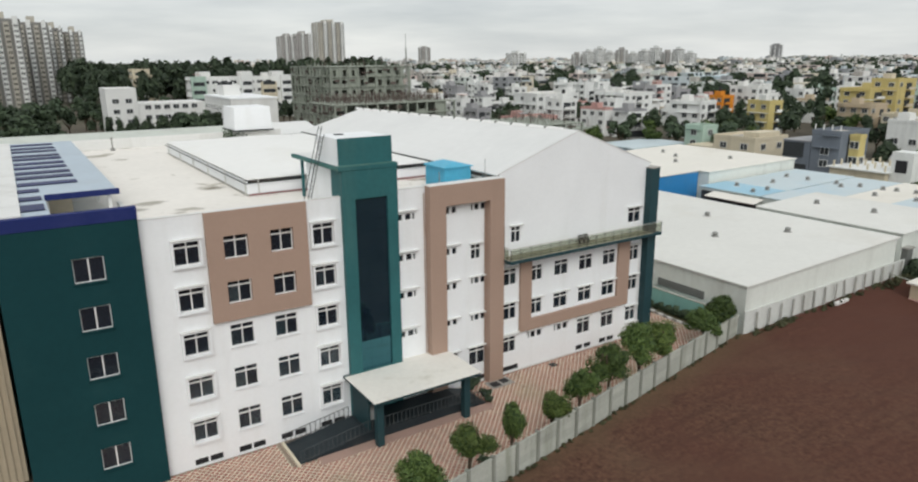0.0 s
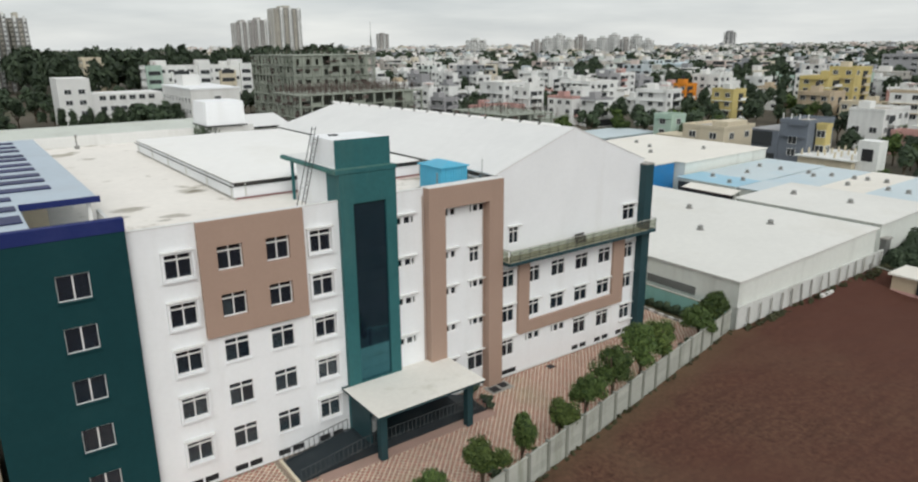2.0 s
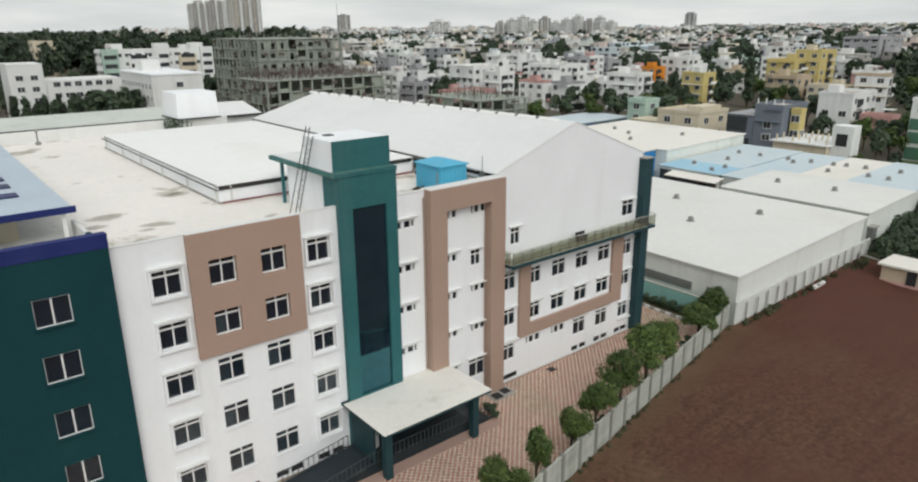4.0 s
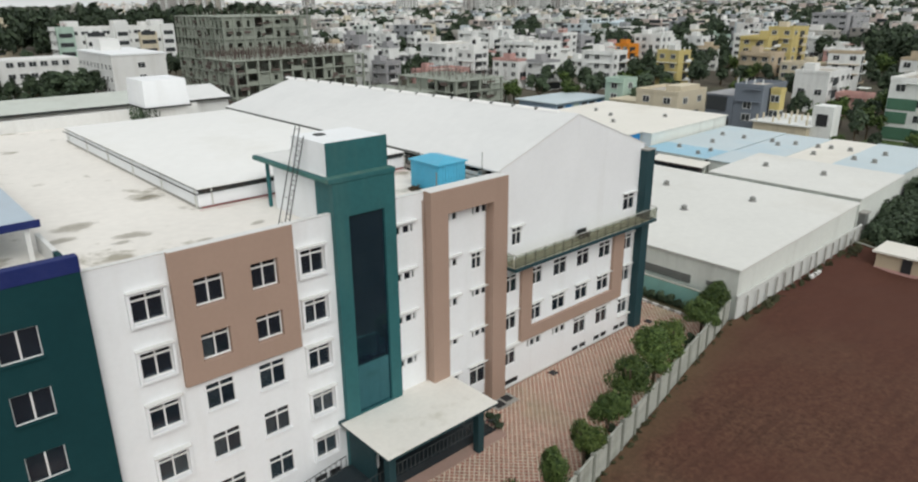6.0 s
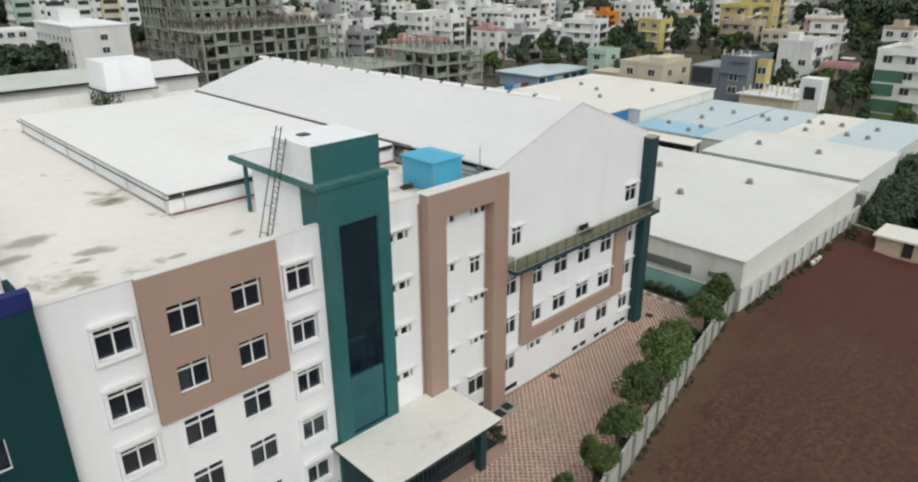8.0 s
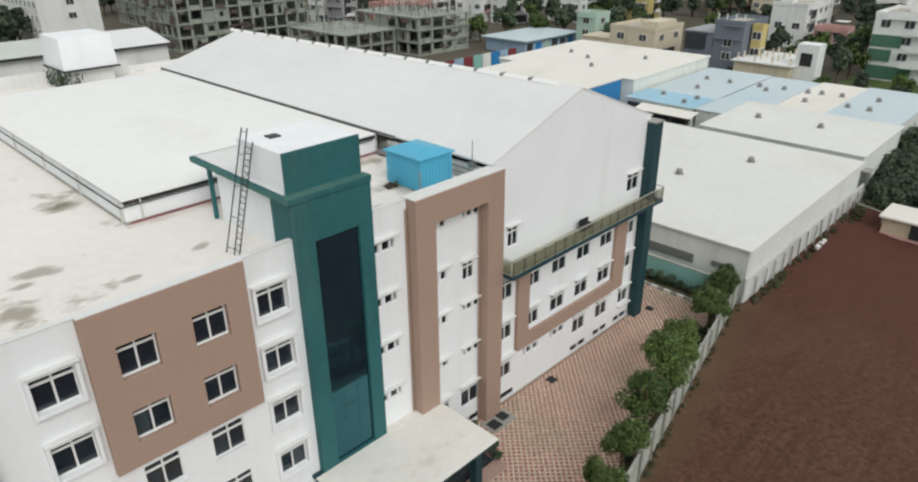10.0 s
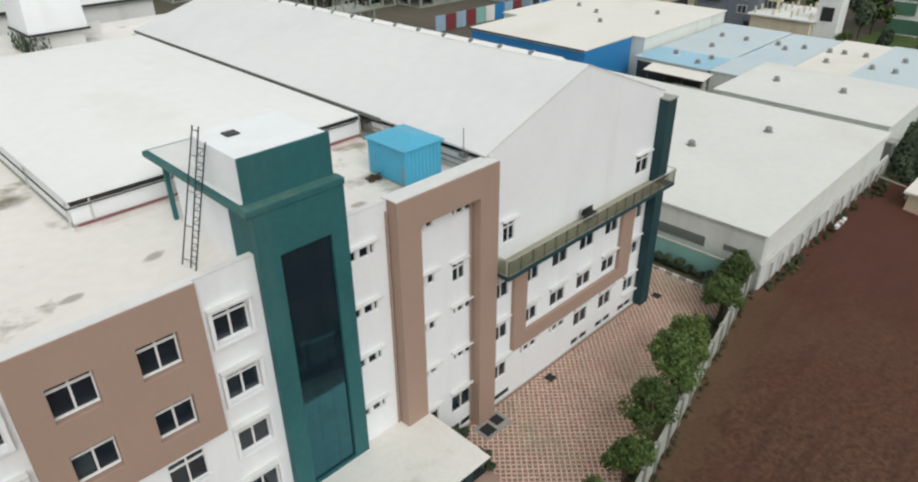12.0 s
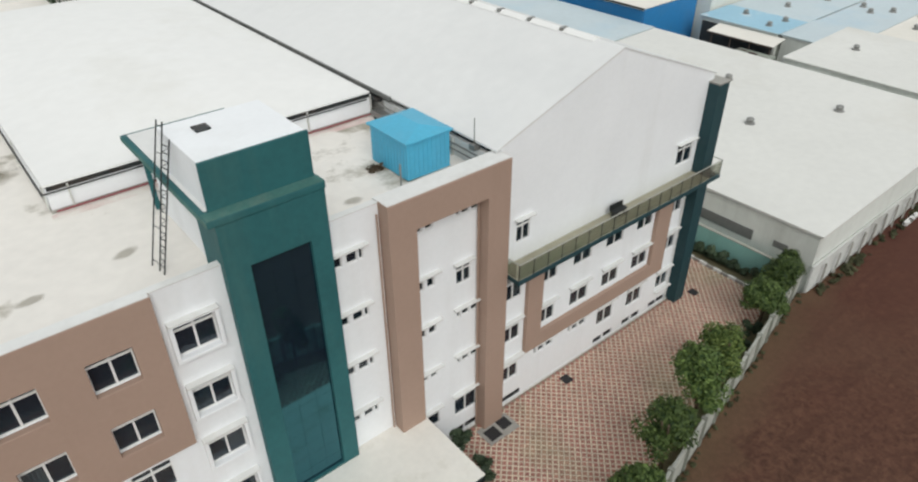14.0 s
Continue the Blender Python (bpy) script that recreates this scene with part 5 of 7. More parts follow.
TALL_CROWNS = [crown_mesh("crown", 71 + i, 1000, (2.5, 2.5, 5.6), 0.65, M_LEAFD, 24, cone=0.4) for i in range(2)]
FAR_TRUNK = trunk_mesh("trunk", 9, 6.0, 0.22, 1.8)


def tree(x, y, crown, trunk, lift, s, label, group, sz=1.0, base=0.0):
    t = thing("tree", (x, y, base), label, "tree", group)
    a = (x * 1.7 + y) % 6.28
    shared("trunk", trunk, t, (x, y, base), rot=a, scale=(s, s, s * sz))
    shared("crown", crown, t, (x, y, base + lift * s * sz), rot=a, scale=(s, s, s * sz))
    return t


def grove(name, trees, label, lift=6.5):
    """Trees too many to count, in one mesh: rows of x, y, base, size, height factor."""
    coords, count = [], 0
    source = FAR_CROWNS[0]
    src = np.empty(len(source.vertices) * 3, dtype=np.float64)
    source.vertices.foreach_get("co", src)
    src = src.reshape(-1, 4, 3)
    r = np.random.RandomState(17)
    for x, y, b, s, sz in trees:
        pick = src[r.permutation(len(src))[:420 if math.hypot(x, y) < 520 else 200]]
        if len(pick) < 300:
            middle = pick.mean(axis=1, keepdims=True)
            pick = middle + (pick - middle) * 1.6
        a = r.uniform(0, 6.28)
        rot = np.array(((math.cos(a), -math.sin(a), 0), (math.sin(a), math.cos(a), 0), (0, 0, 1)))
        coords.append(pick @ rot.T * np.array((s, s, s * sz)) * r.uniform(0.85, 1.15, 3) + np.array((x, y, b + lift * s * sz)))
    v = np.concatenate(coords).reshape(-1, 3)
    me = bpy.data.meshes.new(name)
    me.from_pydata(v.tolist(), [], np.arange(len(v)).reshape(-1, 4).tolist())
    me.materials.append(M_LEAFD)
    return tagged(new(name, me), label, "trees", kind="stuff")


def yard_tree(x, zc, r, rv, c, label, group):
    """A small tree in the bed along the wall: crown centre height, half width and half height."""
    y = fence_y(x) + 0.95
    t = thing("tree", (x, y, 0.1), label, "tree", group)
    a = (x * 1.7) % 6.28
    shared("trunk", YARD_TRUNK, t, (x, y, 0.1), rot=a, scale=(r / 1.6, r / 1.6, (zc + 0.2 * rv) / 1.7))
    shared("crown", YARD_CROWNS[c], t, (x, y, zc), rot=a, scale=(r / 2.15, r / 2.15, rv / 2.0))
    return t


for x, zc, r, rv, c in ((18.6, 3.4, 1.9, 1.9, 2), (22.8, 4.0, 1.8, 1.1, 1), (26.9, 3.4, 1.3, 1.8, 0), (31.4, 2.9, 1.65, 1.55, 1), (34.9, 3.35, 1.6, 1.55, 0),
                        (38.9, 3.95, 2.1, 1.7, 2), (43.5, 4.2, 2.25, 1.8, 0), (47.8, 3.6, 2.1, 1.7, 1)):
    yard_tree(x, zc, r, rv, c, "small bushy green tree in the strip along the compound wall", "trees along the compound wall")
for x, zc, r, rv in ((55.4, 2.7, 2.0, 1.6), (57.6, 3.1, 2.1, 1.8), (59.8, 3.0, 1.6, 1.7)):
    yard_tree(x, zc, r, rv, 0, "dense dark green tree at the corner of the yard", "trees at the yard corner")
BUSH = crown_mesh("leaves", 91, 900, (0.8, 0.8, 0.6), 0.13, M_LEAFD, 9)
WEED = crown_mesh("leaves", 92, 260, (0.9, 0.7, 0.5), 0.16, M_LEAFDRY, 9)


def bush(x, y, s, group, mesh=BUSH, base=0.0):
    t = thing("shrub", (x, y, base), "low dark green shrub with dense small leaves" if mesh == BUSH else "tuft of dry brown-green weeds at the foot of the wall", "shrub", group)
    shared("leaves", mesh, t, (x, y, base + 0.5 * s), rot=x, scale=(s, s, s))


for x, s in ((20.9, 1.2), (24.8, 1.3), (29.2, 0.9), (33.2, 1.0), (36.6, 0.8), (50.2, 0.9), (52.6, 1.0), (54.2, 1.0), (58.6, 1.2)):
    bush(x, fence_y(x) + 1.2, s, "shrubs in the yard beds", base=0.1)
for y, s in ((43.4, 1.2), (45.0, 0.8), (46.3, 1.0), (47.4, 1.3), (48.4, 0.9), (49.6, 1.1), (51.0, 0.9), (52.4, 1.0)):
    bush(60.1, y, s, "shrubs in the yard beds", base=0.1)
for x, y, s in ((30.9, 45.9, 0.8), (31.3, 44.0, 0.9), (31.0, 43.2, 0.7), (31.6, 46.3, 1.0)):
    bush(x, y, s, "shrubs beside the entrance")


# ---------------------------------------------------------------- industrial sheds
def ventilator(x, y, z, parent):
    shared("roof_ventilator", VENT_ME, parent, (x, y, z), "grey turbine ventilator", scale=(0.7, 0.7, 0.68))


vb = bmesh.new()
PROFILE = ((0.75, 0.0), (0.7, 0.12), (0.42, 0.22), (0.40, 0.34), (0.55, 0.5), (0.56, 0.66), (0.42, 0.84), (0.16, 0.94), (0.0, 0.96))
turned = [[vb.verts.new((r * math.cos(a * math.pi / 8) * (0.94 if a % 2 and 0.3 < z < 0.9 else 1), r * math.sin(a * math.pi / 8) * (0.94 if a % 2 and 0.3 < z < 0.9 else 1), z)) for a in range(16)] for r, z in PROFILE[:-1]]
for lo, hi in zip(turned, turned[1:]):
    for a in range(16):
        vb.faces.new((lo[a], lo[(a + 1) % 16], hi[(a + 1) % 16], hi[a]))
vb.faces.new(turned[-1])
VENT_ME = mesh_of(vb, "roof_ventilator", M_METAL)


def shed(x0, x1, y0, y1, za, zb, roof, wall, label, vents=(), west=None):
    """A flat shed; its roof rises from za at x0 to zb at x1."""
    s = thing("industrial_shed", ((x0 + x1) / 2, (y0 + y1) / 2, -0.2), label, "shed", "industrial sheds")
    bm = bmesh.new()
    prism(bm, [(x0, -0.2), (x1, -0.2), (x1, zb), (x0, za)], y0, y1)
    part("wall", bm, wall, s)
    if west:
        boxpart("side_cladding", (x0 - 0.06, x0 - 0.004, y0, y1, -0.2, za - 0.3), west, s)
    bm = bmesh.new()
    prism(bm, [(x0 - 0.25, za + 0.004), (x1 + 0.25, zb + 0.004), (x1 + 0.25, zb + 0.16), (x0 - 0.25, za + 0.16)], y0 - 0.25, y1 + 0.25)
    part("roof", bm, roof, s)
    for vx, vy in vents:
        ventilator(vx, vy, za + 0.15 + (zb - za) * (vx - x0) / (x1 - x0), s)
    return s


s1 = shed(61.8, 92.6, 40.4, 79.0, 5.35, 6.1, M_SHEDROOF, M_CLAD, "broad low shed with a white roof and grey cladding", ((83.8, 62.4), (75.3, 54.6), (84.4, 50.2)))
boxpart("louvre_band", (61.7, 61.79, 45.5, 52.0, 2.5, 3.4), M_LOUVRE, s1, "grey louvre strip")
boxpart("louvre_band", (61.7, 61.79, 42.5, 43.7, 2.9, 3.4), M_LOUVRE, s1, "grey louvre strip")
shed(62.5, 92.6, 79.6, 112.0, 5.8, 6.2, M_BLUEROOF, M_CLAD, "low shed with a faded light blue roof")
shed(95.4, 111.4, 41.0, 62.0, 6.0, 6.4, M_SHEDROOF, M_CLAD, "low shed with a clean white roof", ((103.7, 57.5), (104.1, 49.1)))
s3 = shed(104.3, 134.0, 67.9, 79.5, 5.7, 6.1, M_BLUEROOF, M_CLAD, "wide shed with a patched sky-blue roof", ((124.4, 75.5), (116.9, 73.5), (124.3, 71.2), (109.2, 75.6), (109.9, 70.0), (106.4, 70.4)))
bm = bmesh.new()
prism(bm, [(104.0, 5.874), (111.6, 5.975), (111.6, 5.995), (104.0, 5.894)], 67.6, 79.7)
# dark sheet on the solid wall stands for the shade inside the shed
boxpart("open_side", (104.2, 104.295, 68.2, 79.3, -0.1, 5.2), M_OPEN, s3, "flat dark sheet painted as the shaded open side of the shed")
part("roof_strip", bm, M_BLUESTRIP, s3, "brighter sky-blue sheets along the eave, with a pale patch")
shed(114.0, 134.0, 59.6, 67.2, 5.7, 6.0, M_BLUEROOF, M_CLAD, "small shed with a grey-blue roof", ((125.1, 66.2), (125.5, 62.2), (122.9, 64.2)))
shed(114.0, 135.0, 52.2, 59.0, 5.7, 6.0, M_CREAMROOF, M_CLAD, "small shed with a cream roof", ((125.7, 58.4), (126.2, 56.4), (126.5, 53.4), (119.6, 56.7)))
shed(114.0, 136.0, 42.2, 51.8, 5.7, 6.0, M_BLUEROOF, M_CLAD, "small shed with a pale blue roof", ((126.9, 48.1), (120.1, 47.5), (120.3, 50.6)))
shed(107.4, 134.6, 80.3, 110.0, 7.9, 8.2, M_CREAMROOF, M_CLAD, "large shed with a cream roof and pale walls", ((112.0, 92.0), (118.0, 97.0), (124.0, 88.0), (121.0, 103.0)))
s2 = shed(94.6, 107.1, 82.6, 106.0, 7.75, 7.9, M_CREAMROOF, M_CLAD, "shed annexe with a cream roof and bright blue walls", (), west=M_BLUEWALL)
for k in range(6):
    boxpart("wall_opening", (94.46, 94.53, 84.0 + k * 3.6, 86.6 + k * 3.6, 0.2, 3.4), M_OPEN, s2)
boxpart("end_cladding", (94.6, 107.1, 82.5, 82.596, -0.2, 7.7), M_BLUEWALL, s2, "bright blue sheet end wall")
boxpart("gutter", (94.05, 94.3, 82.4, 106.2, 7.7, 7.9), M_DARKMETAL, s2)
shed(104.8, 113.6, 62.4, 67.4, 5.6, 5.75, M_BLUEROOF, M_CLAD, "narrow shed with a pale blue roof beside the patched one")
lean_to = thing("lean_to", (102.6, 71.5, -0.2), "open lean-to with a rusty-edged cream sheet roof between the sheds", "shed")
bm = bmesh.new()
prism(bm, [(101.2, 4.85), (104.0, 5.35), (104.0, 5.43), (101.2, 4.93)], 66.6, 76.4)
part("roof", bm, M_CREAMROOF, lean_to)
for k in range(4):
    boxpart("post", (101.35, 101.5, 67.0 + k * 2.9, 67.15 + k * 2.9, -0.2, 4.84), M_RUST, lean_to)
boxpart("eave_board", (101.1, 101.19, 66.6, 76.4, 4.72, 4.90), M_RUST, lean_to)
block = thing("block_store", (98.4, 68, -0.2), "rough concrete block store with debris on its roof", "store")
boxpart("wall", (96.6, 100.2, 65.6, 70.4, -0.2, 3.9), M_CONCRETE, block)
boxpart("roof", (96.4, 100.4, 65.4, 70.6, 3.904, 4.1), M_RAW, block)
for k in range(7):
    x, y = 96.8 + 0.45 * k, 65.8 + (k * 1.7) % 3.4
    boxpart("plank", (x, x + 0.3, y, y + 1.2, 4.104, 4.18 + 0.05 * (k % 3)), M_RUST, block)
heap = thing("rubble_heap", (99, 81, -0.2), "heap of grey rubble and scrap behind the sheds", "rubble")
bm = bmesh.new()
rp = random.Random(4)
for k in range(70):
    x, y = rp.gauss(99.0, 2.0), rp.gauss(80.6, 0.9)
    h = max(0.2, 2.4 - 0.8 * math.hypot(x - 99, (y - 80.6) * 1.6)) * rp.uniform(0.5, 1.0)
    w = rp.uniform(0.3, 0.9)
    box(bm, x, x + w, y, y + w * 0.8, -0.2, h)
tagged(part("debris", bm, M_RAW, heap), kind="stuff")

hut = thing("field_hut", (89.4, 33.3, -0.1), "small pale hut with a flat roof at the field's edge", "hut")
bm = bmesh.new()
box(bm, 87.3, 91.5, 30.9, 35.8, -0.2, 2.2)
part("wall", bm, M_HOUSE[8], hut)
boxpart("plinth", (87.22, 91.58, 30.82, 35.88, -0.2, 0.4), M_HOUSE[3], hut, "brick red plinth")
boxpart("roof", (86.9, 91.9, 30.5, 36.2, 2.204, 2.42), M_CREAMROOF, hut)
boxpart("door", (87.15, 87.29, 32.0, 33.0, 0.4, 2.0), M_VENT, hut)
barrier = thing("gate_rail", (90.0, 36.4, -0.1), "pale concrete rail beside the hut", "rail")
bm = bmesh.new()
rod(bm, (91.5, 40.0, 1.6), (90.0, 36.4, 1.7), 0.08)
rod(bm, (90.0, 36.4, 1.7), (86.6, 30.0, 2.62), 0.08)
rod(bm, (91.5, 40.0, -0.2), (91.5, 40.0, 1.7), 0.1)
rod(bm, (90.0, 36.4, -0.2), (90.0, 36.4, 1.75), 0.09)
part("rail", bm, M_FENCE, barrier)
rs = random.Random(21)
scrub = []
for k in range(110):
    x = rs.uniform(95, 132)
    y = 40.3 - rs.random() ** 1.4 * 16
    if x > 114:
        scrub.append((x, y, -0.25, rs.uniform(0.5, 0.8), 1.2))
        continue
    tree(x, y, DARK_CROWNS[k % 2], YARD_TRUNK, 1.6, rs.uniform(0.8, 1.25), "dark scrubby tree beyond the field", "scrub beyond the field", base=-0.25)
grove("scrub", scrub, "dark scrubby thicket beyond the field", 2.6)
for k in range(90):
    x = rs.uniform(62, 94)
    bush(x, rs.uniform(39.1, 39.9), rs.uniform(0.25, 0.7), "weeds along the plot wall", WEED, base=0.1 + 0.018 * (x - 62))
for k in range(34):
    bush(rs.uniform(87, 97), rs.uniform(38.2, 39.9), rs.uniform(0.5, 1.0), "dry scrub by the hut", WEED, base=0.5)
for k in range(80):
    x = rs.uniform(20, 61)
    bush(x, fence_y(x) - rs.uniform(0.2, 0.5), rs.uniform(0.15, 0.45), "weeds along the compound wall", WEED, base=-0.05)

# ---------------------------------------------------------------- houses of the town
HW_CACHE = {}


def far_window(w, h):
    """Framed surround and dark glass of a town window, shared by all alike."""
    if (w, h) not in HW_CACHE:
        a = bmesh.new()
        wall_with_holes(a, -w / 2 - 0.08, w / 2 + 0.08, -h / 2 - 0.08, h / 2 + 0.1, -0.12, 0.0, [(-w / 2, -0.04, -h / 2, h / 2), (0.04, w / 2, -h / 2, h / 2)])
        b = bmesh.new()
        box(b, -w / 2, w / 2, -0.05, -0.03, -h / 2, h / 2)
        HW_CACHE[w, h] = (mesh_of(a, "window", M_HOUSE[0]), mesh_of(b, "pane", M_OPEN))
    return HW_CACHE[w, h]


pb = bmesh.new()
bmesh.ops.create_cone(pb, segments=12, radius1=0.75, radius2=0.7, depth=1.3, cap_ends=True, matrix=Matrix.Translation((0, 0, 0.65)))
bmesh.ops.create_cone(pb, segments=12, radius1=0.7, radius2=0.25, depth=0.35, cap_ends=True, matrix=Matrix.Translation((0, 0, 1.47)))
TANK_ME = mesh_of(pb, "water_tank", M_VENT)
TAKEN = []


def house(x0, x1, y0, y1, h, ci, label, floors=0, seed=0, head=True, windows=True, ww=1.9, balcony=True, gap=3.5, turn=0.0, step=True, second=None):
    """A flat-roofed town house: body, lower wing, parapets, balconies over sheets painted dark as shaded recesses,
    stair head, tank, windows.
    """
    r = random.Random(seed * 131 + int(x0 * 7 + y0))
    TAKEN.append((x0 - 2, x1 + 2, y0 - 2, y1 + 2))
    floors = floors or max(1, round(h / 3.2))
    fh = h / floors
    m = M_HOUSE[ci]
    m2 = M_HOUSE[r.choice((0, 0, 0, 2, 3, 8))] if r.random() < 0.4 else m
    if second is not None:
        m2 = M_HOUSE[second]
    t = thing("house", ((x0 + x1) / 2, (y0 + y1) / 2, -0.25), label, "house", "houses of the town")
    split = x0 + (x1 - x0) * r.uniform(0.5, 0.75) if step and floors > 1 and r.random() < 0.7 else x1
    low = (floors - 1) * fh
    boxpart("wall", (x0, split, y0, y1, -0.25, h), m, t)
    blocks = [(x0, split, h)]
    if split < x1:
        boxpart("wall", (split, x1, y0 + r.choice((0.0, 1.2)), y1, -0.25, low), m2, t)
        blocks.append((split, x1, low))
    for xa, xb, top in blocks:
        bm = bmesh.new()
        a = [bm.verts.new((x, y, z)) for z in (top + 0.004, top + 0.85) for x, y in ((xa - 0.1, y0 - 0.1), (xb + 0.1, y0 - 0.1), (xb + 0.1, y1 + 0.1), (xa - 0.1, y1 + 0.1))]
        b = [bm.verts.new((x, y, z)) for z in (top + 0.004, top + 0.85) for x, y in ((xa + 0.12, y0 + 0.12), (xb - 0.12, y0 + 0.12), (xb - 0.12, y1 - 0.12), (xa + 0.12, y1 - 0.12))]
        for k in range(4):
            n = (k + 1) % 4
            bm.faces.new((a[k], a[n], a[n + 4], a[k + 4]))
            bm.faces.new((b[n], b[k], b[k + 4], b[n + 4]))
            bm.faces.new((a[k + 4], a[n + 4], b[n + 4], b[k + 4]))
        part("parapet", bm, m if r.random() < 0.5 else m2, t)
        boxpart("roof", (xa + 0.12, xb - 0.12, y0 + 0.12, y1 - 0.12, top + 0.004, top + 0.06), M_HROOF, t)
    if head and split - x0 > 4.6 and y1 - y0 > 6:
        hx, hy = r.uniform(x0 + 0.4, split - 3.8), r.uniform(y0 + 2, y1 - 3.6)
        boxpart("stair_head", (hx, hx + 3.3, hy, hy + 3.2, h + 0.06, h + 2.6), m2, t)
        if r.random() < 0.45:
            shared("water_tank", TANK_ME, t, (hx + 1.6, hy + 1.6, h + 2.6), "black plastic water tank")
    recess = None
    if balcony and floors > 1 and x1 - x0 > 7:
        bw = r.uniform(3.0, min(6.5, (x1 - x0) * 0.6))
        bx = r.uniform(x0 + 0.2, x1 - bw - 0.2)
        recess = (bx, bx + bw)
        for f in range(1, floors if bx + bw < split else floors - 1):
            z = f * fh
            bm = bmesh.new()
            prism(bm, [(y0 - 0.004, z - 0.16), (y0 - 1.3, z - 0.16), (y0 - 1.3, z + 0.9), (y0 - 1.18, z + 0.9), (y0 - 1.18, z), (y0 - 0.004, z)], -bx - bw, -bx)
            bmesh.ops.transform(bm, matrix=Matrix(((0, -1, 0, 0), (1, 0, 0, 0), (0, 0, 1, 0), (0, 0, 0, 1))), verts=bm.verts)
            bmesh.ops.recalc_face_normals(bm, faces=bm.faces)
            part("balcony", bm, m2 if r.random() < 0.6 else M_HOUSE[0], t)
            # flat dark sheet painted as the shade behind the balcony
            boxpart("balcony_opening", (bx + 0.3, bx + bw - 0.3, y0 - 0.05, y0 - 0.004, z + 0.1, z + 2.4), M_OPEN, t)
    if windows:
        wm, pm = far_window(ww, 1.5)
        for f in range(floors):
            z = f * fh + fh * 0.56
            if f == 0 and floors > 1 and r.random() < 0.6:
                continue
            for side in (0, 1):
                a, b = (x0, x1) if side == 0 else (y0, y1)
                n = max(1, int((b - a) / gap))
                for k in range(n):
                    c = a + (b - a) * (k + 0.5) / n
                    if r.random() < 0.15 or (side == 0 and (recess and recess[0] - 0.9 < c < recess[1] + 0.9 or c > split - 0.9)):
                        continue
                    at = (c, y0 - 0.004, z) if side == 0 else (x0 - 0.004, c, z)
                    o = shared("window", wm, t, at, rot=0 if side == 0 else -math.pi / 2)
                    shared("pane", pm, o, at)
    # ground-floor sheets painted dark as shaded shopfronts and carports
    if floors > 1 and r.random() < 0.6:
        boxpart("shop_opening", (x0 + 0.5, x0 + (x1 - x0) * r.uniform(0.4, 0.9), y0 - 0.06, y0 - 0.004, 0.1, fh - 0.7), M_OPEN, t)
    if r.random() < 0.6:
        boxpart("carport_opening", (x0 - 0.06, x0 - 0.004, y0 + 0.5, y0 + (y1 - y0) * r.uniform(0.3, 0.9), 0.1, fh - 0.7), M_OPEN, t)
    for f in range(1, floors):
        if r.random() < 0.5:
            boxpart("sunshade", (x0 - 0.7, x0 - 0.004, y0 + 0.3, y1 - r.uniform(0.3, 3), f * fh + fh * 0.86, f * fh + fh * 0.92), m2, t)
    if r.random() < 0.3 and split - x0 > 5:
        a = x0 + r.uniform(0.2, 1.5)
        boxpart("roof_shelter", (a, a + 3.2, y0 + 0.3, y0 + 3.4, h + 2.2, h + 2.3), r.choice((M_BLUEROOF, M_RUST, M_CLAD, M_HOUSE[3])), t, "corrugated sheet shelter")
        for px in (a + 0.1, a + 3.0):
            boxpart("shelter_post", (px, px + 0.1, y0 + 0.4, y0 + 0.5, h + 0.06, h + 2.196), M_RAW, t)
    if step and r.random() < 0.3:
        for px in (x0 + 0.3, (x0 + split) / 2, split - 0.5):
            for py in (y0 + 0.3, y1 - 0.5):
                boxpart("column_stub", (px, px + 0.28, py, py + 0.28, h + 0.864, h + r.uniform(1.5, 2.1)), m2, t)
    t.rotation_euler = (0, 0, radians(turn))
    return t


grey = house(158.5, 170.5, 84.2, 91.0, 11.2, 9, "slate-grey painted house with white window surrounds and a dark glazed bay", floors=4, step=False, balcony=False, gap=6.5, second=9, head=False)
boxpart("side_wing", (158.3, 170.5, 91.05, 97.8, -0.25, 9.0), M_HOUSE[9], grey)
boxpart("wing_roof", (158.1, 170.7, 91.05, 98.0, 9.004, 9.25), M_HOUSE[2], grey)
boxpart("glazed_bay", (157.9, 158.29, 92.6, 97.6, 5.4, 8.7), M_OPEN, grey, "wide dark glazed bay")
# dark sheet painted as the shaded garage mouth
boxpart("garage_opening", (158.2, 158.29, 91.6, 96.6, 0.2, 3.6), M_OPEN, grey)
for k in range(4):
    boxpart("roof_pillar", (158.7, 158.9, 84.5 + k * 2.0, 84.7 + k * 2.0, 12.054, 13.3), M_HOUSE[0], grey)
house(161.5, 164, 81.4, 83.7, 10.4, 4, "bright yellow narrow house with rooftop pillars", step=False, head=False, balcony=False, second=4)
cream = house(159, 173, 106.0, 118.4, 7.8, 1, "long cream house with a stepped flat roof", floors=2, step=False, gap=5.5, balcony=False, second=1, head=False)
boxpart("low_wing", (159.2, 173, 118.45, 127, -0.25, 4.8), M_HOUSE[1], cream)
boxpart("low_roof", (159.0, 173.2, 118.45, 127.2, 4.804, 5.1), M_HOUSE[1], cream)
boxpart("roof_room", (162, 171, 107.0, 111.6, 7.87, 9.6), M_HOUSE[1], cream)
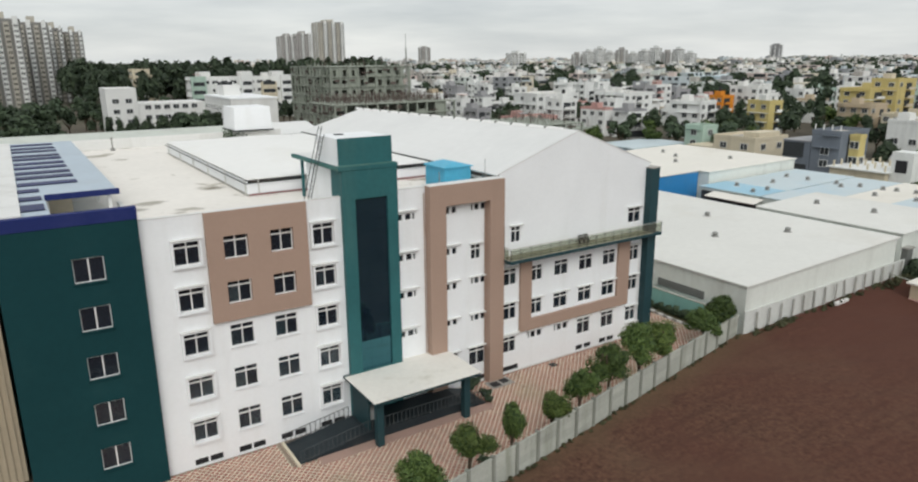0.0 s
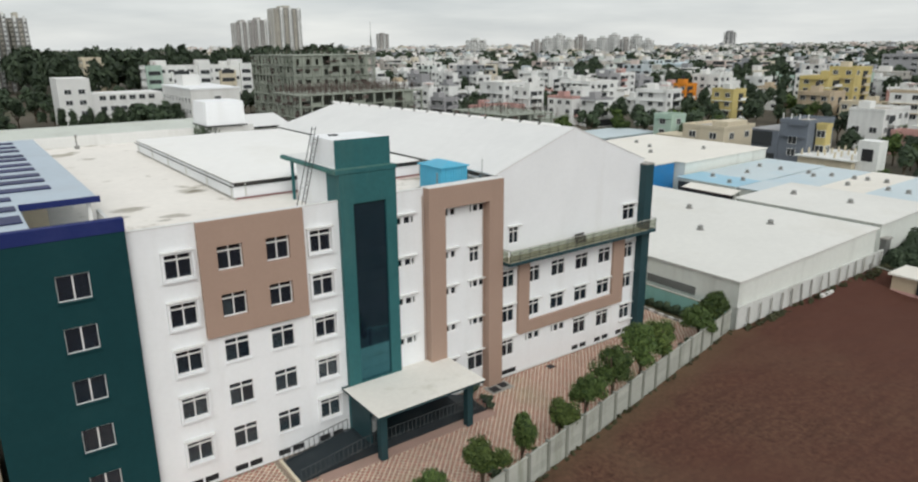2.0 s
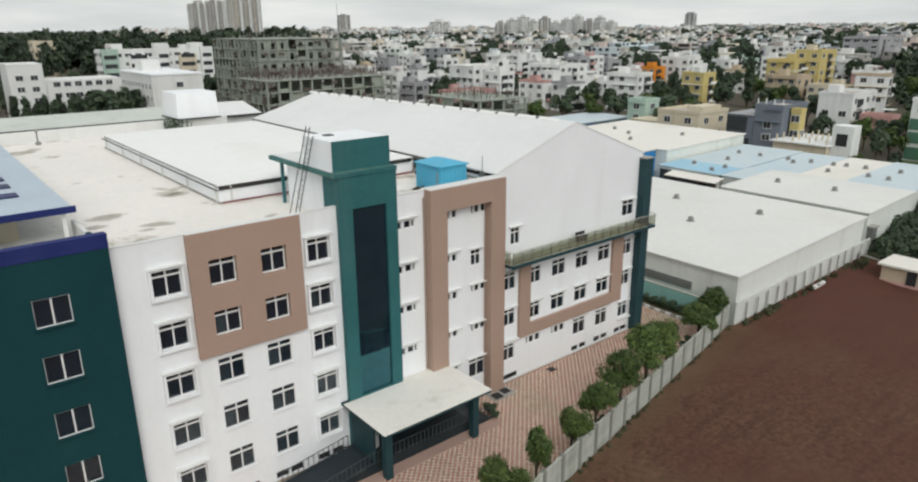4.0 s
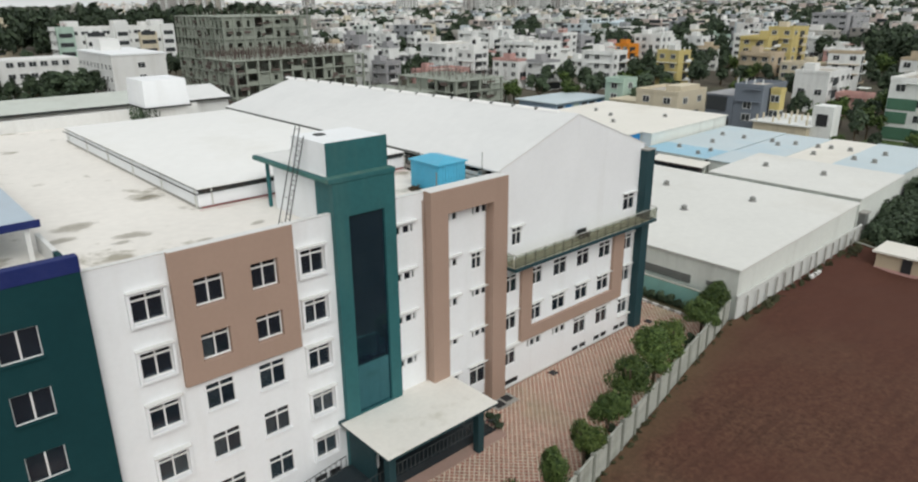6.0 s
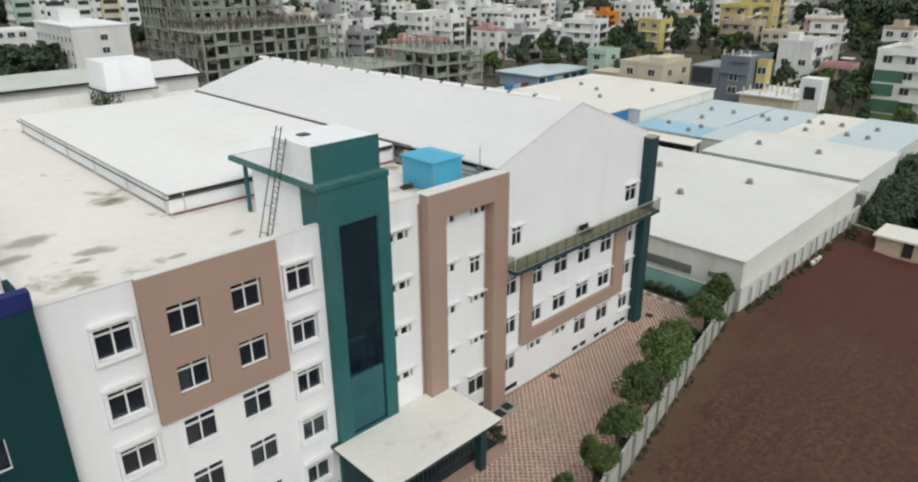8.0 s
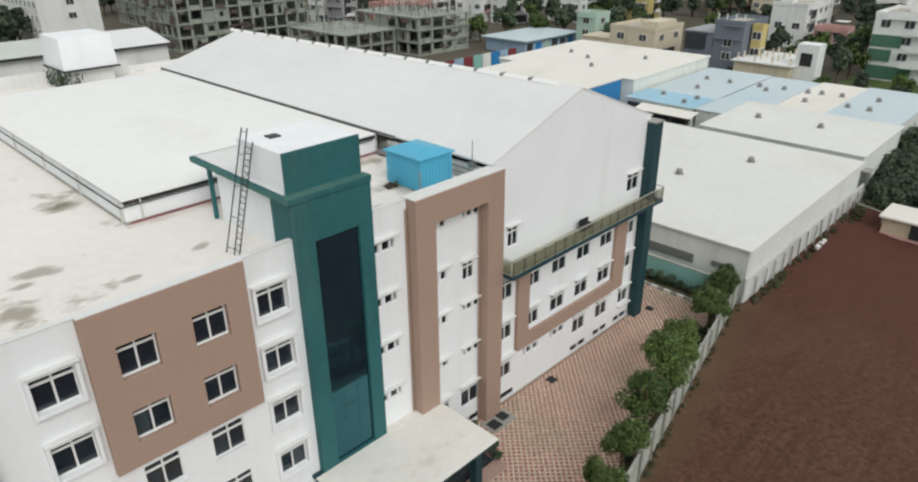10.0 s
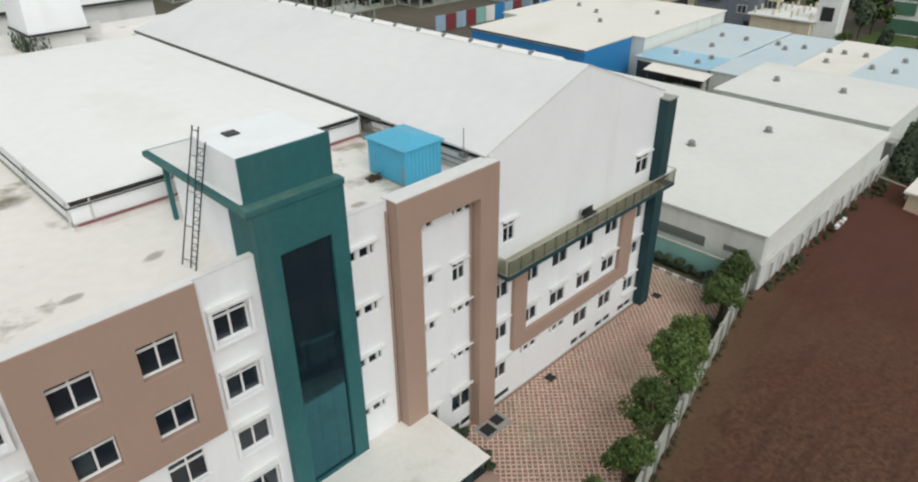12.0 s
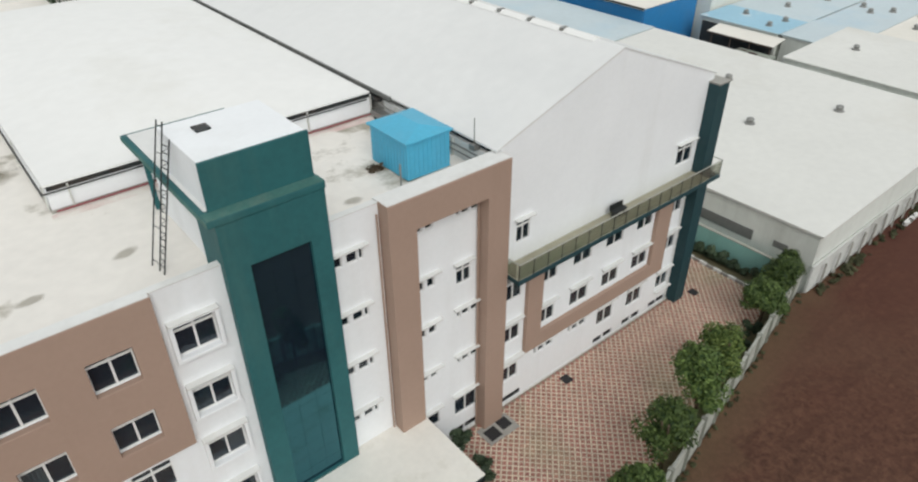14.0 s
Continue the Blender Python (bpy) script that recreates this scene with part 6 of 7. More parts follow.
house(208, 224, 88.5, 98.0, 10.6, 0, "white four-storey house with long balconies", step=False, second=0)
M_GREENPANEL = mat("deep_green_wall_paint", (0.085, 0.19, 0.125), 0.8, 0.4, 0.12, (0.05, 0.10, 0.07), 0.4, 0.3, 0.05, streak=True)
green = house(177, 194, 46, 64, 13.2, 0, "white four-storey house with deep green wall panels", ww=1.8, gap=4.4, floors=4, step=False, second=0)
for z0, z1, ya, yb in ((0.2, 3.0, 55, 63.9), (3.9, 6.4, 59.5, 63.9), (6.9, 9.4, 58, 63.9), (3.9, 9.4, 47, 50.5)):
    boxpart("wall_panel", (176.86, 176.995, ya, yb, z0, z1), M_GREENPANEL, green)
for z in (3.3, 6.6, 9.9):
    boxpart("balcony_slab", (175.4, 176.99, 51.5, 57.2, z - 0.2, z), M_HOUSE[0], green)
    boxpart("balcony_front", (175.4, 175.55, 51.5, 57.2, z + 0.004, z + 0.9), M_HOUSE[0], green)
house(205, 214, 77, 85, 5.6, 3, "small house with a red tiled porch roof", head=False, balcony=False)
house(267, 275, 196, 203, 11.5, 7, "bright orange narrow house among white ones", step=False, second=7)
house(277, 293, 186, 200, 15.5, 0, "tall white house with deep balconies", second=0)
house(222, 246, 212, 230, 13.5, 0, "large white villa with deep balconies", second=0)
house(186, 209, 226, 242, 13.8, 0, "white three-storey apartment house", step=False, second=0)
house(160, 179, 205, 216, 6.6, 3, "pink two-storey house with a flat roof")
house(286, 300, 133, 143, 19.5, 4, "large yellow six-storey house with terraces", gap=4.5, second=1)
house(277, 293, 138.5, 150, 16.0, 4, "yellow four-storey house with deep terraces", gap=4.5, second=4)
house(262, 274, 130, 142, 11.0, 8, "ochre three-storey house behind dark trees", gap=4.0)
house(262, 276, 112, 126, 8.2, 1, "ivory four-storey house with balconies")
house(424, 458, 163, 182, 22.5, 2, "grey seven-storey block of flats with ribbon windows", ww=3.0, gap=4.6, second=2)
house(166, 172.5, 127.5, 133.7, 9.0, 5, "pale mint cabin raised over a store", head=False, balcony=False, step=False)

# flat roof under construction, with bristling column stubs
site = thing("unfinished_house", (163, 78, 0), "unfinished cream house with rows of short column stubs on its roof", "house", "houses of the town")
TAKEN.append((152, 178, 68, 88))
boxpart("wall", (155, 169, 72, 84, -0.2, 4.3), M_HOUSE[1], site)
boxpart("roof", (154.4, 169.6, 71.4, 84.6, 4.304, 4.6), M_HOUSE[0], site)
pb = bmesh.new()
box(pb, -0.16, 0.16, -0.16, 0.16, 0, 1.3)
cs_me = mesh_of(pb, "column_stub", M_HOUSE[1])
for i in range(5):
    for k in range(4):
        shared("column_stub", cs_me, site, (155.6 + i * 3.2, 72.4 + k * 3.7, 4.6))
boxpart("stair_tower", (156.5, 160.5, 67.6, 71.9, -0.2, 8.9), M_HOUSE[0], site)
# dark sheet painted as the shaded opening of the stair tower
boxpart("opening", (156.4, 156.49, 68.6, 70.9, 4.6, 7.2), M_VENT, site)


# concrete frames of blocks being built
def concrete_frame(x0, x1, y0, y1, floors, fh, bay, label, infill=0.35, seed=1, walled=0.0, rebar=4):
    r = random.Random(seed)
    TAKEN.append((x0 - 4, x1 + 4, y0 - 4, y1 + 4))
    t = thing("unfinished_block", ((x0 + x1) / 2, (y0 + y1) / 2, -0.2), label, "building", "blocks under construction")
    for f in range(floors + 1):
        z = f * fh
        boxpart("floor_slab", (x0 - 0.5, x1 + 0.5, y0 - 0.5, y1 + 0.5, z - 0.3, z), M_RAW, t)
    nx, ny = round((x1 - x0) / bay), round((y1 - y0) / bay)
    pb = bmesh.new()
    box(pb, -0.3, 0.3, -0.3, 0.3, 0.004, fh - 0.304)
    col = mesh_of(pb, "column", M_RAW)
    for f in range(floors):
        for i in range(nx + 1):
            shared("column", col, t, (x0 + (x1 - x0) * i / nx, y0, f * fh))
        for k in range(1, ny + 1):
            shared("column", col, t, (x0, y0 + (y1 - y0) * k / ny, f * fh))
        for i in range(nx):
            xa, xb, z = x0 + (x1 - x0) * i / nx + 0.3, x0 + (x1 - x0) * (i + 1) / nx - 0.3, f * fh
            if r.random() < walled:
                c, hw = (xa + xb) / 2 + r.uniform(-0.3, 0.3), r.choice((0.6, 0.8, 1.0))
                bm = bmesh.new()
                wall_with_holes(bm, xa, xb, z + 0.004, z + fh - 0.31, y0 + 0.05, y0 + 0.25, [(c - hw, c + hw, z + r.choice((0.1, 0.9)), z + 2.4)])
                part("block_wall", bm, M_RAW, t)
            elif r.random() < infill:
                boxpart("infill", (xa, xb, y0 + 0.1, y0 + 0.3, z + 0.004, z + r.choice((0.9, 1.0, fh - 0.31))), M_RAW, t)
        for k in range(ny):
            ya, yb, z = y0 + (y1 - y0) * k / ny + 0.3, y0 + (y1 - y0) * (k + 1) / ny - 0.3, f * fh
            if r.random() < walled:
                c, hw = (ya + yb) / 2, r.choice((0.5, 0.8))
                for a, b, lo, hi in ((ya, c - hw, 0.004, fh - 0.31), (c + hw, yb, 0.004, fh - 0.31), (c - hw, c + hw, 2.4, fh - 0.31)):
                    boxpart("block_wall", (x0 + 0.05, x0 + 0.25, a, b, z + lo, z + hi), M_RAW, t)
            elif r.random() < infill:
                boxpart("infill", (x0 + 0.1, x0 + 0.3, ya, yb, z + 0.004, z + r.choice((0.9, 1.0, fh - 0.31))), M_RAW, t)
        boxpart("core_wall", (x0 + 7, x1, y0 + 8, y0 + 8.2, f * fh + 0.004, (f + 1) * fh - 0.31), M_RAW, t)
    bm = bmesh.new()
    for f in range(floors):
        for i in range(nx * 5):
            x, y = (r.uniform(x0, x1), y0 + r.uniform(-0.3, 3.0)) if r.random() < 0.6 else (x0 + r.uniform(-0.3, 3.0), r.uniform(y0, y1))
            rod(bm, (x, y, f * fh), (x + r.uniform(-0.5, 0.5), y + r.uniform(-0.3, 0.3), (f + 1) * fh - 0.3), 0.07, 4)
        for i in range(nx // 2):
            x, y, w = r.uniform(x0, x1 - 3), y0 - r.uniform(0.5, 0.9), r.uniform(1.0, 3.4)
            z = f * fh + r.uniform(0.0, 2.2)
            box(bm, x, x + w, y, y + 0.08, z, z + r.uniform(0.3, 1.2))
            y, w = r.uniform(y0, y1 - 3), r.uniform(1.0, 3.4)
            box(bm, x0 - r.uniform(0.6, 0.9), x0 - 0.52, y, y + w, z, z + r.uniform(0.3, 1.2))
    for i in range(nx * rebar):
        x, y = r.uniform(x0, x1), r.uniform(y0, y1)
        rod(bm, (x, y, floors * fh), (x + r.uniform(-0.3, 0.3), y, floors * fh + r.uniform(1.0, 3.6)), 0.07, 3)
    tagged(part("formwork", bm, M_RUST, t, "rusty props, boards and nets"), kind="stuff")
    bm = bmesh.new()
    for i in range(nx * 3):
        x, y = r.uniform(x0, x1), r.uniform(y0, y1)
        box(bm, x - 0.12, x + 0.12, y - 0.12, y + 0.12, floors * fh, floors * fh + r.uniform(0.5, 1.6))
    tagged(part("starter_stubble", bm, M_RAW, t), kind="stuff")
    return t


concrete_frame(105, 139, 250, 292, 7, 3.75, 3.6, "tall grey concrete frame of a block being built", 0.5, seed=1, walled=0.62)
concrete_frame(90, 136, 212, 234, 4, 3.6, 3.8, "lower grey concrete frame of a block being built", 0.35, seed=2, walled=0.2, rebar=55)
concrete_frame(112, 128, 166, 190, 2, 3.2, 4.0, "low open concrete frame with rough columns", 0.25, seed=3)
concrete_frame(130, 148, 158, 184, 3, 3.2, 4.0, "three-storey open concrete frame with rusty props", 0.3, seed=6, walled=0.2, rebar=30)
concrete_frame(151, 162, 166, 182, 2, 3.3, 3.6, "low open concrete frame with rough columns", 0.4, seed=7)
concrete_frame(98, 110, 152, 160, 1, 3.2, 4.0, "half-built ground floor with rough columns", 0.1, seed=4)

# white campus beyond the terrace
campus = thing("campus_building", (55, 270, 0), "white four-storey campus building with rows of small square windows", "building")
TAKEN.append((20, 82, 230, 305))
boxpart("wing_wall", (63.5, 79.5, 237, 272, -0.2, 16.0), M_WHITE2, campus)
boxpart("wing_wall", (33, 63.4, 272, 288, -0.2, 14.0), M_WHITE2, campus)
boxpart("tower_wall", (30, 40, 271, 287, -0.2, 19.5), M_WHITE2, campus)
boxpart("roof_parapet", (63.3, 79.7, 236.8, 272.2, 16.004, 16.5), M_WHITE, campus)
boxpart("lift_head", (67, 73, 258, 266, 16.5, 20.0), M_WHITE2, campus)
wm, pm = far_window(2.0, 1.5)
for z in (12.6, 9.0, 5.4):
    for k in range(9):
        at = (63.496, 239.0 + k * 3.8, z)
        shared("pane", pm, shared("window", wm, campus, at, rot=-math.pi / 2), at)
    for k in range(6):
        at = (43.5 + k * 3.2, 271.996, z)
        shared("pane", pm, shared("window", wm, campus, at), at)
    for k in range(2):
        at = (33.0 + k * 4.2, 270.996, z + 2.5)
        shared("pane", pm, shared("window", wm, campus, at), at)
for z in (13.0, 9.4):
    at = (72.0, 236.996, z)
    shared("pane", pm, shared("window", wm, campus, at), at)
institute = house(80, 130, 366, 380, 20.0, 0, "long white institute with ribbon windows beyond the trees", floors=5, ww=3.0, gap=4.4, second=0, step=False, balcony=False)
for x, w, top, c in ((79.5, 7, 21.2, 5), (91, 9, 18.0, 0), (104, 6, 22.5, 0), (114.5, 8, 18.0, 1), (125, 6, 21.5, 0)):
    boxpart("bay", (x, x + w, 364.2, 365.99, -0.25, top), M_HOUSE[c], institute)
    for f in range(4):
        boxpart("bay_window", (x + 0.8, x + w - 0.8, 364.1, 364.19, 4.6 + f * 4, 6.4 + f * 4), M_OPEN, institute)
for x in (84, 105, 122):
    boxpart("stair_head", (x, x + 6, 369, 375, 20.1, 23.4), M_HOUSE[0], institute)
house(60, 74, 412, 424, 24.0, 1, "cream block among dark trees", floors=7, head=False)

# scattered houses
rh = random.Random(99)
HOUSE_LABELS = tuple(c + " plastered flat-roofed house in the crowded town" for c in ("white", "ivory", "grey", "dusty pink", "mustard yellow", "pale mint", "pale blue", "orange", "sand-coloured", "slate-grey"))


def free(x0, x1, y0, y1):
    return not any(x0 < b and x1 > a and y0 < d and y1 > c for a, b, c, d in TAKEN)


TAKEN += [(196, 256, 84, 128), (240, 300, 132, 164), (300, 420, 96, 150), (226, 266, 166, 198), (136, 200, 40, 126), (100, 186, 120, 204), (86, 150, 200, 300), (15, 90, 160, 300)]
GROVES = []
for _ in range(420):
    r0 = math.sqrt(rh.uniform(175 ** 2, 400 ** 2))
    az = radians(rh.uniform(30, 76))
    x, y, q = r0 * math.sin(az), r0 * math.cos(az), rh.uniform(2.5, 6.5)
    if free(x - q, x + q, y - q, y + q):
        TAKEN.append((x - q, x + q, y - q, y + q))
        GROVES.append((x, y, q))
for _ in range(2600):
    r0 = math.sqrt(rh.uniform(165 ** 2, 400 ** 2))
    az = radians(rh.uniform(27, 74))
    x, y = r0 * math.sin(az), r0 * math.cos(az)
    w, d = rh.uniform(7, 14), rh.uniform(7, 13)
    if x < 140 and y < 115 or (y < 60 and x < 180) or x < 140 and y < 210 or not free(x, x + w, y, y + d):
        continue
    if len(TAKEN) > 560:
        break
    ci = rh.choices(range(10), (68, 6, 10, 1, 1, 6, 4, 0, 5, 3))[0]
    h = rh.choice((6.2, 6.5, 9.3, 9.6, 12.5, 12.8)) if r0 < 320 else rh.choice((6.3, 9.5, 12.6, 15.5))
    house(x, x + w, y, y + d, h, ci, HOUSE_LABELS[ci], seed=len(TAKEN), turn=rh.uniform(-9, 9))

# clumps of tall trees standing over the far roofs
CLUMPS = []
for az0, r0, width, n in ((66.5, 560, 60, 30), (70, 640, 70, 30), (63, 760, 60, 24), (73, 520, 40, 20), (60, 930, 60, 22), (68, 900, 80, 30), (57, 600, 36, 16), (54, 500, 30, 14), (50, 620, 34, 14), (47, 480, 26, 12),
                          (44, 700, 40, 16), (41, 540, 28, 12), (38, 640, 30, 12), (35, 520, 26, 12), (33, 760, 40, 16), (52, 840, 44, 16), (46, 900, 50, 18), (39, 960, 44, 16), (57, 1150, 60, 18), (48, 1200, 60, 18), (42, 430, 22, 10), (60, 450, 24, 12), (30, 900, 60, 20), (64, 1300, 90, 26), (71, 1250, 90, 26)):
    az = radians(az0)
    cx, cy = r0 * math.sin(az), r0 * math.cos(az)
    TAKEN.append((cx - width * 0.4, cx + width * 0.4, cy - width * 0.4, cy + width * 0.4))
    for _ in range(n):
        a, b = rh.gauss(0, width * 0.38), rh.gauss(0, 8)
        CLUMPS.append((cx + a * math.cos(az) + b * math.sin(az), cy - a * math.sin(az) + b * math.cos(az), rh.uniform(1.2, 2.1)))

# the wide town behind: joined blocks with their windows
verts, faces, wv, wf = [], [], [], []


def raw_box(V, F, x0, x1, y0, y1, z0, z1, about=None):
    """A box without its underside; about: centre, cosine and sine of a turn."""
    i = len(V)
    for x, y, z in ((x0, y0, z0), (x1, y0, z0), (x1, y1, z0), (x0, y1, z0), (x0, y0, z1), (x1, y0, z1), (x1, y1, z1), (x0, y1, z1)):
        if about:
            cx, cy, c, s = about
            x, y = cx + (x - cx) * c - (y - cy) * s, cy + (x - cx) * s + (y - cy) * c
        V.append((x, y, z))
    F += [(i + 4, i + 5, i + 6, i + 7), (i, i + 1, i + 5, i + 4), (i + 1, i + 2, i + 6, i + 5), (i + 2, i + 3, i + 7, i + 6), (i + 3, i, i + 4, i + 7)]


for _ in range(4200):
    r0 = rh.uniform(380, 2700) if rh.random() < 0.5 else rh.uniform(380, 1000)
    az = radians(rh.uniform(14, 80))
    if az < radians(27) and r0 < 800:
        continue
    x, y = r0 * math.sin(az), r0 * math.cos(az)
    w, d, h = rh.uniform(8, 18), rh.uniform(8, 18), rh.choice((4.0, 6.5, 6.5, 9.5, 9.5, 12.5, 12.5, 15.5, 18.6))
    if r0 > 1000:
        w, d = w * 1.4, d * 1.4
    if not free(x, x + w, y, y + d):
        continue
    g = land_rise(x, y)
    turn = radians(rh.uniform(-16, 16))
    ab = (x + w / 2, y + d / 2, math.cos(turn), math.sin(turn))
    raw_box(verts, faces, x, x + w, y, y + d, g - 0.3, g + h, ab)
    raw_box(verts, faces, x + w * 0.2, x + w * 0.5, y + d * 0.4, y + d * 0.7, g + h, g + h + 2.6, ab)
    if rh.random() < 0.6:
        raw_box(verts, faces, x + w, x + w * 1.4, y, y + d * 0.8, g - 0.3, g + h * rh.uniform(0.4, 0.8), ab)
    if r0 < 1500:
        for f in range(int(h / 3.1)):
            z = g + f * 3.1 + 1.2
            if rh.random() < 0.45:
                # long dark sheets stand for the shade of balcony recesses
                raw_box(wv, wf, x + 1, x + w * 0.7, y - 0.08, y, z - 0.6, z + 1.5, ab)
                raw_box(wv, wf, x - 0.08, x, y + 1, y + d * 0.55, z - 0.6, z + 1.5, ab)
                raw_box(verts, faces, x + 0.6, x + w * 0.75, y - 1.2, y, z - 0.9, z - 0.1, ab)
                continue
            n = int(w / 3.6)
            for k in range(n):
                if rh.random() < 0.7:
                    c = x + w * (k + 0.5) / n
                    raw_box(wv, wf, c - 1.0, c + 1.0, y - 0.08, y, z - 0.1, z + 1.5, ab)
            n = int(d / 4)
            for k in range(n):
                if rh.random() < 0.6:
                    c = y + d * (k + 0.5) / n
                    raw_box(wv, wf, x - 0.08, x, c - 1.0, c + 1.0, z - 0.1, z + 1.5, ab)
town = thing("distant_town", (500, 500, -0.3), "dense far town of pale flat-roofed houses up to the skyline", "town", kind="stuff")
me = bpy.data.meshes.new("blocks")
me.from_pydata([(a - 500, b - 500, c + 0.3) for a, b, c in verts], [], faces)
me.materials.append(M_FARCITY)
tagged(shared("blocks", me, town, (500, 500, -0.3)), kind="stuff")
me = bpy.data.meshes.new("openings")
me.from_pydata([(a - 500, b - 500, c + 0.3) for a, b, c in wv], [], wf)
me.materials.append(M_OPEN)
tagged(shared("openings", me, town, (500, 500, -0.3)), kind="stuff")


# high-rises on the skyline
def high_rise(x0, x1, y0, y1, h, m, label, fins=5, fh=3.2):
    t = thing("apartment_tower", ((x0 + x1) / 2, (y0 + y1) / 2, -0.3), label, "tower", "skyline towers")
    bm = bmesh.new()
    box(bm, x0, x1, y0, y1, -0.3, h)
    part("wall", bm, M_TOWERCORE, t)
    for k in range(fins):
        a, b = x0 + (x1 - x0) * (k + 0.15) / fins, x0 + (x1 - x0) * (k + 0.75) / fins
        bm = bmesh.new()
        box(bm, a, b, y0 - 1.4, y0 - 0.004, -0.3, h + (1.5 if k % 2 else -2))
        box(bm, x0 - 1.4, x0 - 0.004, y0 + (y1 - y0) * (k + 0.15) / fins, y0 + (y1 - y0) * (k + 0.75) / fins, -0.3, h - 1)
        part("bay", bm, M_HOUSE[0] if k % 2 else m, t)
        bm = bmesh.new()
        f = 2.0
        while f < h - 2:
            box(bm, a + (b - a) * 0.2, a + (b - a) * 0.45, y0 - 1.5, y0 - 1.4, f, f + 1.5)
            box(bm, a + (b - a) * 0.6, a + (b - a) * 0.85, y0 - 1.5, y0 - 1.4, f, f + 1.5)
            ya, yb = y0 + (y1 - y0) * (k + 0.25) / fins, y0 + (y1 - y0) * (k + 0.6) / fins
            box(bm, x0 - 1.5, x0 - 1.4, ya, yb, f, f + 1.5)
            f += fh
        tagged(part("window_strip", bm, M_OPEN, t), kind="stuff")
    boxpart("lift_head", (x0 + (x1 - x0) * 0.35, x0 + (x1 - x0) * 0.6, y0 + 2, y1 - 2, h + 0.004, h + 4), m, t)
    return t


for x, y, w, d, h in ((-34, 500, 26, 20, 58), (-4, 525, 20, 20, 55), (15, 565, 18, 20, 55), (32, 600, 12, 22, 53), (46, 615, 12, 20, 51)):
    high_rise(x, x + w, y, y + d, h, M_TOWERA, "buff apartment tower with rows of balconies", 4)
high_rise(376, 400, 1080, 1104, 66, M_TOWERB, "grey-buff slab of flats on the skyline", 5)
high_rise(402, 424, 1080, 1104, 70, M_TOWERB, "grey-buff slab of flats on the skyline", 4)
high_rise(428, 470, 1055, 1085, 87, M_TOWERA, "tall buff tower of flats on the skyline", 6)
high_rise(1250, 1282, 2150, 2180, 72, M_TOWERB, "pale far tower of flats", 3)
high_rise(1684, 1704, 1085, 1108, 60, M_HOUSE[2], "lone grey office tower on the skyline", 4)
for k in range(11):
    x, y = 812 + k * 12.4, 885 - k * 13.2
    high_rise(x, x + 11 + (k % 3) * 2, y, y + 14, 36 + (k * 7 % 5) * 2.2, M_HOUSE[0] if k % 4 else M_TOWERB, "pale apartment block in a long skyline row", 3)
high_rise(690, 716, 900, 920, 38, M_HOUSE[0], "white apartment block above the roofs", 4)
hall = thing("blue_roofed_hall", (433, 326, 0), "big hall with a long blue roof in the town", "hall")
boxpart("wall", (405, 462, 300, 350, -0.2, 14), M_HOUSE[0], hall)
boxpart("roof", (404, 463, 299, 351, 14.004, 16.5), M_BLUEROOF, hall)

mast = thing("lattice_mast", (131, 238, 0), "thin lattice mast standing above the unfinished block", "mast")
bm = bmesh.new()
for dx, dy in ((-0.8, -0.8), (0.8, -0.8), (0, 0.9)):
    rod(bm, (131 + dx, 238 + dy, -0.2), (131 + dx * 0.15, 238 + dy * 0.15, 33), 0.12, 5)
for k in range(22):
    z = 1.5 * k
    s = 1 - 0.85 * z / 33
    rod(bm, (131 - 0.8 * s, 238 - 0.8 * s, z), (131 + 0.8 * s, 238 - 0.8 * s, z + 1.4), 0.07, 4)
    rod(bm, (131 + 0.8 * s, 238 - 0.8 * s, z), (131, 238 + 0.9 * s, z + 1.4), 0.07, 4)
part("lattice", bm, M_METAL, mast)
bm = bmesh.new()
rod(bm, (131, 238, 32.5), (131, 238, 38), 0.08, 5)
part("spike", bm, M_METAL, mast)

# row of painted gates behind the hall
M_REDGATE = mat("red_gate_paint", (0.22, 0.045, 0.05), 0.6, 0.6, 0.15)
gates = thing("painted_gates", (128, 134.4, 0), "row of blue, red and white sheet-metal gates", "gates")
for k in range(9):
    m = (M_HOUSE[6], M_REDGATE, M_HOUSE[6], M_REDGATE, M_MINT, M_HOUSE[0], M_BLUEWALL)[k % 7]
    boxpart("gate", (113 + k * 3.2, 115.9 + k * 3.2, 134.4, 134.6, -0.2, 3.2), m, gates)
bl = thing("blue_roofed_store", (153, 133, 0), "low store with a pale blue sheet roof", "shed")
boxpart("wall", (149.5, 172, 138, 152, -0.2, 3.3), M_HOUSE[6], bl)
boxpart("roof", (148.5, 173, 137, 153, 3.304, 3.6), M_BLUEROOF, bl)
for k in range(6):
    boxpart("shutter", (150.2 + k * 3.6, 152.6 + k * 3.6, 137.9, 137.99, 0.0, 2.6), (M_OPEN, M_BLUEWALL, M_HOUSE[5], M_OPEN)[k % 4], bl)

bm = bmesh.new()
box(bm, 137, 200, 44, 66, -0.24, -0.15)
tagged(part("rough_lawn", bm, M_GRASS), "bright rough grass on an empty plot", "grass", kind="structure")

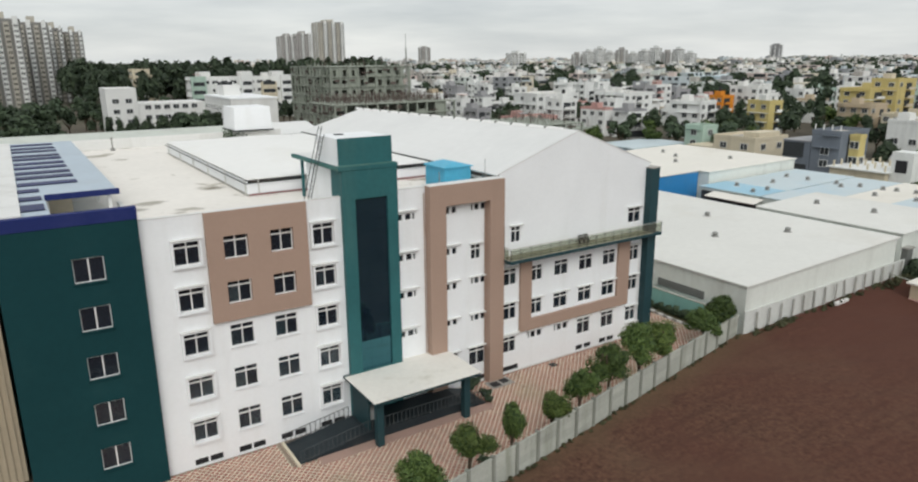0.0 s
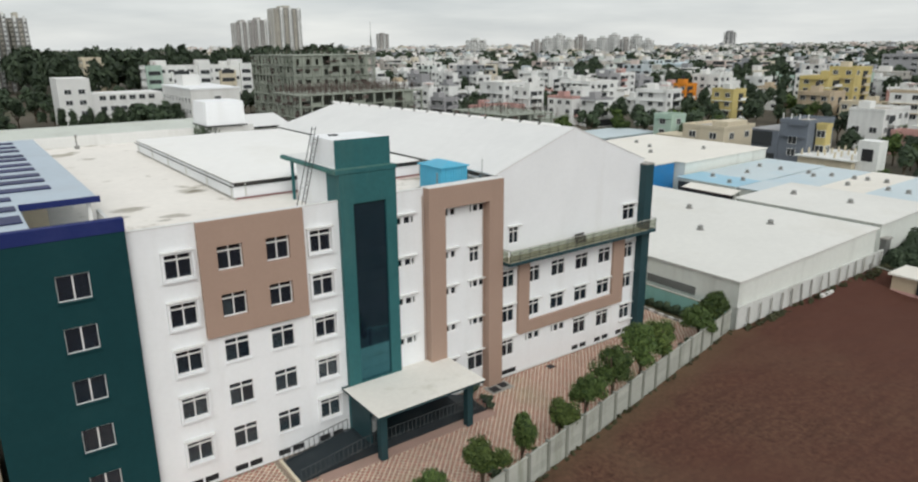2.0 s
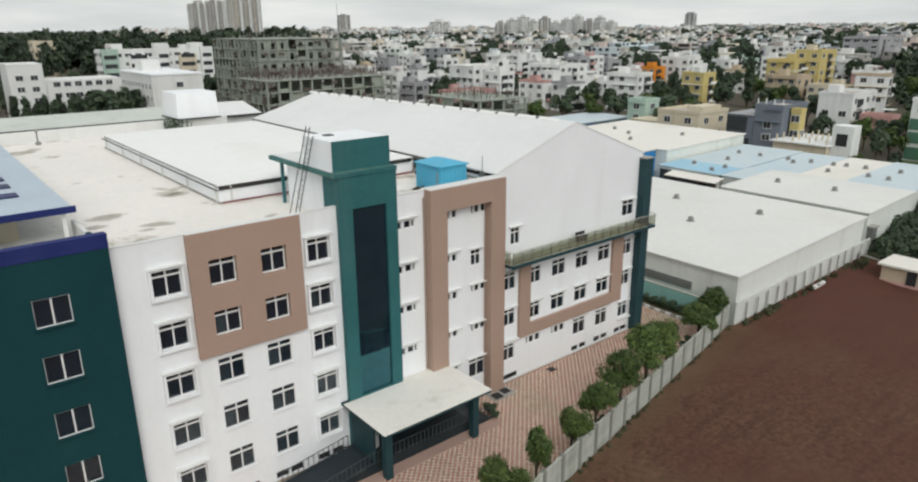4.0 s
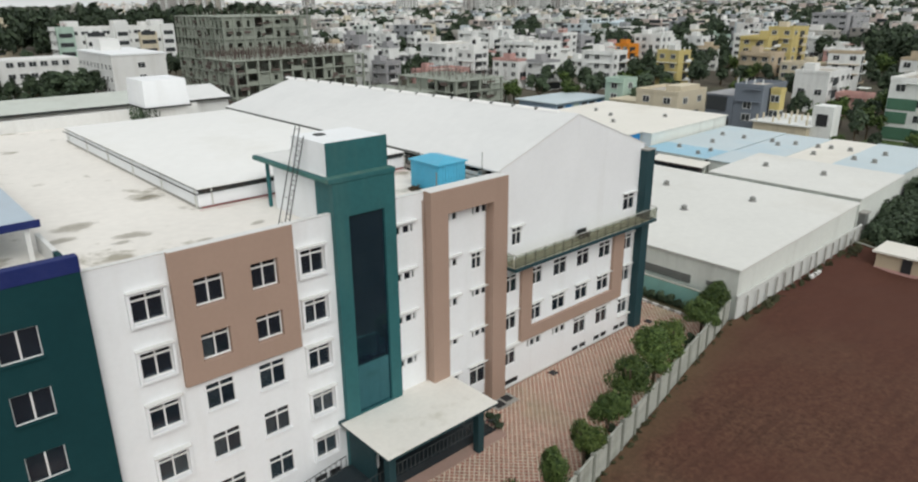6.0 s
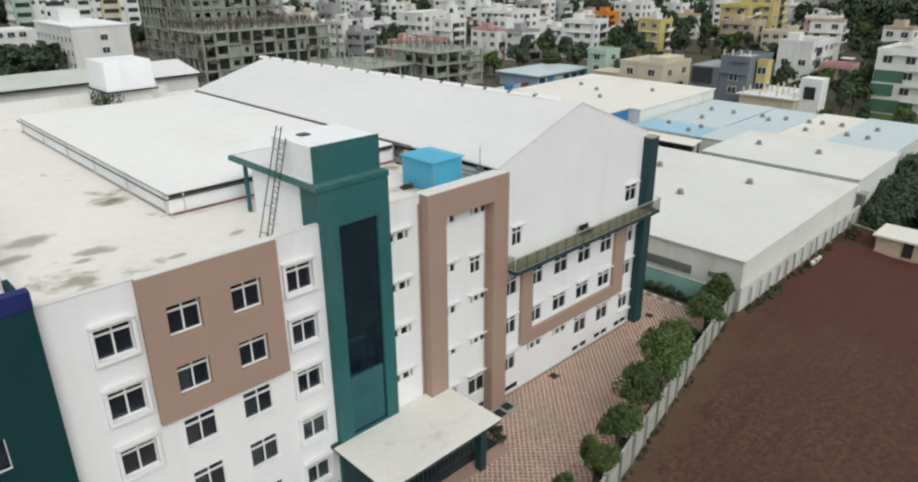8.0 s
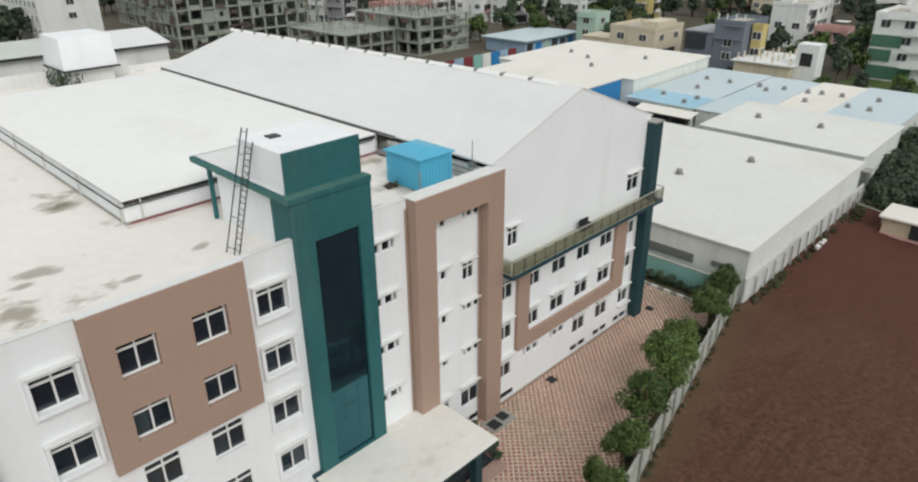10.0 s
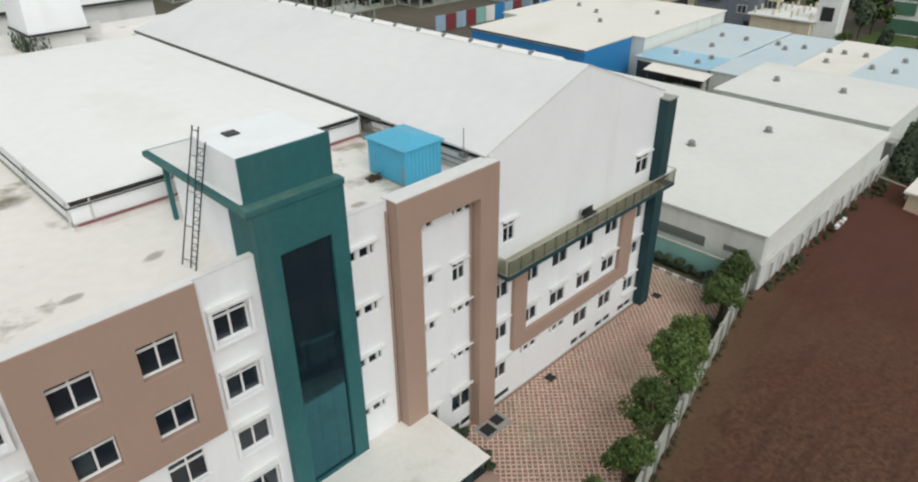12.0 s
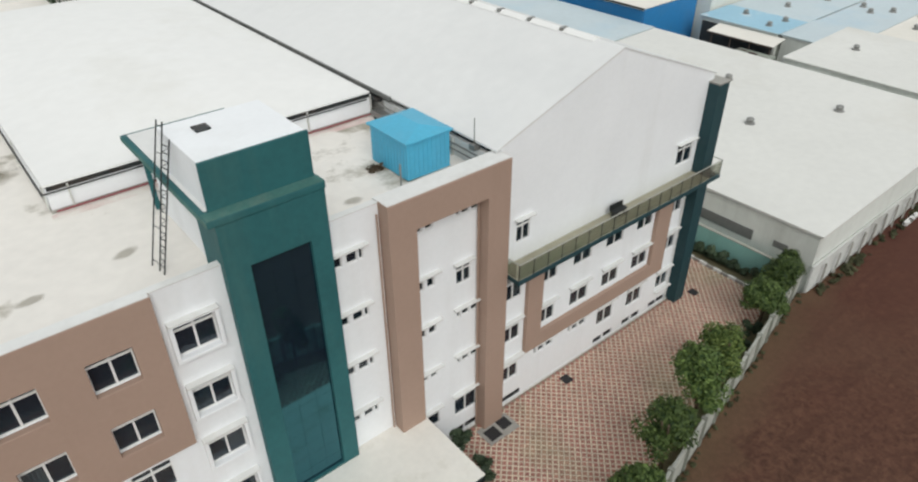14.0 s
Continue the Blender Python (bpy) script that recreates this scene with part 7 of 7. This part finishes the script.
# ---------------------------------------------------------------- trees of the town
rt = random.Random(55)
wood = []
for k in range(330):
    az, r0 = radians(rt.uniform(4, 27)), rt.uniform(395, 640)
    wood.append((r0 * math.sin(az), r0 * math.cos(az), -0.5, rt.uniform(1.5, 2.4), 1.25))
grove("campus_wood", wood, "deep dark wood of broad trees behind the campus")
for k in range(110):
    az, r0 = radians(rt.uniform(-4, 11)), rt.uniform(168, 350)
    x, y = r0 * math.sin(az), r0 * math.cos(az)
    if free(x, x + 1, y, y + 1):
        tree(x, y, FAR_CROWNS[k % 3], FAR_TRUNK, 7.0, rt.uniform(0.9, 1.35) * (0.7 if r0 < 230 else 1.1), "dark leafy tree before the campus", "trees round the campus", base=-0.3)
for count, lift, near, far in ((80, 4.2, 170, 330), (150, 2.4, 160, 300)):
    thicket = []
    for k in range(count):
        az, r0 = radians(rt.uniform(-8, 9)), rt.uniform(near, far)
        x, y = r0 * math.sin(az), r0 * math.cos(az)
        if free(x, x + 1, y, y + 1):
            thicket.append((x, y, -0.3, rt.uniform(0.75, 1.15), 1.0))
    grove("thicket", thicket, "low bushy dark thicket behind the school", lift)
for k in range(30):
    x, y = rt.uniform(82, 136), rt.uniform(305, 360)
    tree(x, y, FAR_CROWNS[k % 3], FAR_TRUNK, 6.0, rt.uniform(0.9, 1.2), "dark leafy tree before the campus", "trees round the campus", base=-0.3)
for k in range(13):
    x = 29 + k * 2.6
    tree(x, 258 + rt.uniform(-6, 6), TALL_CROWNS[k % 2], FAR_TRUNK, 6.5, rt.uniform(0.8, 1.1), "narrow dark conifer beside the campus wall", "conifers by the campus", base=-0.3)
for k in range(14):
    tree(49 + k * 0.95, 252 + rt.uniform(-6, 5), FAR_CROWNS[k % 3], FAR_TRUNK, 7.2, rt.uniform(0.75, 1.2), "dense dark broad-leaved tree at the corner of the campus", "trees round the campus", base=-0.3)
for k in range(16):
    tree(26 + k * 1.9, 246 + rt.uniform(-5, 5), FAR_CROWNS[k % 3], FAR_TRUNK, 5.0, rt.uniform(0.6, 0.85), "low dark tree before the campus", "trees round the campus", base=-0.3)
for x, y, s in ((246, 153, 1.15), (249, 155, 1.25), (252, 143, 1.3), (255, 145, 1.2), (240, 168, 1.1)):
    tree(x, y, TALL_CROWNS[0], FAR_TRUNK, 7.5, s, "tall dark tree among the houses", "tall trees in the town", base=-0.3)
far_trees = []
for gx, gy, q in GROVES:
    for k in range(max(1, round(q * q / 13))):
        a, d = rt.uniform(0, 6.28), q * math.sqrt(rt.random()) * 0.8
        x, y, s = gx + d * math.cos(a), gy + d * math.sin(a), rt.uniform(0.65, 1.25)
        if math.hypot(gx, gy) > 250:
            far_trees.append((x, y, -0.3, s, 1.0))
        else:
            tree(x, y, FAR_CROWNS[k % 3], FAR_TRUNK, 6.0, s, "dark green street tree between houses", "street trees", base=-0.3)
for k in range(1900):
    r0 = rt.uniform(390, 1500)
    az = radians(rt.uniform(26, 78))
    x, y = r0 * math.sin(az), r0 * math.cos(az)
    far_trees.append((x, y, -0.3 + land_rise(x, y), rt.uniform(0.9, 1.8), 1.0))
for k in range(46):
    far_trees.append((rt.uniform(312, 372), rt.uniform(238, 290), -0.3, rt.uniform(1.1, 1.7), 1.0))
for k in range(60):
    x = rt.uniform(300, 400)
    far_trees.append((x, x * rt.uniform(0.24, 0.355), -0.3, rt.uniform(1.3, 1.9), 1.0))
for x, y, s in CLUMPS:
    far_trees.append((x, y, -0.3 + land_rise(x, y), s, 1.05))
grove("town_trees", far_trees, "dark street trees scattered between the far houses")
NEAR = ((168, 66.5, 0.8), (174, 66, 0.9), (181, 70, 0.9), (186, 76, 0.9), (190, 62, 1.0), (196, 70, 1.0), (153, 58, 0.6), (157, 52, 0.65), (150, 50, 0.5), (152, 64, 0.5), (184, 58, 0.9), (176, 78, 0.8), (182, 86, 0.9), (158, 162, 0.9), (165, 158, 1.0), (172, 152, 0.9), (180, 148, 1.0), (186, 142, 1.1),
        (168, 124, 0.8), (176, 123, 0.9), (183, 124, 0.9), (190, 128, 1.0), (186, 136, 1.1), (194, 138, 1.0), (190, 178, 1.0), (196, 172, 1.1), (203, 170, 0.9), (150, 190, 0.8), (158, 196, 0.8), (166, 192, 0.7),
        (196, 104, 0.9), (200, 110, 1.0), (206, 106, 0.9), (222, 92, 1.0), (216, 104, 1.1), (214, 66, 1.1), (222, 74, 1.2), (210, 58, 1.0), (228, 66, 1.2), (222, 52, 1.1), (236, 80, 1.2), (200, 46, 1.0), (146, 102, 0.6), (146, 94, 0.5), (178, 92, 0.7), (180, 100, 0.8),
        (253, 136, 0.9), (256, 132, 1.0), (258, 128, 0.9), (231, 150, 1.0), (236, 146, 1.1), (232, 176, 0.9), (240, 172, 1.0), (246, 178, 0.9), (252, 172, 1.0), (236, 188, 0.9), (244, 192, 0.9), (228, 170, 0.9), (226, 156, 1.0), (222, 162, 0.9), (262, 158, 1.2), (272, 152, 1.2), (250, 160, 1.1), (300, 104, 1.3), (312, 108, 1.4))
GREEN_CROWN = crown_mesh("crown", 58, 1300, (4.2, 4.2, 3.6), 0.6, M_LEAF, 20)
for k, (x, y, s) in enumerate(NEAR):
    tree(x, y, GREEN_CROWN if k % 2 else FAR_CROWNS[k % 3], FAR_TRUNK, 6.0, s, "dark green street tree between houses", "street trees", base=-0.3)
# far woods on the skyline
me = bpy.data.meshes.new("woods")
V, F = [], []
for k in range(1100):
    az, r0 = radians(rt.uniform(-4, 80)), rt.uniform(560, 2800)
    cx, cy, cz, s = r0 * math.sin(az), r0 * math.cos(az), rt.uniform(4, 8), rt.uniform(4, 9)
    cz += land_rise(cx, cy)
    for _ in range(60):
        d = Vector((rt.gauss(0, 1), rt.gauss(0, 1), rt.gauss(0, 0.6))).normalized() * s * rt.uniform(0.6, 1.1)
        p = Vector((cx + d.x * 1.5, cy + d.y * 1.5, cz + d.z * 0.8))
        a = Vector((rt.uniform(-1, 1), rt.uniform(-1, 1), rt.uniform(-1, 1))).normalized() * 2.0
        b = a.orthogonal().normalized() * 1.4
        i = len(V)
        V += [tuple(p - a), tuple(p - b), tuple(p + a), tuple(p + b)]
        F.append((i, i + 1, i + 2, i + 3))
for k in range(420):
    az, r0 = radians(rt.uniform(57, 80)), rt.uniform(1500, 3000)
    cx, cy, s = r0 * math.sin(az), r0 * math.cos(az), rt.uniform(7, 13)
    cz = land_rise(cx, cy) + rt.uniform(5, 11)
    for _ in range(50):
        d = Vector((rt.gauss(0, 1), rt.gauss(0, 1), rt.gauss(0, 0.5))).normalized() * s * rt.uniform(0.6, 1.1)
        p = Vector((cx + d.x * 2.2, cy + d.y * 2.2, cz + d.z * 0.8))
        a = Vector((rt.uniform(-1, 1), rt.uniform(-1, 1), rt.uniform(-1, 1))).normalized() * 3.4
        b = a.orthogonal().normalized() * 2.4
        i = len(V)
        V += [tuple(p - a), tuple(p - b), tuple(p + a), tuple(p + b)]
        F.append((i, i + 1, i + 2, i + 3))
me.from_pydata(V, [], F)
me.materials.append(M_LEAFD)
tagged(new("distant_woods", me), "dark tree clumps scattered over the far town", "woods", kind="stuff")

# ---------------------------------------------------------------- block paving of the yard
WIDE, SLIM = 0.25, 0.09
PITCH = WIDE + SLIM
HALF = math.sqrt(0.5)
sheets = {0: ([], []), 1: ([], [])}
for i in range(-2, int(68 / PITCH)):
    for k in range(-int(46 / PITCH), int(18 / PITCH)):
        for a in (0, 1):
            for b in (0, 1):
                u, v = i * PITCH + a * WIDE, k * PITCH + b * WIDE
                w, d = (SLIM if a else WIDE), (SLIM if b else WIDE)
                x, y = -6 + (u - v) * HALF, 27 + (u + v) * HALF
                if x < -6 or x > 59.0 or y > (46.6 if x < 54.3 else 53.5) or y < fence_y(x) + 1.0 or (13.7 < x < 31.0 and 42.9 < y < 46.6):
                    continue
                V, F = sheets[1 if a or b else 0]
                z = 0.05 + 0.006 * ((i * 7 + k * 13) % 5) / 5 - 0.006 * (a or b)
                j = len(V)
                for g, h in ((0.006, 0.0), (0.012, z)):
                    for p, q in ((g, g), (w - g, g), (w - g, d - g), (g, d - g)):
                        V.append((x + (p - q) * HALF, y + (p + q) * HALF, h))
                F += [(j + 4, j + 5, j + 6, j + 7), (j, j + 1, j + 5, j + 4), (j + 1, j + 2, j + 6, j + 5), (j + 2, j + 3, j + 7, j + 6), (j + 3, j, j + 4, j + 7)]
yard = thing("block_paving", (26, 42, 0), "red and cream concrete block paving, dusty and faded", "paving", kind="stuff")
for key, m in ((0, M_PINK), (1, M_CREAM)):
    me = bpy.data.meshes.new("pavers")
    me.from_pydata([(a - 26, b - 42, c) for a, b, c in sheets[key][0]], [], sheets[key][1])
    me.materials.append(m)
    tagged(shared("pavers", me, yard, (26, 42, 0)), kind="stuff")
